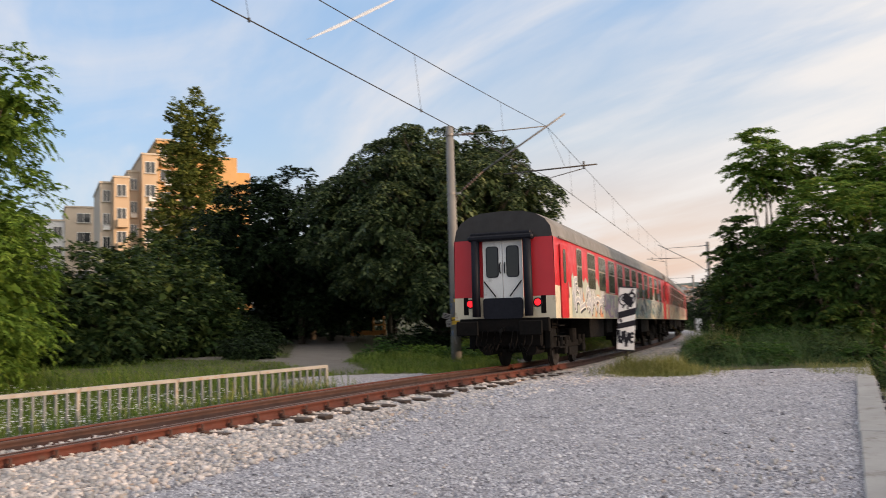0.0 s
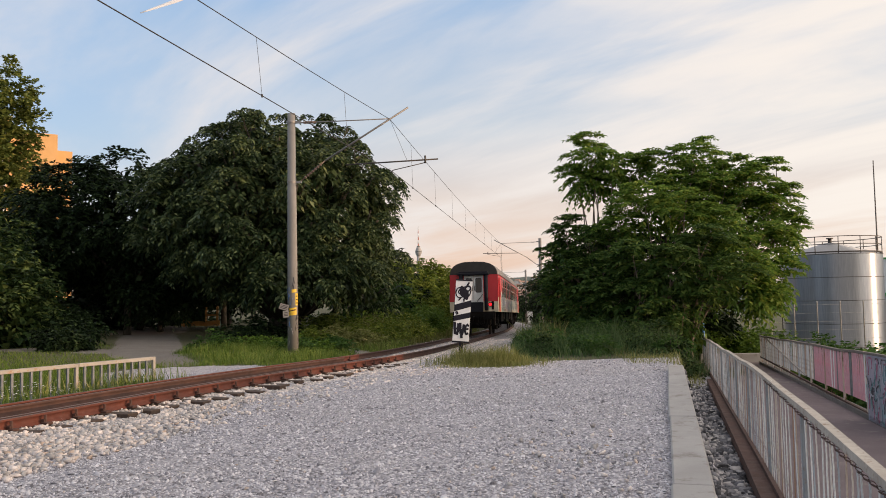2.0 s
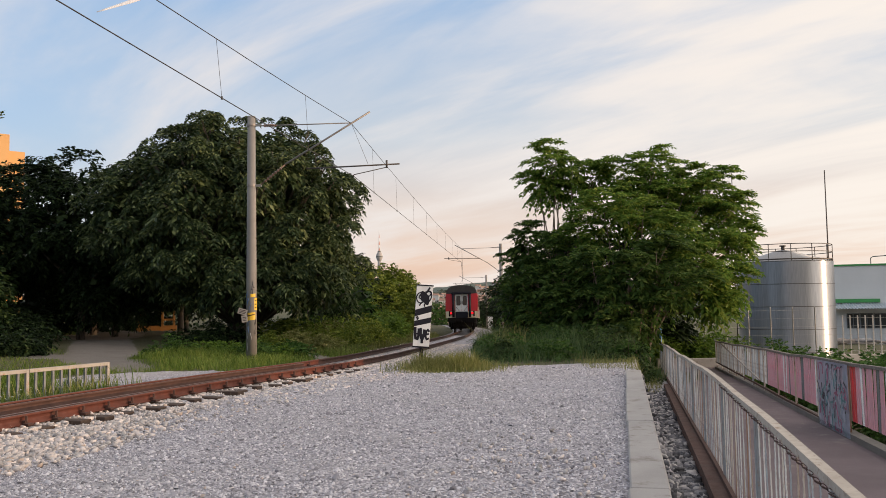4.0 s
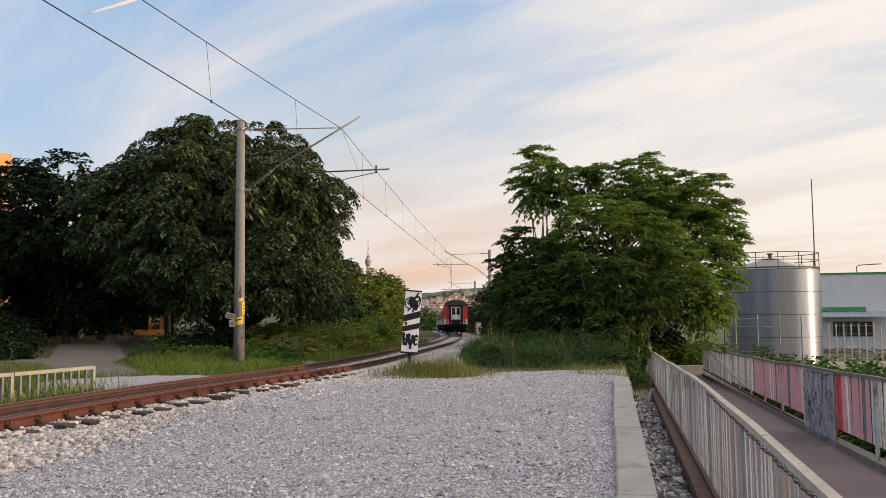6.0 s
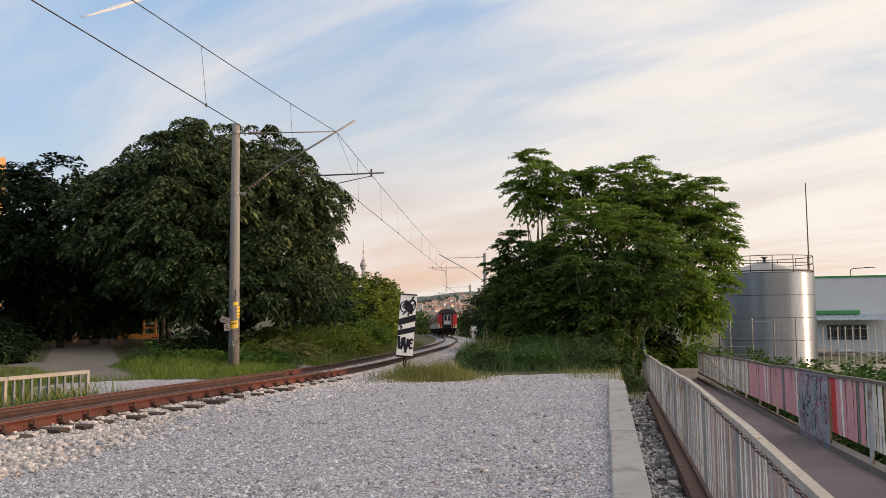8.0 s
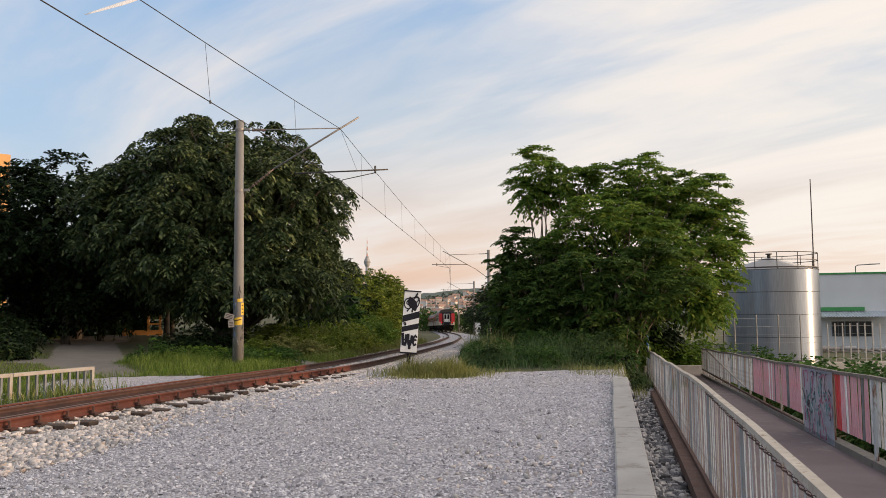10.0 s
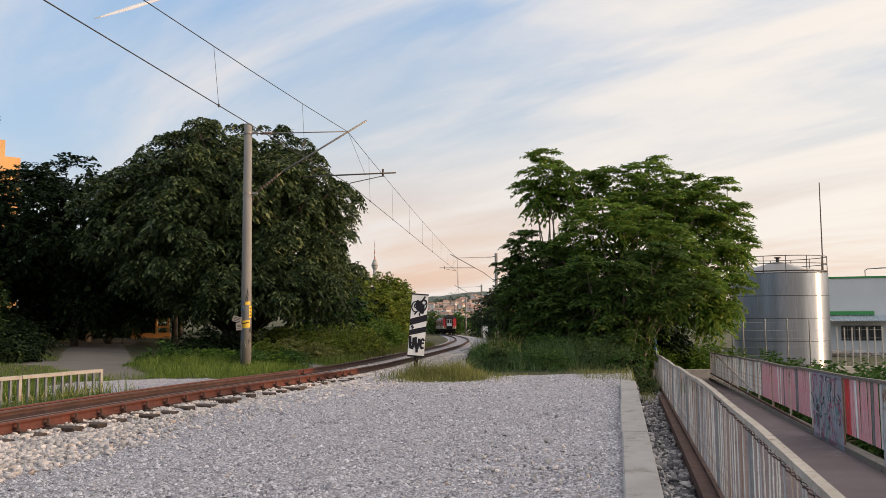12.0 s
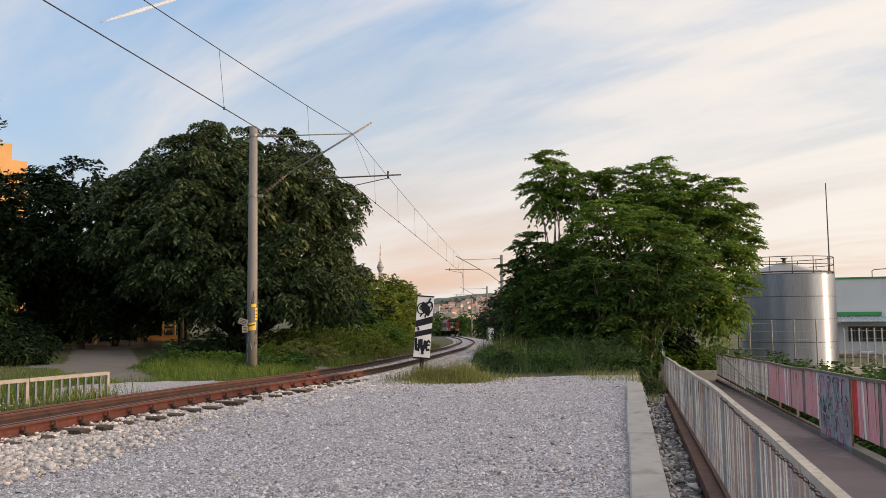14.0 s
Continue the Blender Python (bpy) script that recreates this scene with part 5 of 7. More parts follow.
def walkway_fence(off, y0, y1, label, panels, foot):
    """A railing that follows the sloping walkway: posts, wavy handrail, foot rail and flat bars."""
    t = thing("walkway_railing", (0, 0, 0), 0, label, "railing", "railings of the walkway")
    ang = math.atan(0.2217)
    n = int((y1 - y0) / (0.15 if foot < 0.1 else 0.125))
    bars = {}
    for key in ("bar_old", "bar_pink", "bar_red", "bar_grey", "white_paint"):
        bars[key] = bar_mesh("bar", 0.10 if key == "bar_red" else 0.066 if key == "bar_pink" else 0.044 if foot > 0.1 else 0.030, 0.016 if foot > 0.1 else 0.006, 1.01 - foot)
        bars[key].materials.append(M[key])
    H = 1.05
    for i in range(n + 1):
        y = y0 + (y1 - y0) * i / n
        x, z = rail_x(y) + off, float(walk_z(y))
        if i % 16 == 0:
            bm = bmesh.new()
            box(bm, -0.018, 0.018, -0.036, 0.036, -0.25, H - 0.02, None, 0.004)
            p = part("post", bm, M["bar_post"] if foot < 0.1 else M["bar_old"], t)
            p.matrix_basis = pose(x, y, z, 0, 0, -math.degrees(ang))
            continue
        key = "bar_old"
        for a, b, kk in panels:
            if a <= y <= b:
                key = kk if kk == "bar_red" or random.random() < 0.66 else random.choice(("bar_grey", "white_paint", "bar_pink"))
        b_ = mesh_part("bar", bars[key], None, t)
        b_.matrix_basis = pose(x + random.uniform(-0.004, 0.004), y, z + foot + 0.02, random.uniform(-0.8, 0.8), random.uniform(-0.6, 0.6), 90 - math.degrees(ang))
    bm = bmesh.new()
    prev = None
    step = 24
    for i in range(step + 1):
        y = y0 + (y1 - y0) * i / step
        x, z = rail_x(y) + off, float(walk_z(y)) + H + 0.012 * math.sin(i * 2.1) + 0.008 * math.sin(i * 5.3)
        cur = [bm.verts.new((x + dx, y, z + dz)) for dx, dz in ((-0.03, 0), (0.03, 0), (0.03, -0.045), (-0.03, -0.045))]
        if prev:
            for j in range(4):
                bm.faces.new((prev[j], prev[(j + 1) % 4], cur[(j + 1) % 4], cur[j]))
        else:
            bm.faces.new(cur)
        prev = cur
    part("handrail", bm, M["handrail"] if foot < 0.1 else M["handrail_old"], t, "worn flat steel handrail")
    for z0, z1, w in ((foot, foot + 0.045, 0.022),):
        bm = bmesh.new()
        a = [(rail_x(y0) + off, y0, float(walk_z(y0))), (rail_x(y1) + off, y1, float(walk_z(y1)))]
        vs = [[bm.verts.new((p[0] + dx, p[1], p[2] + dz)) for dx, dz in ((-w, z0), (w, z0), (w, z1), (-w, z1))] for p in a]
        for j in range(4):
            bm.faces.new((vs[0][j], vs[0][(j + 1) % 4], vs[1][(j + 1) % 4], vs[1][j]))
        part("foot_rail", bm, M["rust_dark"], t)
    return t


near_rail = walkway_fence(0.0, -6.0, 33.8, "weathered grey steel bar railing with rust along the walkway", [], 0.03)
# rusty chain hung along under the handrail
bm = bmesh.new()
for i in range(84):
    y = 2.5 + i * 0.07
    x, z = rail_x(y) - 0.030, float(walk_z(y)) + 1.001 - 0.012 * abs(math.sin(i * 0.42))
    loop = [(x + (0.006 if i % 2 else -0.002), y + 0.035 + 0.038 * math.cos(a * 0.785), z + (0.009 if i % 2 else 0.003) * math.sin(a * 0.785)) for a in range(9)]
    tube(bm, loop, 0.0024, 5)
tagged(part("chain", bm, M["rust_dark"], near_rail, "rusty chain under the handrail"), kind="stuff")
WALK_W = 2.2
far_rail = walkway_fence(WALK_W, -6.0, 32.6, "weathered bar railing with faded pink bars and a painted sheet", [(14.0, 19.6, "bar_pink"), (10.2, 11.62, "bar_pink"), (11.62, 11.85, "bar_red")], 0.19)
# the painted sheet fixed to the railing
y0, y1 = 11.85, 13.85
bm = bmesh.new()
v = []
for yy in (y0, y1):
    for z in (-0.05, 1.02):
        v.append(bm.verts.new((rail_x(yy) + WALK_W - 0.05, yy, float(walk_z(yy)) + z)))
bm.faces.new((v[0], v[1], v[3], v[2]))
bmesh.ops.solidify(bm, geom=list(bm.faces), thickness=0.012)
# pale stay across one field of the railing
bs = bmesh.new()
tube(bs, [(rail_x(30.1) + WALK_W - 0.03, 30.1, float(walk_z(30.1)) + 0.98), (rail_x(20.6) + WALK_W - 0.03, 20.6, float(walk_z(20.6)) + 0.24)], 0.022, 6)
part("stay", bs, M["handrail"], far_rail, "pale diagonal stay")
sheet = part("painted_sheet", bm, worn("sheet_paint", (0.42, 0.47, 0.57), (0.50, 0.44, 0.52), 0.6, 0, 2.2, 30, 0.08, (0.28, 0.42, 0.46)), far_rail, "blue-grey sheet covered in scrawls")
for ci, col in enumerate(((0.03, 0.03, 0.05), (0.10, 0.26, 0.28), (0.34, 0.10, 0.18), (0.42, 0.42, 0.48))):
    rr = random.Random(70 + ci)
    bm = bmesh.new()
    for _ in range(16):
        yy, zz, a = rr.uniform(y0 + 0.15, y1 - 0.15), rr.uniform(0.1, 0.95), rr.uniform(0, 6.28)
        prev = None
        for i in range(8):
            yc, zc = min(max(yy, y0 + 0.03), y1 - 0.03), min(max(zz, 0.0), 0.98)
            base = Vector((rail_x(yc) + WALK_W - 0.068 - 0.001 * ci, yc, float(walk_z(yc)) + zc))
            nn = Vector((0, -math.sin(a), math.cos(a))) * 0.016
            cur = [bm.verts.new(base + nn), bm.verts.new(base - nn)]
            if prev:
                bm.faces.new((prev[0], prev[1], cur[1], cur[0]))
            prev = cur
            yy += math.cos(a) * 0.06
            zz += math.sin(a) * 0.06
            a += rr.uniform(-0.9, 0.9)
    tagged(part("scrawl", bm, spray(col), sheet), kind="stuff")

# walkway slab, foot kerbs and end wall, rusty channel beside the near railing
walkway = thing("walkway", (0, 0, 0), 0, "brownish asphalt walkway sloping down between two railings", "path", kind="structure")


def strip(name, x0, x1, ya, yb, zt, depth, mat, parent, label="", n=20):
    bm = bmesh.new()
    prev = None
    for i in range(n + 1):
        y = ya + (yb - ya) * i / n
        z = float(walk_z(y)) + zt
        cur = [bm.verts.new((rail_x(y) + dx, y, zz)) for dx, zz in ((x0, z), (x1, z), (x1, z - depth), (x0, z - depth))]
        if prev:
            for j in range(4):
                bm.faces.new((prev[j], prev[(j + 1) % 4], cur[(j + 1) % 4], cur[j]))
        else:
            bm.faces.new(cur)
        prev = cur
    bm.faces.new(prev[::-1])
    return part(name, bm, mat, parent, label)


strip("slab", 0.02, WALK_W + 0.05, -8, 34.0, -0.06, 0.3, M["asphalt"], walkway)
strip("foot_kerb", WALK_W - 0.05, WALK_W + 0.12, -8, 32.8, 0.03, 0.4, M["concrete_dark"], walkway)
strip("steel_channel", -0.20, -0.06, -8, 22.5, 0.06, 0.14, M["rust_dark"], walkway, "rusty steel channel")
strip("cable_duct", -0.055, -0.015, -8, 26, 0.10, 0.10, M["rust_dark"], walkway, "rusty pipe")
bm = bmesh.new()
wz = float(walk_z(33.9))
box(bm, rail_x(33.9) - 0.1, rail_x(33.9) + WALK_W + 1.2, 33.9, 34.2, wz - 0.6, wz + 0.30, None, 0.02)
part("end_wall", bm, M["concrete"], walkway, "low concrete wall closing the walkway")
bm = bmesh.new()
tube(bm, [(8.42, 33.95, -1.2), (8.42, 33.95, 0.72)], 0.05, 10)
tagged(part("blue_post", bm, M["blue_paint"]), "slim blue painted steel post at the walkway end", "post")

# ---- steel tank and the works behind ----
TX, TY, TR, TB, TT = 22.6, 56.2, 3.14, -3.4, 4.12
k = Mat("stainless", (0.50, 0.51, 0.53), 0.24, 1.0)
brush = k.noise(3.0, 5, 0.6, stretch=(6, 6, 0.35))
k.color(k.mix(k.remap(brush, 0.3, 0.7), (0.37, 0.375, 0.39), (0.28, 0.285, 0.30))).rough(k.remap(brush, 0.3, 0.7, 0.34, 0.39))
k.b.inputs["Anisotropic"].default_value = 0.95
k.b.inputs["Anisotropic Rotation"].default_value = 0.25
M["stainless"] = k.m
tank = thing("storage_tank", (TX, TY, TB), 0, "tall shiny stainless steel storage tank with a railing on top", "tank")
th = TT - TB
for i in range(5):
    bm = bmesh.new()
    z0, z1 = th * i / 5, th * (i + 1) / 5 - 0.035
    for za, zb, rad in ((z0, z1, TR), (z1, z1 + 0.035, TR - 0.03)):
        vs = [[bm.verts.new((rad * math.cos(a), rad * math.sin(a), z)) for a in [2 * math.pi * j / 72 for j in range(72)]] for z in (za, zb)]
        for j in range(72):
            f = bm.faces.new((vs[0][j], vs[0][(j + 1) % 72], vs[1][(j + 1) % 72], vs[1][j]))
            f.smooth = True
    part("shell_ring", bm, M["stainless"], tank)
    bm = bmesh.new()
    tube(bm, [((TR + 0.004) * math.cos(2 * math.pi * j / 72), (TR + 0.004) * math.sin(2 * math.pi * j / 72), z1 + 0.017) for j in range(73)], 0.016, 5, False)
    part("seam", bm, M["steel_dark"], tank, "dark welded seam")
bm = bmesh.new()
disc(bm, TR + 0.02, 0.85, pose(0, 0, th + 0.42), 60, 0.35)
part("cone_roof", bm, M["stainless"], tank)
bm = bmesh.new()
tube(bm, [(0, 0, th + 0.8), (0, 0, th + 1.15)], 0.12, 10)
disc(bm, 0.22, 0.08, pose(0, 0, th + 1.15), 12)
part("vent", bm, M["steel_dark"], tank)
for zz in (0.12, 0.62, 1.12):
    bm = bmesh.new()
    tube(bm, [((TR - 0.05) * math.cos(2 * math.pi * j / 48), (TR - 0.05) * math.sin(2 * math.pi * j / 48), th + zz) for j in range(49)], 0.028 if zz > 0.2 else 0.05, 6, False)
    part("railing_hoop", bm, M["steel_dark"], tank)
for j in range(14):
    a = 2 * math.pi * j / 14
    bm = bmesh.new()
    tube(bm, [((TR - 0.05) * math.cos(a), (TR - 0.05) * math.sin(a), th), ((TR - 0.05) * math.cos(a), (TR - 0.05) * math.sin(a), th + 1.12)], 0.028, 6)
    part("railing_post", bm, M["steel_dark"], tank)
bm = bmesh.new()
tube(bm, [(25.9, 56.6, -3.2), (25.9, 56.6, 10.6)], [0.07, 0.035], 8)
tagged(part("lightning_mast", bm, M["steel_dark"]), "slim tall steel lightning mast beside the tank", "mast")

bm = bmesh.new()
tube(bm, [(24.0, 70.0, -3.6), (24.0, 70.0, 12.6)], [0.07, 0.035], 8)
tagged(part("lightning_mast", bm, M["steel_dark"]), "slim steel mast behind the tank", "mast")

M["hall_wall"] = worn("hall_wall", (0.64, 0.66, 0.68), (0.59, 0.61, 0.63), 0.6, 0, 0.4, 20, 0.05)
M["green_trim"] = worn("green_trim", (0.05, 0.30, 0.08), (0.04, 0.25, 0.07), 0.5, 0, 2, 20, 0.05)
M["dark_glass"] = Mat("dark_glass", (0.03, 0.035, 0.04), 0.08).m
hall = thing("warehouse", (36.0, 88.0, -3.6), -18, "pale grey warehouse with a green roof edge and a small canopy", "building")
bm = bmesh.new()
box(bm, -4.0, 60, 0, 30, 0, 8.5)
part("wall", bm, M["hall_wall"], hall)
bm = bmesh.new()
box(bm, -4.1, 60.1, -0.1, 30.1, 8.5, 8.68)
part("roof_edge", bm, M["green_trim"], hall)
bm = bmesh.new()
prev = None
for i in range(97):
    x = 3.9 + 7.0 * i / 96
    w_ = 0.05 * math.cos(i * math.pi / 2)
    cur = [bm.verts.new((x, yy, zz + w_)) for yy, zz in ((-2.6, 4.05), (-0.02, 4.55), (-0.02, 4.50), (-2.6, 4.00))]
    if prev:
        for j in range(4):
            bm.faces.new((prev[j], prev[(j + 1) % 4], cur[(j + 1) % 4], cur[j]))
    prev = cur
part("canopy", bm, worn("canopy_sheet", (0.52, 0.57, 0.62), (0.44, 0.50, 0.57), 0.45, 0.2, 2, 20, 0.1), hall, "corrugated pale canopy")
bm = bmesh.new()
box(bm, 3.7, 8.6, -0.25, -0.03, 4.62, 5.0)
box(bm, 3.55, 3.85, -2.7, -0.03, 4.12, 4.5)
part("canopy_fascia", bm, M["green_trim"], hall)
for x in (6.0, 7.3, 8.6):
    bm = bmesh.new()
    box(bm, x - 0.62, x + 0.62, -0.08, 0.02, 1.9, 3.5)
    w = part("window", bm, M["bar_grey"], hall)
    for dx in (-0.3, 0.3):
        bm = bmesh.new()
        box(bm, x + dx - 0.26, x + dx + 0.26, -0.10, -0.02, 1.98, 3.42)
        part("pane", bm, M["dark_glass"], w)
for x in (8, 15):
    bm = bmesh.new()
    tube(bm, [(x, 0.4, 8.6), (x, 0.4, 9.3), (x + 0.2, 0.2, 9.45), (x + 2.0, -0.4, 9.5)], 0.05, 8)
    box(bm, x + 1.2, x + 2.2, -0.6, -0.2, 9.46, 9.54)
    part("roof_lamp_arm", bm, M["bar_grey"], hall)

pipes = thing("stacked_pipes", (38.5, 79.0, -3.6), -18, "stack of pale grey pipes lying in the works yard", "pipes")
pr = random.Random(4)
tones = [worn("pipe_tone", c, tuple(v * 0.7 for v in c), 0.7, 0, 3, 20, 0.1, spots=(0.12, 0.11, 0.10)) for c in ((0.42, 0.41, 0.40), (0.24, 0.23, 0.23), (0.12, 0.11, 0.11), (0.30, 0.26, 0.23))]
for i in range(64):
    bm = bmesh.new()
    lvl = i // 22
    x, y, ln = pr.uniform(-3.0, 8.0), pr.uniform(0, 3.4 - lvl * 0.8), pr.uniform(0.4, 1.6)
    z, a = 0.18 + 0.34 * lvl, pr.uniform(-0.9, 0.9)
    dx, dy = math.cos(a) * ln, math.sin(a) * ln * 0.5
    tube(bm, [(x - dx, y - dy, z), (x, y, z + pr.uniform(0, 0.12)), (x + dx, y + dy, z + pr.uniform(-0.1, 0.15))], pr.uniform(0.10, 0.21), 8)
    part("pipe", bm, tones[i % 4 if lvl else (i * 7) % 4], pipes)

# wire fence of the yard: slim posts and three wires
M["fence_post"] = worn("fence_post_paint", (0.46, 0.44, 0.41), (0.38, 0.36, 0.34), 0.6, 0.1, 3, 30, 0.1, spots=(0.24, 0.19, 0.15))
yard_fence = thing("wire_fence", (0, 0, 0), 0, "wire mesh yard fence on slim grey posts", "fence")
for i in range(6):
    bm = bmesh.new()
    px_ = 13.45 + 1.205 * i
    tube(bm, [(px_, 44.5, -3.4), (px_, 44.5, 1.05), (px_ - 0.03, 44.4, 1.18)], 0.034, 6)
    part("post", bm, M["fence_post"], yard_fence)
for i in range(22):
    bm = bmesh.new()
    px_ = 20.95 + 0.41 * i
    box(bm, px_ - 0.032, px_ + 0.032, 44.46, 44.50, -1.46, 0.68, None, 0.006)
    part("slat", bm, M["fence_post"], yard_fence)
for q in range(9):
    bm = bmesh.new()
    z = -2.6 + q * 0.45
    tube(bm, [(13.45, 44.5, z), (20.9, 44.5, z)], 0.005, 4, False)
    if z < 0.6:
        tube(bm, [(20.9, 44.52, z), (29.6, 44.52, z)], 0.008, 4, False)
    part("wire", bm, M["fence_post"], yard_fence)
bm = bmesh.new()
box(bm, 20.7, 44, 44.3, 44.62, -4.2, -1.42, None, 0.02)
tagged(part("fence_wall", bm, M["concrete_pale"]), "low pale concrete wall under the slatted fence", "wall", kind="structure")
bm = bmesh.new()
box(bm, 15, 60, 48.5, 48.8, -4.4, -2.0, pose(0, 0, 0, 0, 0, 6))
tagged(part("yard_wall", bm, M["concrete"]), "low pale concrete wall of the yard", "wall", kind="structure")

# ---- apartment blocks beyond the trees ----
M["render_ochre"] = worn("render_ochre", (0.56, 0.41, 0.27), (0.50, 0.36, 0.24), 0.85, 0, 0.5, 15, 0.1)
# evening sun on the right-hand walls is put into this orange
M["render_sunlit"] = worn("render_sunlit", (0.62, 0.36, 0.15), (0.56, 0.32, 0.13), 0.85, 0, 0.5, 15, 0.1)
M["render_pale"] = worn("render_pale", (0.55, 0.47, 0.38), (0.49, 0.42, 0.34), 0.85, 0, 0.5, 15, 0.1)
M["pvc"] = Mat("white_pvc", (0.72, 0.72, 0.70), 0.4).m


def window_at(parent, m, w, h, panes=2):
    bm = bmesh.new()
    box(bm, -w / 2, w / 2, -0.06, 0.05, -h / 2, h / 2, m)
    win = part("window", bm, M["pvc"], parent)
    for i in range(panes):
        a = -w / 2 + 0.06 + i * (w - 0.06) / panes
        b = a + (w - 0.06) / panes - 0.06
        bm = bmesh.new()
        box(bm, a, b, -0.085, 0.0, -h / 2 + 0.07, h / 2 - 0.07, m)
        part("pane", bm, M["dark_glass"], win)
    bm = bmesh.new()
    box(bm, -w / 2 - 0.08, w / 2 + 0.08, -0.2, 0.0, -h / 2 - 0.08, -h / 2, m)
    part("sill", bm, M["concrete"], win)


def block(name, loc, rz, label, bays, floors):
    """bays: x0, x1, front y, height, material, windows across, balcony floors."""
    t = thing(name, loc, rz, label, "building")
    for x0, x1, yf, hh, mat, nw, balc in bays:
        bm = bmesh.new()
        box(bm, x0, x1, yf, 14, 0, hh)
        part("wall", bm, mat, t)
        bm = bmesh.new()
        box(bm, x0 - 0.12, x1 + 0.12, yf - 0.15, 14.1, hh, hh + 0.22)
        part("roof_edge", bm, M["render_pale"], t)
        for f in range(floors):
            z = hh - 1.55 - 2.85 * f
            if z < 1:
                break
            for i in range(nw):
                x = x0 + (x1 - x0) * (i + 0.5) / nw
                window_at(t, pose(x, yf, z), min(1.9, (x1 - x0) / nw * 0.62), 1.45, 2)
            if f in balc:
                bm = bmesh.new()
                box(bm, x0 + 0.3, x1 - 0.3, yf - 1.3, yf - 0.004, z - 1.75, z - 0.72, None, 0.03)
                part("balcony", bm, M["render_ochre"], t)
            if f in (1, 3):
                bm = bmesh.new()
                box(bm, x1 - 1.1, x1 - 0.3, yf - 0.36, yf - 0.004, z - 1.35, z - 0.8, None, 0.02)
                part("air_conditioner", bm, M["pvc"], t, "white air conditioner")
    return t


ochre_block = block("apartment_building", (-63.1, 82.8, -2.0), 42, "ochre apartment block, sunlit orange painted on its right, with stepped roofs, windows and balconies",
                    [(-1.84, -0.44, 1.2, 20.4, M["render_pale"], 1, ()), (-0.44, 1.31, -0.4, 20.9, M["render_ochre"], 1, (1, 2)), (1.31, 2.71, 1.6, 22.0, M["render_pale"], 1, ()),
                     (2.71, 4.6, -0.8, 23.8, M["render_ochre"], 1, ()), (4.6, 6.6, 0.6, 26.0, M["render_sunlit"], 1, (0,)), (6.6, 9.4, 0.0, 25.6, M["render_sunlit"], 1, ())], 7)
bm = bmesh.new()
box(bm, 9.4, 14.6, 1.0, 13, 0, 24.4)
part("wall", bm, M["render_sunlit"], ochre_block)
bm = bmesh.new()
box(bm, 14.6, 17.0, 4.0, 13, 0, 23.0)
part("wall", bm, M["render_sunlit"], ochre_block)
pale_block = block("apartment_building", (-88.0, 95.5, -2.0), 42, "pale apartment block with wide grid windows beyond the trees",
                   [(-5, 1.0, 0, 19.2, M["render_pale"], 2, ()), (1.0, 5.0, 1.0, 18.6, M["hall_wall"], 2, ()), (5.0, 10, 0.5, 20.6, M["render_pale"], 1, ())], 6)

# ---- far hills, houses and the tower ----
# distance haze is put into these paler, greyed greens
hill_m = leaf_mat("far_woods", (0.085, 0.105, 0.080), (0.115, 0.140, 0.100), (0.16, 0.18, 0.13), 0.1)
HX = np.linspace(-1200, 900, 140)
HY = np.linspace(700, 1900, 30)
hx, hy = np.meshgrid(HX, HY)


def hill_z(x, y):
    return -30 + (y - 700) * 0.050 + 13 * np.sin(x * 0.004 + 1.0) * (y - 700) / 1200 + 5 * np.sin(x * 0.017)


hz = hill_z(hx, hy) + np.random.default_rng(5).normal(0, 1.4, hx.shape)
ii = np.arange(hx.size).reshape(hx.shape)
hq = np.stack([ii[:-1, :-1], ii[:-1, 1:], ii[1:, 1:], ii[1:, :-1]], -1).reshape(-1, 4)
tagged(mesh_part("backdrop_hills", raw_mesh("backdrop_hills", np.stack([hx, hy, hz], -1).reshape(-1, 3), hq), hill_m), "hazy wooded hillside in the far distance", "hill", kind="structure")
rr = random.Random(12)
house_mats = [worn("far_house_%d" % i, c, tuple(x * 0.85 for x in c), 0.9, 0, 0.1, 2, 0.0) for i, c in enumerate(((0.74, 0.68, 0.62), (0.80, 0.75, 0.70), (0.72, 0.60, 0.52), (0.66, 0.64, 0.63)))]
roof_m = worn("far_roof_tiles", (0.40, 0.25, 0.19), (0.33, 0.21, 0.16), 0.9, 0, 0.2, 3, 0.0)
for i in range(150):
    y = rr.uniform(760, 1500)
    x = y * math.tan(radians(rr.uniform(-4.2, 4.6)))
    z = float(hill_z(x, y))
    w, d, h = rr.uniform(6, 13), rr.uniform(7, 11), rr.uniform(7, 15)
    t = thing("hillside_house", (x, y, z - 2), rr.uniform(-35, 35), "far plastered house with a red roof on the hillside", "house", "houses on the hill")
    bm = bmesh.new()
    box(bm, -w / 2, w / 2, -d / 2, d / 2, 0, h)
    part("wall", bm, rr.choice(house_mats), t)
    bm = bmesh.new()
    v = [bm.verts.new(p) for p in ((-w / 2 - 0.5, -d / 2 - 0.5, h), (w / 2 + 0.5, -d / 2 - 0.5, h), (w / 2 + 0.5, d / 2 + 0.5, h), (-w / 2 - 0.5, d / 2 + 0.5, h), (-w / 2, 0, h + 3), (w / 2, 0, h + 3))]
    for q in ((0, 1, 5, 4), (2, 3, 4, 5), (0, 4, 3), (1, 2, 5), (0, 3, 2, 1)):
        bm.faces.new([v[j] for j in q])
    part("roof", bm, roof_m, t)
rw = np.random.default_rng(17)
n = 2600
wy = rw.uniform(720, 1650, n)
wx = wy * np.tan(np.radians(rw.uniform(-5.5, 6.0, n)))
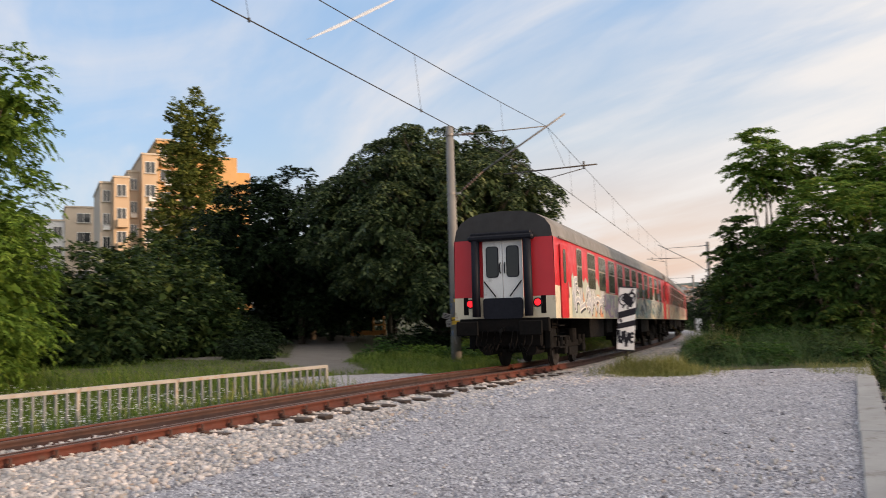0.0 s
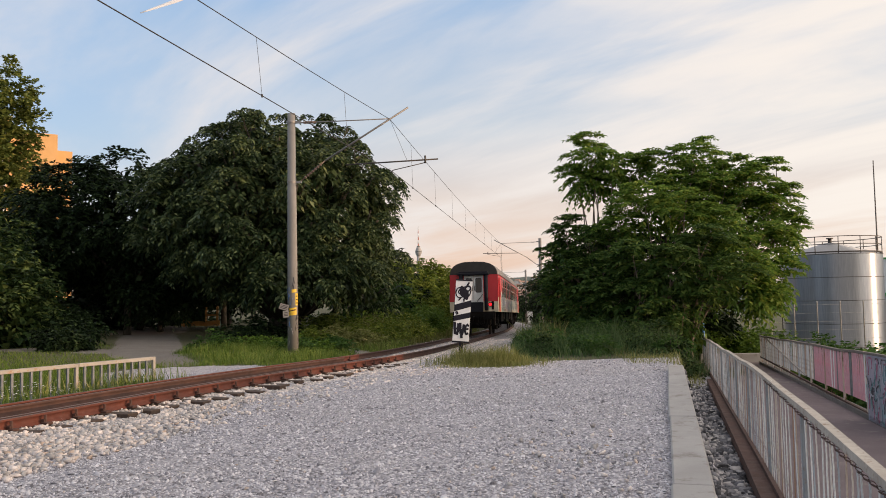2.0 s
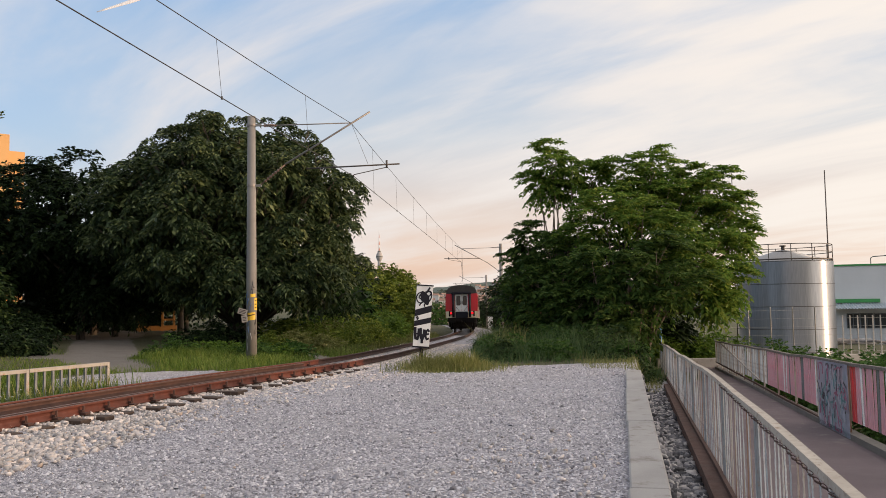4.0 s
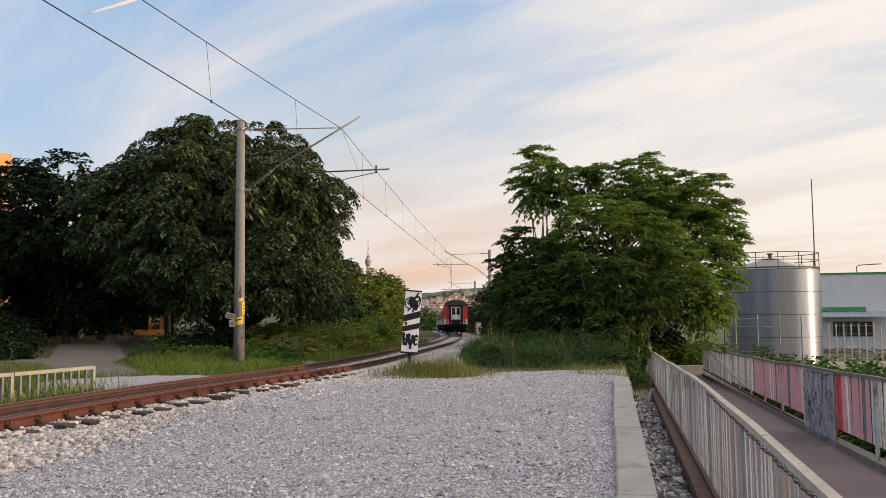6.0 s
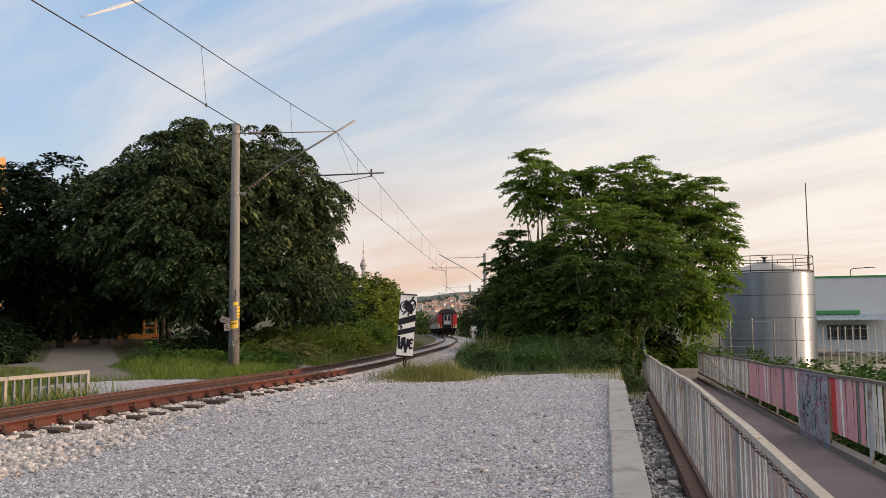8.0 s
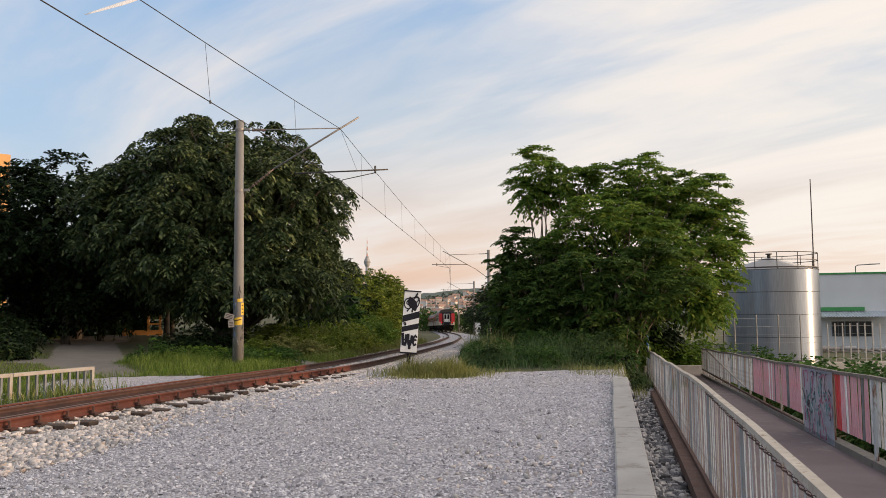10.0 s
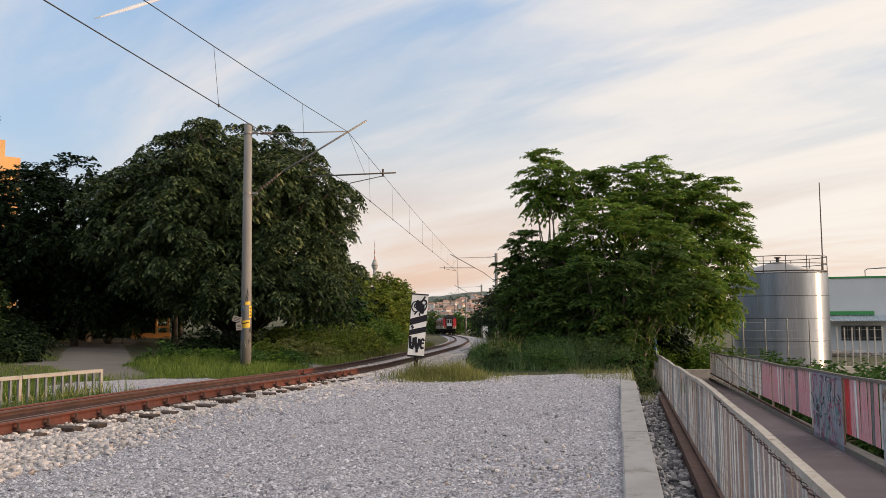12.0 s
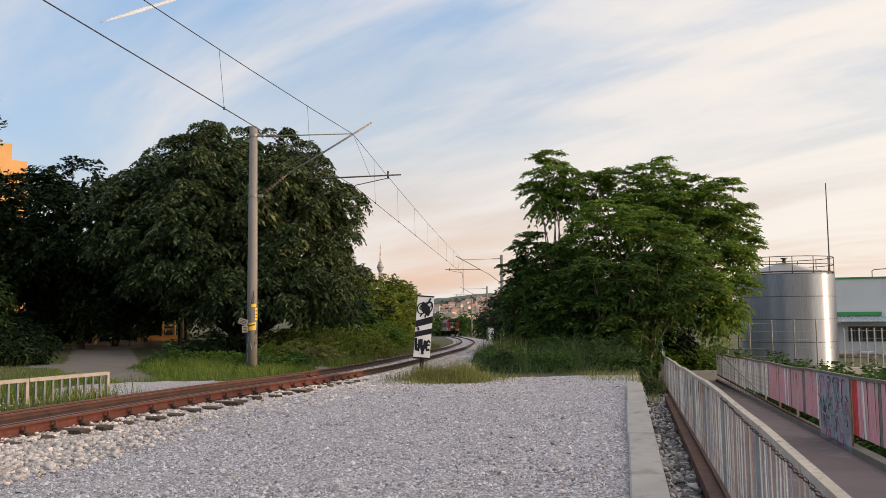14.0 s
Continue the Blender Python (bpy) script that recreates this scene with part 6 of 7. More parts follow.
wp = np.stack([wx, wy, hill_z(wx, wy) + rw.uniform(0, 5, n)], 1)
wd = rw.normal(0, 1, (n, 3))
wd /= np.linalg.norm(wd, axis=1)[:, None]
v, f = fronds(rw, wp, wd, 5.0, 8, 4.0, 3.0, 0.2)
tagged(mesh_part("far_woods", raw_mesh("far_woods", v, f), hill_m), "clumps of trees between the far hillside houses", "trees", kind="stuff")
tower = thing("television_tower", (-146.0, 1493.0, 33.0), 0, "slender far television tower with a round deck and red mast", "tower")
bm = bmesh.new()
tube(bm, [(0, 0, -60), (0, 0, 30), (0, 0, 50)], [5, 3.4, 3.2], 12)
part("shaft", bm, M["concrete"], tower)
bm = bmesh.new()
tube(bm, [(0, 0, 46), (0, 0, 50), (0, 0, 53), (0, 0, 57), (0, 0, 61), (0, 0, 66)], [3.0, 4.8, 6.2, 6.2, 4.6, 2.2], 18)
deck = part("deck", bm, M["concrete"], tower)
for rad_, dep_, zz in ((6.26, 1.6, 55), (3.2, 1.4, 64.5)):
    bm = bmesh.new()
    disc(bm, rad_, dep_, pose(0, 0, zz), 18)
    part("window_band", bm, M["coach_glass"], deck, "dark band of windows round the deck")
ant = worn("antenna_red", (0.50, 0.20, 0.16), (0.46, 0.24, 0.20), 0.6, 0, 0.05, 2, 0)
for q in range(6):
    bm = bmesh.new()
    tube(bm, [(0, 0, 64 + 6.4 * q), (0, 0, 70.4 + 6.4 * q)], [1.5 - 0.19 * q, 1.3 - 0.19 * q], 8)
    part("antenna", bm, ant if q % 2 == 0 else M["hall_wall"], tower)

# ---- trees ----
BIG = [(-0.1, 0, 6.3, 5.2, 4.4, 4.9), (-4.0, 0, 6.6, 2.8, 3.2, 3.3), (-2.0, 0, 8.2, 2.6, 2.8, 2.6), (2.5, -0.2, 7.6, 2.5, 2.8, 2.6), (3.3, -0.3, 4.9, 2.3, 3.0, 3.7), (1.6, -1.2, 3.6, 3.8, 3.0, 2.9), (-3.2, 1.0, 4.6, 2.6, 2.6, 2.4)]
bp, bd = spread(np.random.default_rng(21), BIG, 1.12, -0.45)
bs3 = np.random.default_rng(23).uniform(0.75, 1.25, (len(bp), 1))
heads = np.concatenate([bp, bs3 * 0.95, bs3 * 0.95, bs3 * 0.72, bd], 1)
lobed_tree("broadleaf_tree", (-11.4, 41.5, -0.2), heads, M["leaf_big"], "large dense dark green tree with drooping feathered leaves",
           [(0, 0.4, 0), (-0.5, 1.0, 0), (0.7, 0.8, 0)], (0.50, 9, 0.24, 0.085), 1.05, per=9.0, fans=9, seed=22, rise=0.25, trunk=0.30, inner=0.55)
tree("broadleaf_tree", (-20.8, 44.0, -0.2), [(0, 0, 7.0, 3.6, 3, 3.4), (-3.4, 0.5, 7.0, 3.2, 3, 3.2), (2.4, 0, 4.4, 2.6, 2.6, 3.4)], 3000, M["leaf_shade"],
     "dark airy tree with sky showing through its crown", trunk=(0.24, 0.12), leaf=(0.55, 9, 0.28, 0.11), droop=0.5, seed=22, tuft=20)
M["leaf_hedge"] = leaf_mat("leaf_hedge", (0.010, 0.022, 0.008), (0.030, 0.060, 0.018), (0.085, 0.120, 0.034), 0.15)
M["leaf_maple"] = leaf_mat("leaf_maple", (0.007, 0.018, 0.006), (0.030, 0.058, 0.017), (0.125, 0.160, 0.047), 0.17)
HEDGE = [(-26.5, 26.0, 5.2, 3.0), (-22.8, 28.4, 4.8, 2.6), (-24.5, 36.0, 6.0, 3.2), (-30.5, 31.0, 6.0, 3.6), (-29, 41, 6.8, 3.8), (-36, 36, 6.6, 4), (-21.8, 33.0, 4.4, 2.3),
         (-22, 74, 9.5, 5.0), (-31, 72, 9.5, 5.0), (-31, 60, 9.0, 4.6), (-24, 66, 9.0, 4.6), (-16.5, 62, 9.0, 4.6), (-10.5, 58, 8.0, 4.0), (-38, 52, 8.5, 4.6)]
# front trees take the lit leaf colour, the deeper ones the shaded one
for i, (x, y, h, rad) in enumerate(HEDGE):
    tree("hedge_tree", (x, y, -0.3), [(0, 0, h * 0.52, rad, rad * 0.9, h * 0.5), (rad * 0.5, -0.5, h * 0.32, rad * 0.8, rad * 0.8, h * 0.36)], 1600 if i < 7 else 440, M["leaf_shade"] if i > 6 else M["leaf_maple"],
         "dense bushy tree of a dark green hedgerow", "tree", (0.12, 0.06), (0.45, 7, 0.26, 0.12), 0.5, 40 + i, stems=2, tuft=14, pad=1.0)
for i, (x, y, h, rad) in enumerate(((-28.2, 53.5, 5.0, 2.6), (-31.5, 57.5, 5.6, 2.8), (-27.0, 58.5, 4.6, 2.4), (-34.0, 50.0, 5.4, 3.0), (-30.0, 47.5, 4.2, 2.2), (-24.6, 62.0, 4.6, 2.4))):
    tree("hedge_tree", (x, y, float(ground_z(x, y)) - 0.2), [(0, 0, h * 0.5, rad, rad, h * 0.52), (0, -0.6, h * 0.25, rad, rad, h * 0.3)], 520, M["leaf_shade"], "dense dark bushy tree closing the shaded path", "tree", (0.12, 0.06), (0.45, 7, 0.28, 0.15), 0.5, 430 + i, stems=2)
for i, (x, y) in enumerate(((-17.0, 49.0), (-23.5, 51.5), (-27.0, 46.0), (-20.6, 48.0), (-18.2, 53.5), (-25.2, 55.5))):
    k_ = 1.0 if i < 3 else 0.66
    tree("broadleaf_tree", (x, y, -0.2), [(0, 0, 6.0 * k_, 3.8, 3.6, 2.4 * k_), (1.0, -1.0, 4.8 * k_, 3.0, 3.0, 2.0 * k_)], 1250, M["leaf_shade"], "dark leafy tree arching over the path", "tree", (0.22, 0.1), (0.55, 9, 0.30, 0.13), 0.6, 55 + i)
tree("poplar_tree", (-32.8, 51.0, -0.5), [(0.3, 0, 14.2, 1.9, 2.0, 4.8), (0.2, 0, 8.6, 2.8, 2.4, 4.6), (1.6, 0, 6.4, 2.4, 2, 3.4)], 3200, M["leaf_olive"],
     "tall slender poplar with olive leaves", "tree", (0.26, 0.10), (0.42, 8, 0.24, 0.15), 0.15, 61, rise=0.9)
tree("broadleaf_tree", (-19.8, 18.2, -0.5), [(0, 0, 5.2, 2.5, 2.4, 3.6), (1.1, 0, 3.0, 1.9, 2, 2.6), (-0.4, 0, 8.2, 1.5, 1.6, 2.0), (2.34, 0, 8.29, 0.75, 0.9, 1.3)], 4000, M["leaf_light"],
     "fresh light green tree with feathered leaves", "tree", (0.14, 0.08), (0.46, 12, 0.20, 0.07), 0.6, 62)
for i, (x, y, h, rad) in enumerate(((-7.6, 76, 6.6, 3.2), (-7.1, 84, 6.4, 3.0), (-10.5, 70, 6.6, 3.2), (-7.5, 100, 5.6, 2.6), (-8.9, 116, 6, 3), (-9.8, 62, 4.8, 2.6))):
    z = float(ground_z(x, y))
    tree("broadleaf_tree", (x, y, z - 0.2), [(0, 0, h * 0.55, rad, rad, h * 0.47), (0.5, -0.6, h * 0.3, rad * 0.9, rad, h * 0.32)], 1400, M["leaf_lime"] if i < 4 else M["leaf_mid"],
         "rounded yellow-green tree beside the railway", "tree", (0.14, 0.07), (0.5, 8, 0.30, 0.16), 0.4, 80 + i)
for i, (x, y, h, rad) in enumerate(((-7.4, 43.5, 1.5, 1.5), (-6.4, 48, 1.7, 1.6), (-5.3, 55, 1.6, 1.6), (-8.8, 40.6, 1.3, 1.3), (-6.0, 64, 2.2, 1.8))):
    z = float(ground_z(x, y))
    tree("bush", (x, y, z - 0.1), [(0, 0, h * 0.5, rad, rad, h * 0.52)], 700, M["leaf_lime"] if i % 2 else M["leaf_light"], "wild olive-green bush on the grassy bank", "bush", (0.05, 0.03), (0.34, 8, 0.16, 0.08), 0.3, 90 + i, stems=3)
for i, (x, y, h) in enumerate(((-7.3, 36.0, 1.0), (-6.3, 38.2, 1.2), (-5.4, 40.0, 1.1), (-7.0, 40.6, 1.4), (-4.9, 43.5, 1.2), (-8.2, 35.0, 0.8), (-5.9, 35.0, 0.7))):
    tree("bush", (x, y, float(ground_z(x, y)) - 0.08), [(0, 0, h * 0.5, h * 0.95, h * 0.8, h * 0.5)], 420, M["leaf_lime"] if i % 3 else M["grass_dry"], "low wild bush with olive and brownish flower tops", "bush", (0.03, 0.02), (0.24, 9, 0.11, 0.05), 0.4, 500 + i, stems=4)
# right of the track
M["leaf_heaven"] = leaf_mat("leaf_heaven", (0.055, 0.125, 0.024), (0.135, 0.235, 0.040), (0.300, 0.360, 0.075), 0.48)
# darker copy of leaf_heaven: shade on the lower trees put into colour
M["leaf_heaven_shade"] = leaf_mat("leaf_heaven_shade", (0.022, 0.052, 0.014), (0.058, 0.112, 0.024), (0.150, 0.205, 0.050), 0.30)
M["stem_pale"] = worn("stem_pale", (0.22, 0.165, 0.125), (0.15, 0.115, 0.09), 0.85, 0, 6, 30, 0.4, stretch=(1, 1, 0.2))


def heaven(label, spots, bases, seed, mat, leaf=(0.58, 18, 0.17, 0.055), per=8.0):
    """spots: x, y, z of each head of foliage, its half width and half height."""
    z = float(ground_z(bases[0][0], bases[0][1]))
    cx, cy = bases[0]
    mid = np.mean([p[0] for p in spots])
    rows = []
    for x, y, zz, a, b in spots:
        o = Vector(((x - mid) * 0.4, -0.5, 0.35)).normalized()
        a, b = a * 0.80, b * 0.80
        rows.append((x - cx, y - cy, zz - z, a, a * 0.9, b, *o))
        rows.append((x - cx + 0.2, y - cy + 1.1 * a, zz - z - 0.1, a * 0.92, a * 0.9, b * 0.95, o.x, 0.5, o.z))
    return lobed_tree("tree_of_heaven", (cx, cy, z), rows, M[mat], label, [(bx - cx, by - cy, 0) for bx, by in bases], leaf, 0.60, per, 9, seed, 0.85, 0.075, 0.5, bark="stem_pale")


heaven("slender tall tree with tufts of feathered leaves", [
    (3.86, 33, 7.63, 0.93, 0.79), (3.34, 33.3, 6.73, 0.66, 0.56), (4.82, 33.2, 7.18, 0.79, 0.65), (5.76, 33.6, 7.04, 0.76, 0.57), (4.12, 33.4, 6.41,
    0.52, 0.42),], [(4.4, 33.2), (4.1, 33.6)], 101, "leaf_heaven", per=15.0)
heaven("wide bushy tree with long feathered green leaves and thin stems", [
    (6.89, 33, 6.84, 1.16, 0.88), (8.19, 33, 7.11, 1.3, 1.02), (9.48, 33, 6.46, 1.25, 0.97), (10.43, 32.6, 6.32, 1.05, 0.92), (11.15, 32.4, 5.27,
    0.96, 0.87), (9.96, 32, 4.87, 1.26, 1.04), (8.49, 32.5, 5.77, 1.37, 0.91), (11.18, 31.5, 4.1, 0.58, 0.75), (7.11, 32.5, 5.79, 1.26, 0.82), (5.58,
    30.5, 5.11, 1.33, 0.86), (6.97, 30.2, 4.85, 1.49, 0.93), (8.18, 30, 4.18, 1.31, 0.97), (4.82, 31, 4.3, 1.13, 0.92), (10.02, 30.4, 3.38, 1.11,
    1.11), (10.3, 30.2, 2.41, 0.81, 0.85), (9.19, 29.8, 2.14, 1.01, 0.84), (8.8, 29.6, 2.93, 1.17, 1.04), (9.81, 30.2, 1.63, 0.64, 0.47),], [(6.5, 31.0), (6.9, 30.6), (6.2, 31.4)], 102, "leaf_heaven", per=14.0)
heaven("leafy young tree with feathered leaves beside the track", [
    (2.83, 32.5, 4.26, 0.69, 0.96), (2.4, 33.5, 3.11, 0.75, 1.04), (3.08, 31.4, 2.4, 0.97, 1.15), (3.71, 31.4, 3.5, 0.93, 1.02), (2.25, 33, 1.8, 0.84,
    1.02), (3.3, 31, 1.31, 1.0, 0.96), (3.91, 30, 2.36, 0.93, 1.05),], [(3.2, 32.6), (3.7, 31.4)], 103, "leaf_heaven_shade", per=15.0)
heaven("low bushy tree with feathered leaves in a shaded green and pale stems", [
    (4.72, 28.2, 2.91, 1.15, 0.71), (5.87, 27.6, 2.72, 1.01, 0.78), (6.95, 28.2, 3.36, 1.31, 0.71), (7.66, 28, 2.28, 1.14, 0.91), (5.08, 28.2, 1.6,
    1.15, 0.83), (4.02, 28.8, 1.53, 1.01, 0.97), (6.43, 28.1, 1.27, 0.99, 0.79), (5.41, 28, 0.62, 0.91, 0.63)], [(6.3, 28.4), (6.7, 28.7), (5.6, 28.5), (4.9, 28.7)], 104, "leaf_heaven_shade", per=15.0)
# backing trees, added so that gaps between the leaves come out dark
for i, (x, y, h, rad) in enumerate(((5.6, 35.4, 5.2, 1.7), (8.0, 36.4, 5.6, 1.9), (4.2, 34.8, 3.6, 1.3))):
    tree("broadleaf_tree", (x, y, float(ground_z(x, y)) - 0.3), [(0, 0, h * 0.55, rad, rad * 0.8, h * 0.45), (0.2, -0.2, h * 0.28, rad, rad * 0.8, h * 0.3)], 900, M["leaf_shade"],
         "near-black thicket tree added to darken gaps in the feathered trees", "tree", (0.08, 0.05), (0.5, 10, 0.26, 0.12), 0.5, 480 + i, stems=2)
# shade in this row is mostly put into the leaf colour
for i, (x, y, h, rad, mt) in enumerate(((4.6, 38.5, 4.6, 1.2, "leaf_shade"), (5.6, 44, 5.6, 1.9, "leaf_shade"), (6.6, 55, 7.0, 2.4, "leaf_shade"), (7.6, 68, 7.6, 2.8, "leaf_mid"), (6.6, 84, 6.6, 2.3, "leaf_shade"),
                                        (6.4, 101, 7.0, 2.6, "leaf_shade"), (5.9, 118, 6.6, 2.6, "leaf_shade"), (5.4, 142, 7, 3, "leaf_shade"), (4.6, 51, 5.2, 1.5, "leaf_shade"), (5.0, 60, 6.0, 1.6, "leaf_shade"))):
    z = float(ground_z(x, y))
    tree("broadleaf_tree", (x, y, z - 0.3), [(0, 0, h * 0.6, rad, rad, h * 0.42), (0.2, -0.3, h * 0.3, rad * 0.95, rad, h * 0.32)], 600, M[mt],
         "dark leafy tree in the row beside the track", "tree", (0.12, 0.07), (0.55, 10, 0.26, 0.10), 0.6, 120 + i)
for i, (x, y) in enumerate(((-14.5, 215), (-5, 232), (6, 224), (1, 205), (9, 190), (-22, 235), (14, 240), (-9, 190), (-14, 160), (-16, 130), (8.5, 165))):
    z = float(ground_z(x, y))
    tree("far_tree", (x, y, z - 0.3), [(0, 0, 3.4, 3.6, 3.4, 3.0)], 320, M["leaf_mid"], "far rounded green tree beside the railway", "tree", (0.15, 0.08), (0.8, 6, 0.5, 0.28), 0.3, 150 + i)
for i, (x, y, top, rad) in enumerate(((8.3, 35.6, 0.05, 1.3), (10.2, 36.2, 0.1, 1.5), (12.0, 37.0, 0.0, 1.4), (9.4, 38.6, 0.35, 1.8))):
    z = float(ground_z(x, y))
    tree("bush", (x, y, z - 0.1), [(0, 0, (top - z) * 0.5, rad, rad, (top - z) * 0.52)], 900, M["leaf_light"], "fresh yellow-green bush at the end of the walkway", "bush", (0.04, 0.02), (0.30, 9, 0.15, 0.07), 0.3, 460 + i, stems=3)
# low hedge behind the walkway's far railing
for i in range(9):
    y = 8.5 + i * 2.7
    x = rail_x(y) + WALK_W + 1.75
    z = float(ground_z(x, y))
    hgt = float(walk_z(y)) + 0.82 - z
    tree("bush", (x, y, z), [(0, 0, hgt * 0.55, 1.0, 1.5, hgt * 0.47)], 330, M["leaf_mid"], "low green bush behind the walkway railing", "bush", (0.04, 0.02), (0.28, 8, 0.14, 0.07), 0.3, 170 + i, stems=3)

# relay cabinet beside the line and a street lamp beyond the trees
cab = thing("relay_cabinet", (float(track_x(112)) + 3.4, 112.0, float(ground_z(float(track_x(112)) + 3.4, 112.0))), 6, "pale metal relay cabinet beside the track", "cabinet")
for nm, dims, mt in (("body", (-0.32, 0.32, -0.22, 0.22, 0.25, 1.75), "white_paint"), ("plinth", (-0.36, 0.36, -0.26, 0.26, -0.3, 0.25), "concrete"), ("roof", (-0.38, 0.38, -0.28, 0.28, 1.75, 1.82), "bar_grey")):
    bm = bmesh.new()
    box(bm, *dims, None, 0.012)
    part(nm, bm, M[mt], cab)
lamp = thing("street_lamp", (-30.2, 58.0, -0.4), 0, "slim grey street lamp with a curved arm among the trees", "street lamp")
bm = bmesh.new()
tube(bm, [(0, 0, 0), (0, 0, 6.6), (0.12, 0, 7.3), (0.55, 0, 7.75), (1.2, 0, 7.95)], [0.09, 0.06, 0.05, 0.045, 0.04], 8)
part("pole", bm, M["bar_grey"], lamp)
bm = bmesh.new()
box(bm, 1.1, 1.85, -0.14, 0.14, 7.9, 8.04, None, 0.04)
part("lamp_head", bm, M["hall_wall"], lamp)

# timber gate at the end of the shaded path
gate = thing("timber_gate", (-20.4, 57.0, float(ground_z(-20.4, 57.0))), 8, "old timber gate under the trees, sunlit orange put into its wood", "gate")
# sun on the gate is put into this orange wood colour
M["sunlit_wood"] = worn("sunlit_wood", (0.56, 0.27, 0.08), (0.46, 0.21, 0.06), 0.8, 0, 3, 20, 0.2)
for x in (-2.2, -0.65, 0.15):
    bm = bmesh.new()
    box(bm, x - 0.07, x + 0.07, -0.07, 0.07, -0.2, 2.5, None, 0.01)
    part("post", bm, M["sunlit_wood"], gate)
for z0, z1, x0, x1 in ((0.05, 0.40, -2.4, 0.35), (0.75, 0.88, -0.65, 0.2)):
    bm = bmesh.new()
    box(bm, x0, x1, -0.10, -0.072, z0, z1, None, 0.006)
    part("board", bm, M["sunlit_wood"], gate)

# vapour trail high in the evening sky
bm = bmesh.new()
pts, rad = [], []
for i in range(15):
    u = i / 14
    az_, el_ = radians(-24.6 + 7.6 * u), radians(19.0 + 3.2 * u)
    pts.append((3600 * math.sin(az_) * math.cos(el_), 3600 * math.cos(az_) * math.cos(el_), 3600 * math.sin(el_)))
    rad.append((1.5 + 6 * math.sin(math.pi * min(1, u * 1.1)) ** 0.6) * (0.8 + 0.4 * random.random()))
tube(bm, pts, rad, 8)
tagged(part("vapour_trail", bm, Mat("vapour", (0.62, 0.64, 0.67), 1.0).m), "thin white vapour trail high in the sky", "cloud", kind="structure")

# ---- grass ----
def k_meadow(x, y):
    g, p = zones(x, y)
    return (1 - g) * (1 - p) * (track_x(y) - x > 1.9) * ~((x + 8.0) ** 2 + (y - 18.6) ** 2 < 0.2)


def k_verge(x, y):
    g, p = zones(x, y)
    return (1 - g) * (1 - p)


grass_patch("meadow_grass", "tall green meadow grass with white flowers", 38000, (-28, -6.5, 9.5, 20.5), k_meadow, 0.50, 0.014, M["grass"], 201, 0.6)
grass_patch("meadow_grass", "low trodden meadow grass beside the path", 24000, (-26, -8, 20.5, 34), k_meadow, 0.17, 0.013, M["grass"], 211, 0.8)
grass_patch("verge_grass", "green verge grass around the mast", 42000, (-12, -3.6, 22, 38), k_verge, 0.32, 0.012, M["grass_fresh"], 202, 0.8)
grass_patch("bank_grass", "olive grass on the bank beside the track", 48000, (-12, 0, 32, 72), lambda x, y: k_verge(x, y) * (track_x(y) - x > 1.9), 0.42, 0.016, M["grass_olive"], 203, 0.8)
grass_patch("tall_grass", "tall dark bluish grass beside the track", 60000, (0.3, 6.5, 22.5, 62), lambda x, y: k_verge(x, y) * smoothstep(x - track_x(y), 2.7, 4.0) * (0.15 + 0.85 * smoothstep(y, 23.0 + 0.1 * x, 26.5)), 0.80, 0.013, M["grass_dark"], 204, 0.7)
grass_patch("verge_weeds", "dry yellowish grass and weeds at the gravel edge", 7000, (-2.4, 5.0, 20, 25), lambda x, y: smoothstep(zones(x, y)[0], 0.02, 0.25) * smoothstep(zones(x, y)[0], 0.8, 0.5) * (x - track_x(y) > 2.9) * (0.5 + 0.8 * np.sin(x * 2.3 + y) * np.sin(x * 0.9 - 1.0)), 0.17, 0.014, M["grass_dry"], 205, 0.9)
grass_patch("mound_grass", "tuft of dry grass at the foot of the board", 11000, (-2.2, 1.6, 20.4, 23.8), lambda x, y: np.exp(-(((x + 0.35) / 1.0) ** 2 + ((y - 22.0) / 1.1) ** 2)) * 1.5, 0.46, 0.012, M["grass_dry"], 206, 0.8)
grass_patch("fence_grass", "dry grass at the foot of the low fence", 7000, (-12, -6.4, 11, 20), lambda x, y: k_meadow(x, y) * (np.abs((x + 8.06) * 0.905 - (y - 18.4) * 0.4264) < 0.9), 0.5, 0.02, M["grass_dry"], 207, 0.4)
wr = random.Random(77)
for i, (x, y, h) in enumerate(((-18.6, 33.5, 1.3), (-20.5, 36.0, 1.5), (-22.5, 39.5, 1.8), (-17.0, 30.5, 0.9), (-25.0, 43.0, 2.2), (-12.2, 37.0, 0.9), (-11.4, 39.0, 1.3))):
    tree("bush", (x, y, float(ground_z(x, y)) - 0.05), [(0, 0, h * 0.5, h * 1.1, h, h * 0.5)], 420, M["leaf_shade"], "low dark shrub beside the shaded path", "bush", (0.03, 0.02), (0.28, 7, 0.15, 0.07), 0.5, 380 + i, stems=3)
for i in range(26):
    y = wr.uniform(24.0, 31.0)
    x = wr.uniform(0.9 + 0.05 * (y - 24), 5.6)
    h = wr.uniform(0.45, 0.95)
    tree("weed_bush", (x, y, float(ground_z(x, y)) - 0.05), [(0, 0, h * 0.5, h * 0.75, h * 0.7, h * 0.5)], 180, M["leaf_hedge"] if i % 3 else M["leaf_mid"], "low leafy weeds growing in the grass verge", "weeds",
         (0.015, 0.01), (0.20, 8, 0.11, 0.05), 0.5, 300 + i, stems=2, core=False)
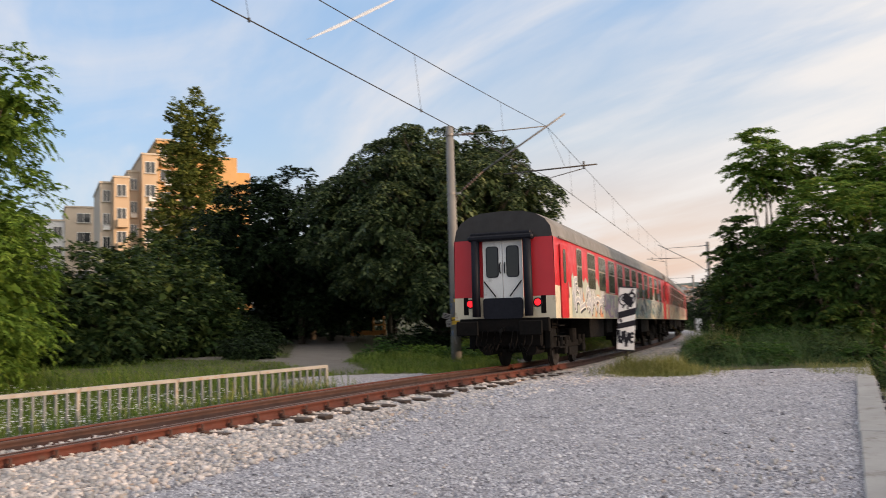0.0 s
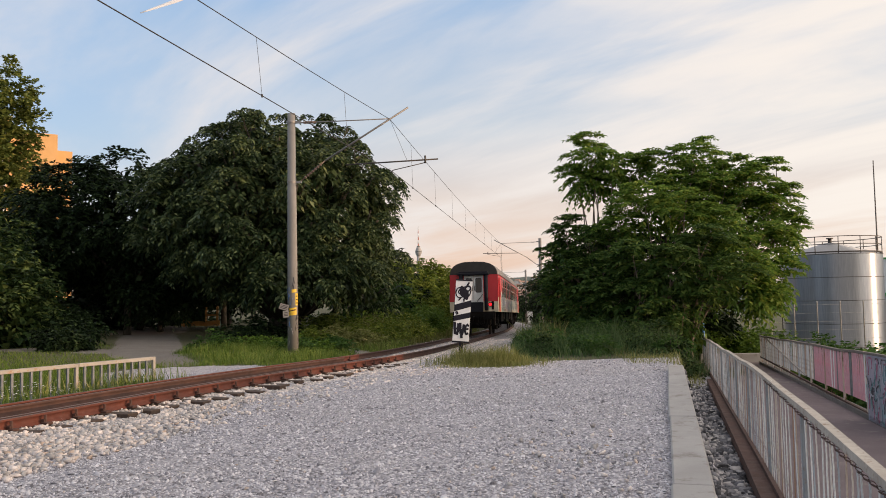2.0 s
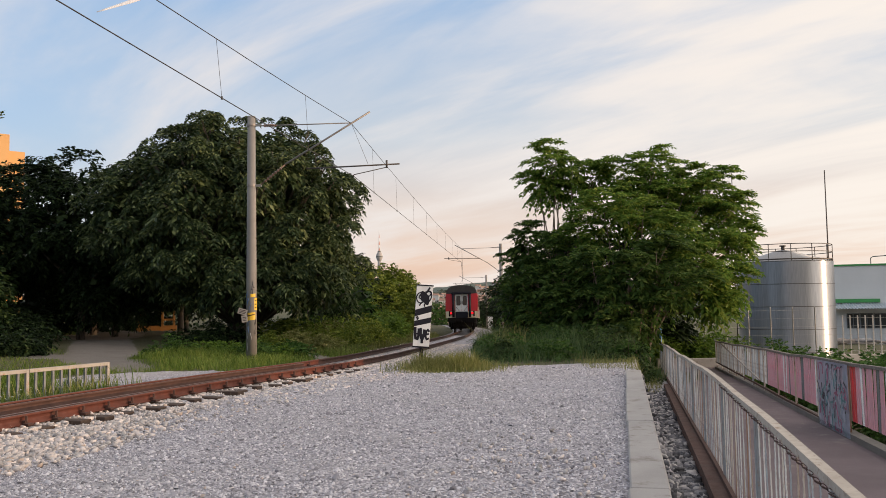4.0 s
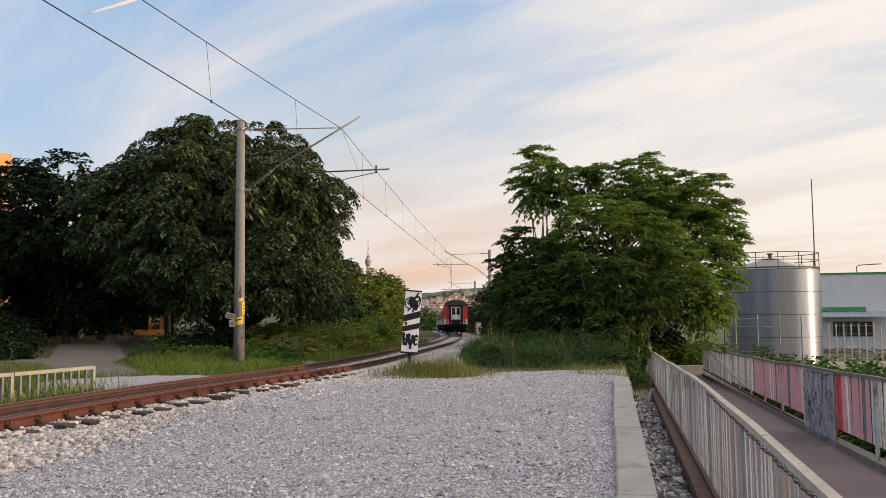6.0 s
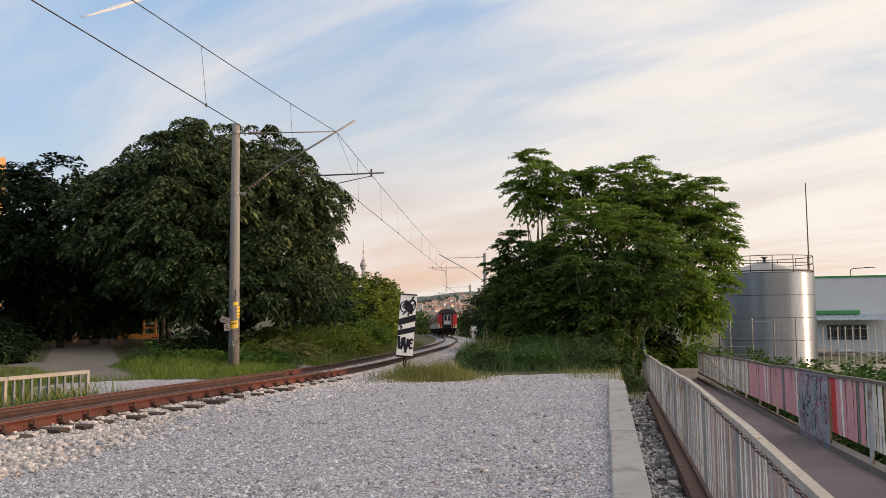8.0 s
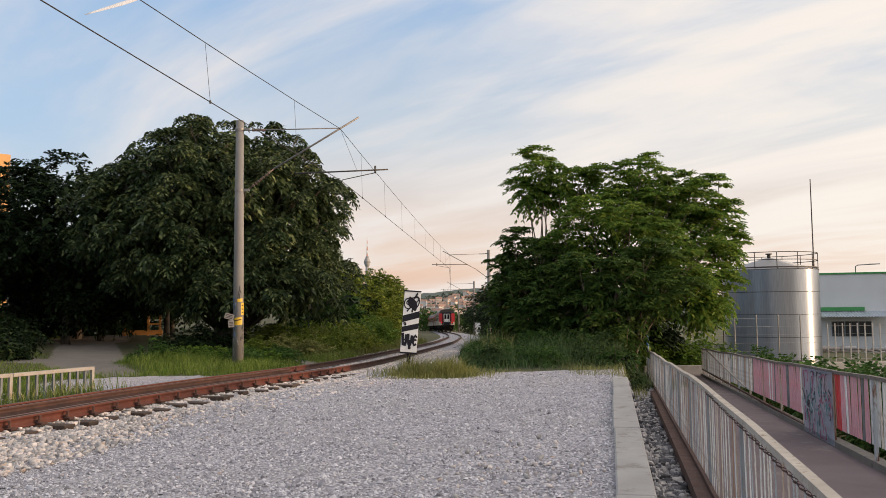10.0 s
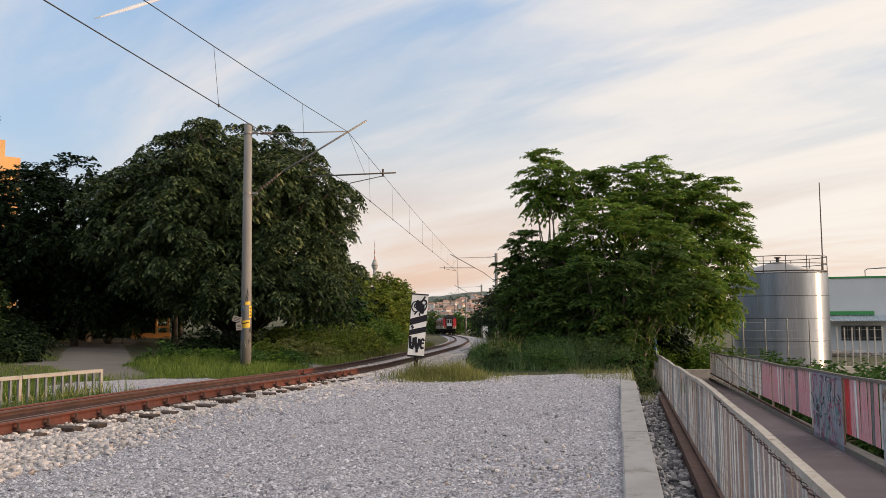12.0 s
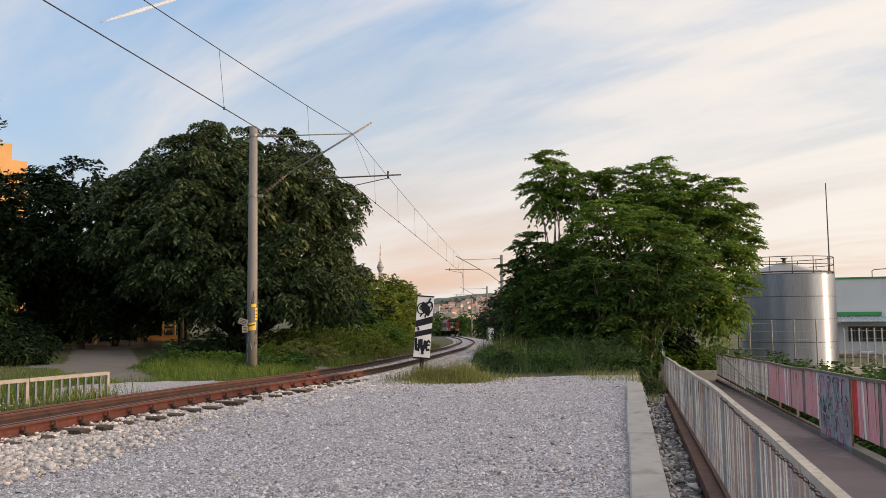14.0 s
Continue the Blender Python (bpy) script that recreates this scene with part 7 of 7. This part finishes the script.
for i in range(16):
    x, y = wr.uniform(-10.5, -5.2), wr.uniform(28.8, 34)
    h = wr.uniform(0.35, 0.8)
    if zones(np.array(x), np.array(y))[1] < 0.3 and track_x(y) - x > 2.2:
        tree("weed_bush", (x, y, float(ground_z(x, y)) - 0.05), [(0, 0, h * 0.5, h * 0.8, h * 0.7, h * 0.5)], 170, M["leaf_light"] if i % 2 else M["leaf_mid"], "low leafy weeds growing around the mast", "weeds",
             (0.015, 0.01), (0.20, 8, 0.11, 0.05), 0.5, 340 + i, stems=2, core=False)
grass_patch("walkway_grass", "rough grass at the end of the kerb beam", 9000, (3.4, 8.0, 18.5, 30), lambda x, y: (x < rail_x(y) - 0.25) * (y > 20.5 + 0.6 * (x < beam_x(y))) * 1.0, 0.20, 0.010, M["grass_dry"], 208, 0.9)
grass_patch("reed_plumes", "pale feathery plumes standing over the tall grass", 800, (0.8, 2.3, 26.5, 32), lambda x, y: k_verge(x, y) * smoothstep(x - track_x(y), 3.0, 4.2), 0.95, 0.014, M["grass_dry"], 212, 0.6)
r = np.random.default_rng(210)
fx, fy = r.uniform(-17, -9.0, 2300), r.uniform(9.5, 17.5, 2300)
m = k_meadow(fx, fy) > 0.5
fx, fy = fx[m], fy[m]
fz = ground_z(fx, fy) + r.uniform(0.25, 0.55, len(fx))
a = r.uniform(0, 6.28, (len(fx), 1)) + np.array([[0, 1.57, 3.14, 4.71]])
fv = np.stack([fx[:, None] + 0.030 * np.cos(a), fy[:, None] + 0.030 * np.sin(a), fz[:, None] + 0.006 * np.cos(a * 2)], -1).reshape(-1, 3)
tagged(mesh_part("meadow_flowers", raw_mesh("meadow_flowers", fv, np.arange(len(fv)).reshape(-1, 4)), M["petal"]), "small white flower heads scattered over the meadow", "flowers", kind="stuff")

# ---- loose stones ----
CUB = [(a, b, c) for a in (-0.75, 0.75) for b in (-0.75, 0.75) for c in (-0.75, 0.75)]
CUF = [(0, 1, 3), (0, 3, 2), (4, 6, 7), (4, 7, 5), (0, 4, 5), (0, 5, 1), (2, 3, 7), (2, 7, 6), (0, 2, 6), (0, 6, 4), (1, 5, 7), (1, 7, 3)]
# small stones show their upper side alone: a ridge over a broad foot
RDG = [(-1, -0.8, -0.55), (1, -0.8, -0.55), (1, 0.8, -0.55), (-1, 0.8, -0.55), (-0.5, 0.1, 0.75), (0.5, -0.1, 0.75)]
RDF = [(0, 1, 5), (0, 5, 4), (2, 3, 4), (2, 4, 5), (1, 2, 5), (3, 0, 4)]


def stones(name, label, x, y, size, mat, seed, lift=0.2, flat=0.65, coarse=True):
    r = np.random.default_rng(seed)
    n = len(x)
    base, faces = (np.array(CUB), CUF) if coarse else (np.array(RDG), RDF)
    nv = len(base)
    s = size[:, None, None] * 0.5 * r.uniform(0.55, 1.35, (n, nv, 1)) * r.uniform(0.6, 1.3, (n, 1, 3)) * np.array([1, 1, flat])
    v = base[None] * s
    a, t = r.uniform(0, 6.28, n), r.normal(0, 0.9 if coarse else 0.3, n)
    ca, sa_, ct, st = np.cos(a), np.sin(a), np.cos(t), np.sin(t)
    vx, vy, vz = v[..., 0], v[..., 1], v[..., 2]
    vy, vz = vy * ct[:, None] - vz * st[:, None], vy * st[:, None] + vz * ct[:, None]
    vx, vy = vx * ca[:, None] - vy * sa_[:, None], vx * sa_[:, None] + vy * ca[:, None]
    z = ground_z(x, y) + size * lift
    v = np.stack([vx + x[:, None], vy + y[:, None], vz + z[:, None]], -1).reshape(-1, 3)
    f = (np.arange(n)[:, None, None] * nv + np.array(faces)[None]).reshape(-1, 3)
    return tagged(mesh_part(name, raw_mesh(name, v, f), mat), label, "gravel", kind="stuff")


r = np.random.default_rng(301)
# ballast: coarse pale stones by the track, thickest near the camera
n = 46000
y = 5.0 + 42 * r.random(n) ** 2.1
d = np.where(r.random(n) < 0.8, r.uniform(0.66, 3.6, n), r.uniform(-2.0, 0.66, n))
keep = ((d < 1.9 + 2.2 * np.clip((16 - y) / 6, 0, 1) * r.random(n)) | (r.random(n) < 0.10))
y, d = y[keep], d[keep]
# stones lie between the sleepers, not on them
hd_ = np.arctan2(np.interp(y + 0.5, FINE_Y, FINE_X) - np.interp(y, FINE_Y, FINE_X), 0.5)
s_ = np.interp(y, FINE_Y, FINE_S) + d * np.sin(hd_) - s_of(3.0)
free = (np.abs((s_ + 0.3) % 0.6 - 0.3) > 0.13) | (np.abs(d * np.cos(hd_)) > 1.42) | (y < 10.5) | (r.random(len(y)) < 0.03)
y, d = y[free], d[free]
bs_ = r.uniform(0.032, 0.085, len(y)) * (1 + 0.12 * (y < 11))
nr = y < 14.5
stones("ballast_stones", "coarse pale crushed ballast stones beside the track", track_x(y[nr]) + d[nr], y[nr], bs_[nr], M["ballast"], 302)
stones("ballast_stones", "pale crushed ballast stones further along the track", track_x(y[~nr]) + d[~nr], y[~nr], bs_[~nr] * 1.1, M["ballast"], 306, 0.2, 0.65, False)
# yard: fine crushed stone
n = 92000
y = 5.5 + 17.5 * r.random(n) ** 1.7
x = track_x(y) + 1.5 + (beam_x(y) - track_x(y) - 1.5) * r.random(n)
g, p = zones(x, y)
keep = (g > 0.5) & (x < beam_x(y) - 0.03)
stones("yard_gravel", "fine grey crushed stone of the yard", x[keep], y[keep], (r.gamma(2.0, 0.0058, n) + 0.011)[keep], M["stone"], 303, 0.26, 0.75, False)
n = 90
y = r.normal(9.0, 0.9, n)
x = 0.7 + r.normal(0, 0.55, n)
keep = (x < beam_x(y) - 0.1) & (y > 5.5)
stones("loose_stones", "scattered larger loose stones on the gravel", x[keep], y[keep], r.uniform(0.03, 0.075, n)[keep], M["ballast"], 305, 0.3)
# between the kerb beam and the railing
n = 6500
y = 5.0 + 17 * r.random(n) ** 1.4
x = beam_x(y) + 0.40 + (rail_x(y) - 0.22 - beam_x(y) - 0.40) * r.random(n)
stones("trench_stones", "dark grey stones between the kerb beam and the railing", x, y, 0.03 + 0.075 * r.random(n) ** 1.6, M["trench_stone"], 304, 0.34, 0.85)

# ---- sleepers, one by one where the camera passes ----
SL = bmesh.new()
box(SL, -1.40, 1.40, -0.12, 0.12, -0.16, 0.0, None, 0.010)
sl_me = bpy.data.meshes.new("sleeper")
SL.to_mesh(sl_me)
SL.free()
sl_me.materials.append(M["sleeper"])
CL = bmesh.new()
box(CL, 0.07, 0.19, -0.06, 0.06, 0.0, 0.035, None, 0.006)
box(CL, 0.035, 0.11, -0.032, 0.032, 0.02, 0.075, None, 0.008)
disc(CL, 0.022, 0.11, pose(0.10, 0, 0.085), 6)
cl_me = bpy.data.meshes.new("rail_clip")
CL.to_mesh(cl_me)
CL.free()
cl_me.materials.append(M["rust_dark"])
s = s_of(3.0)
rr = random.Random(9)
while s < s_of(120):
    p, hd = on_track(s)
    m = pose(p.x, p.y, p.z - 0.165, 0, 0, math.degrees(hd) + rr.uniform(-1.2, 1.2)) @ pose(rr.uniform(-0.16, 0.16), rr.uniform(-0.05, 0.05), rr.uniform(-0.020, 0.0) - 0.075 * float(smoothstep(p.y, 22.0, 26.0)), 0, rr.uniform(-0.8, 0.8), 0)
    ob = mesh_part("sleeper", sl_me, None, track)
    ob.matrix_basis = m
    if p.y < 24.5:
        for off in (HALF_GAUGE, -HALF_GAUGE):
            for turn in (0, 180):
                c = mesh_part("rail_clip", cl_me, None, track)
                c.matrix_basis = pose(p.x, p.y, p.z - 0.163, 0, 0, math.degrees(hd)) @ pose(off, 0, 0, 0, 0, turn)
    s += 0.60

# unseen wall on the sun's side, added to throw shade over the yard
bm = bmesh.new()
box(bm, 26.0, 26.3, -40, 14.5, -4, 2.95)
tagged(part("wall_east", bm, M["concrete"]), "plain concrete wall out of view, added to shade the yard", "wall", kind="structure")

motions()
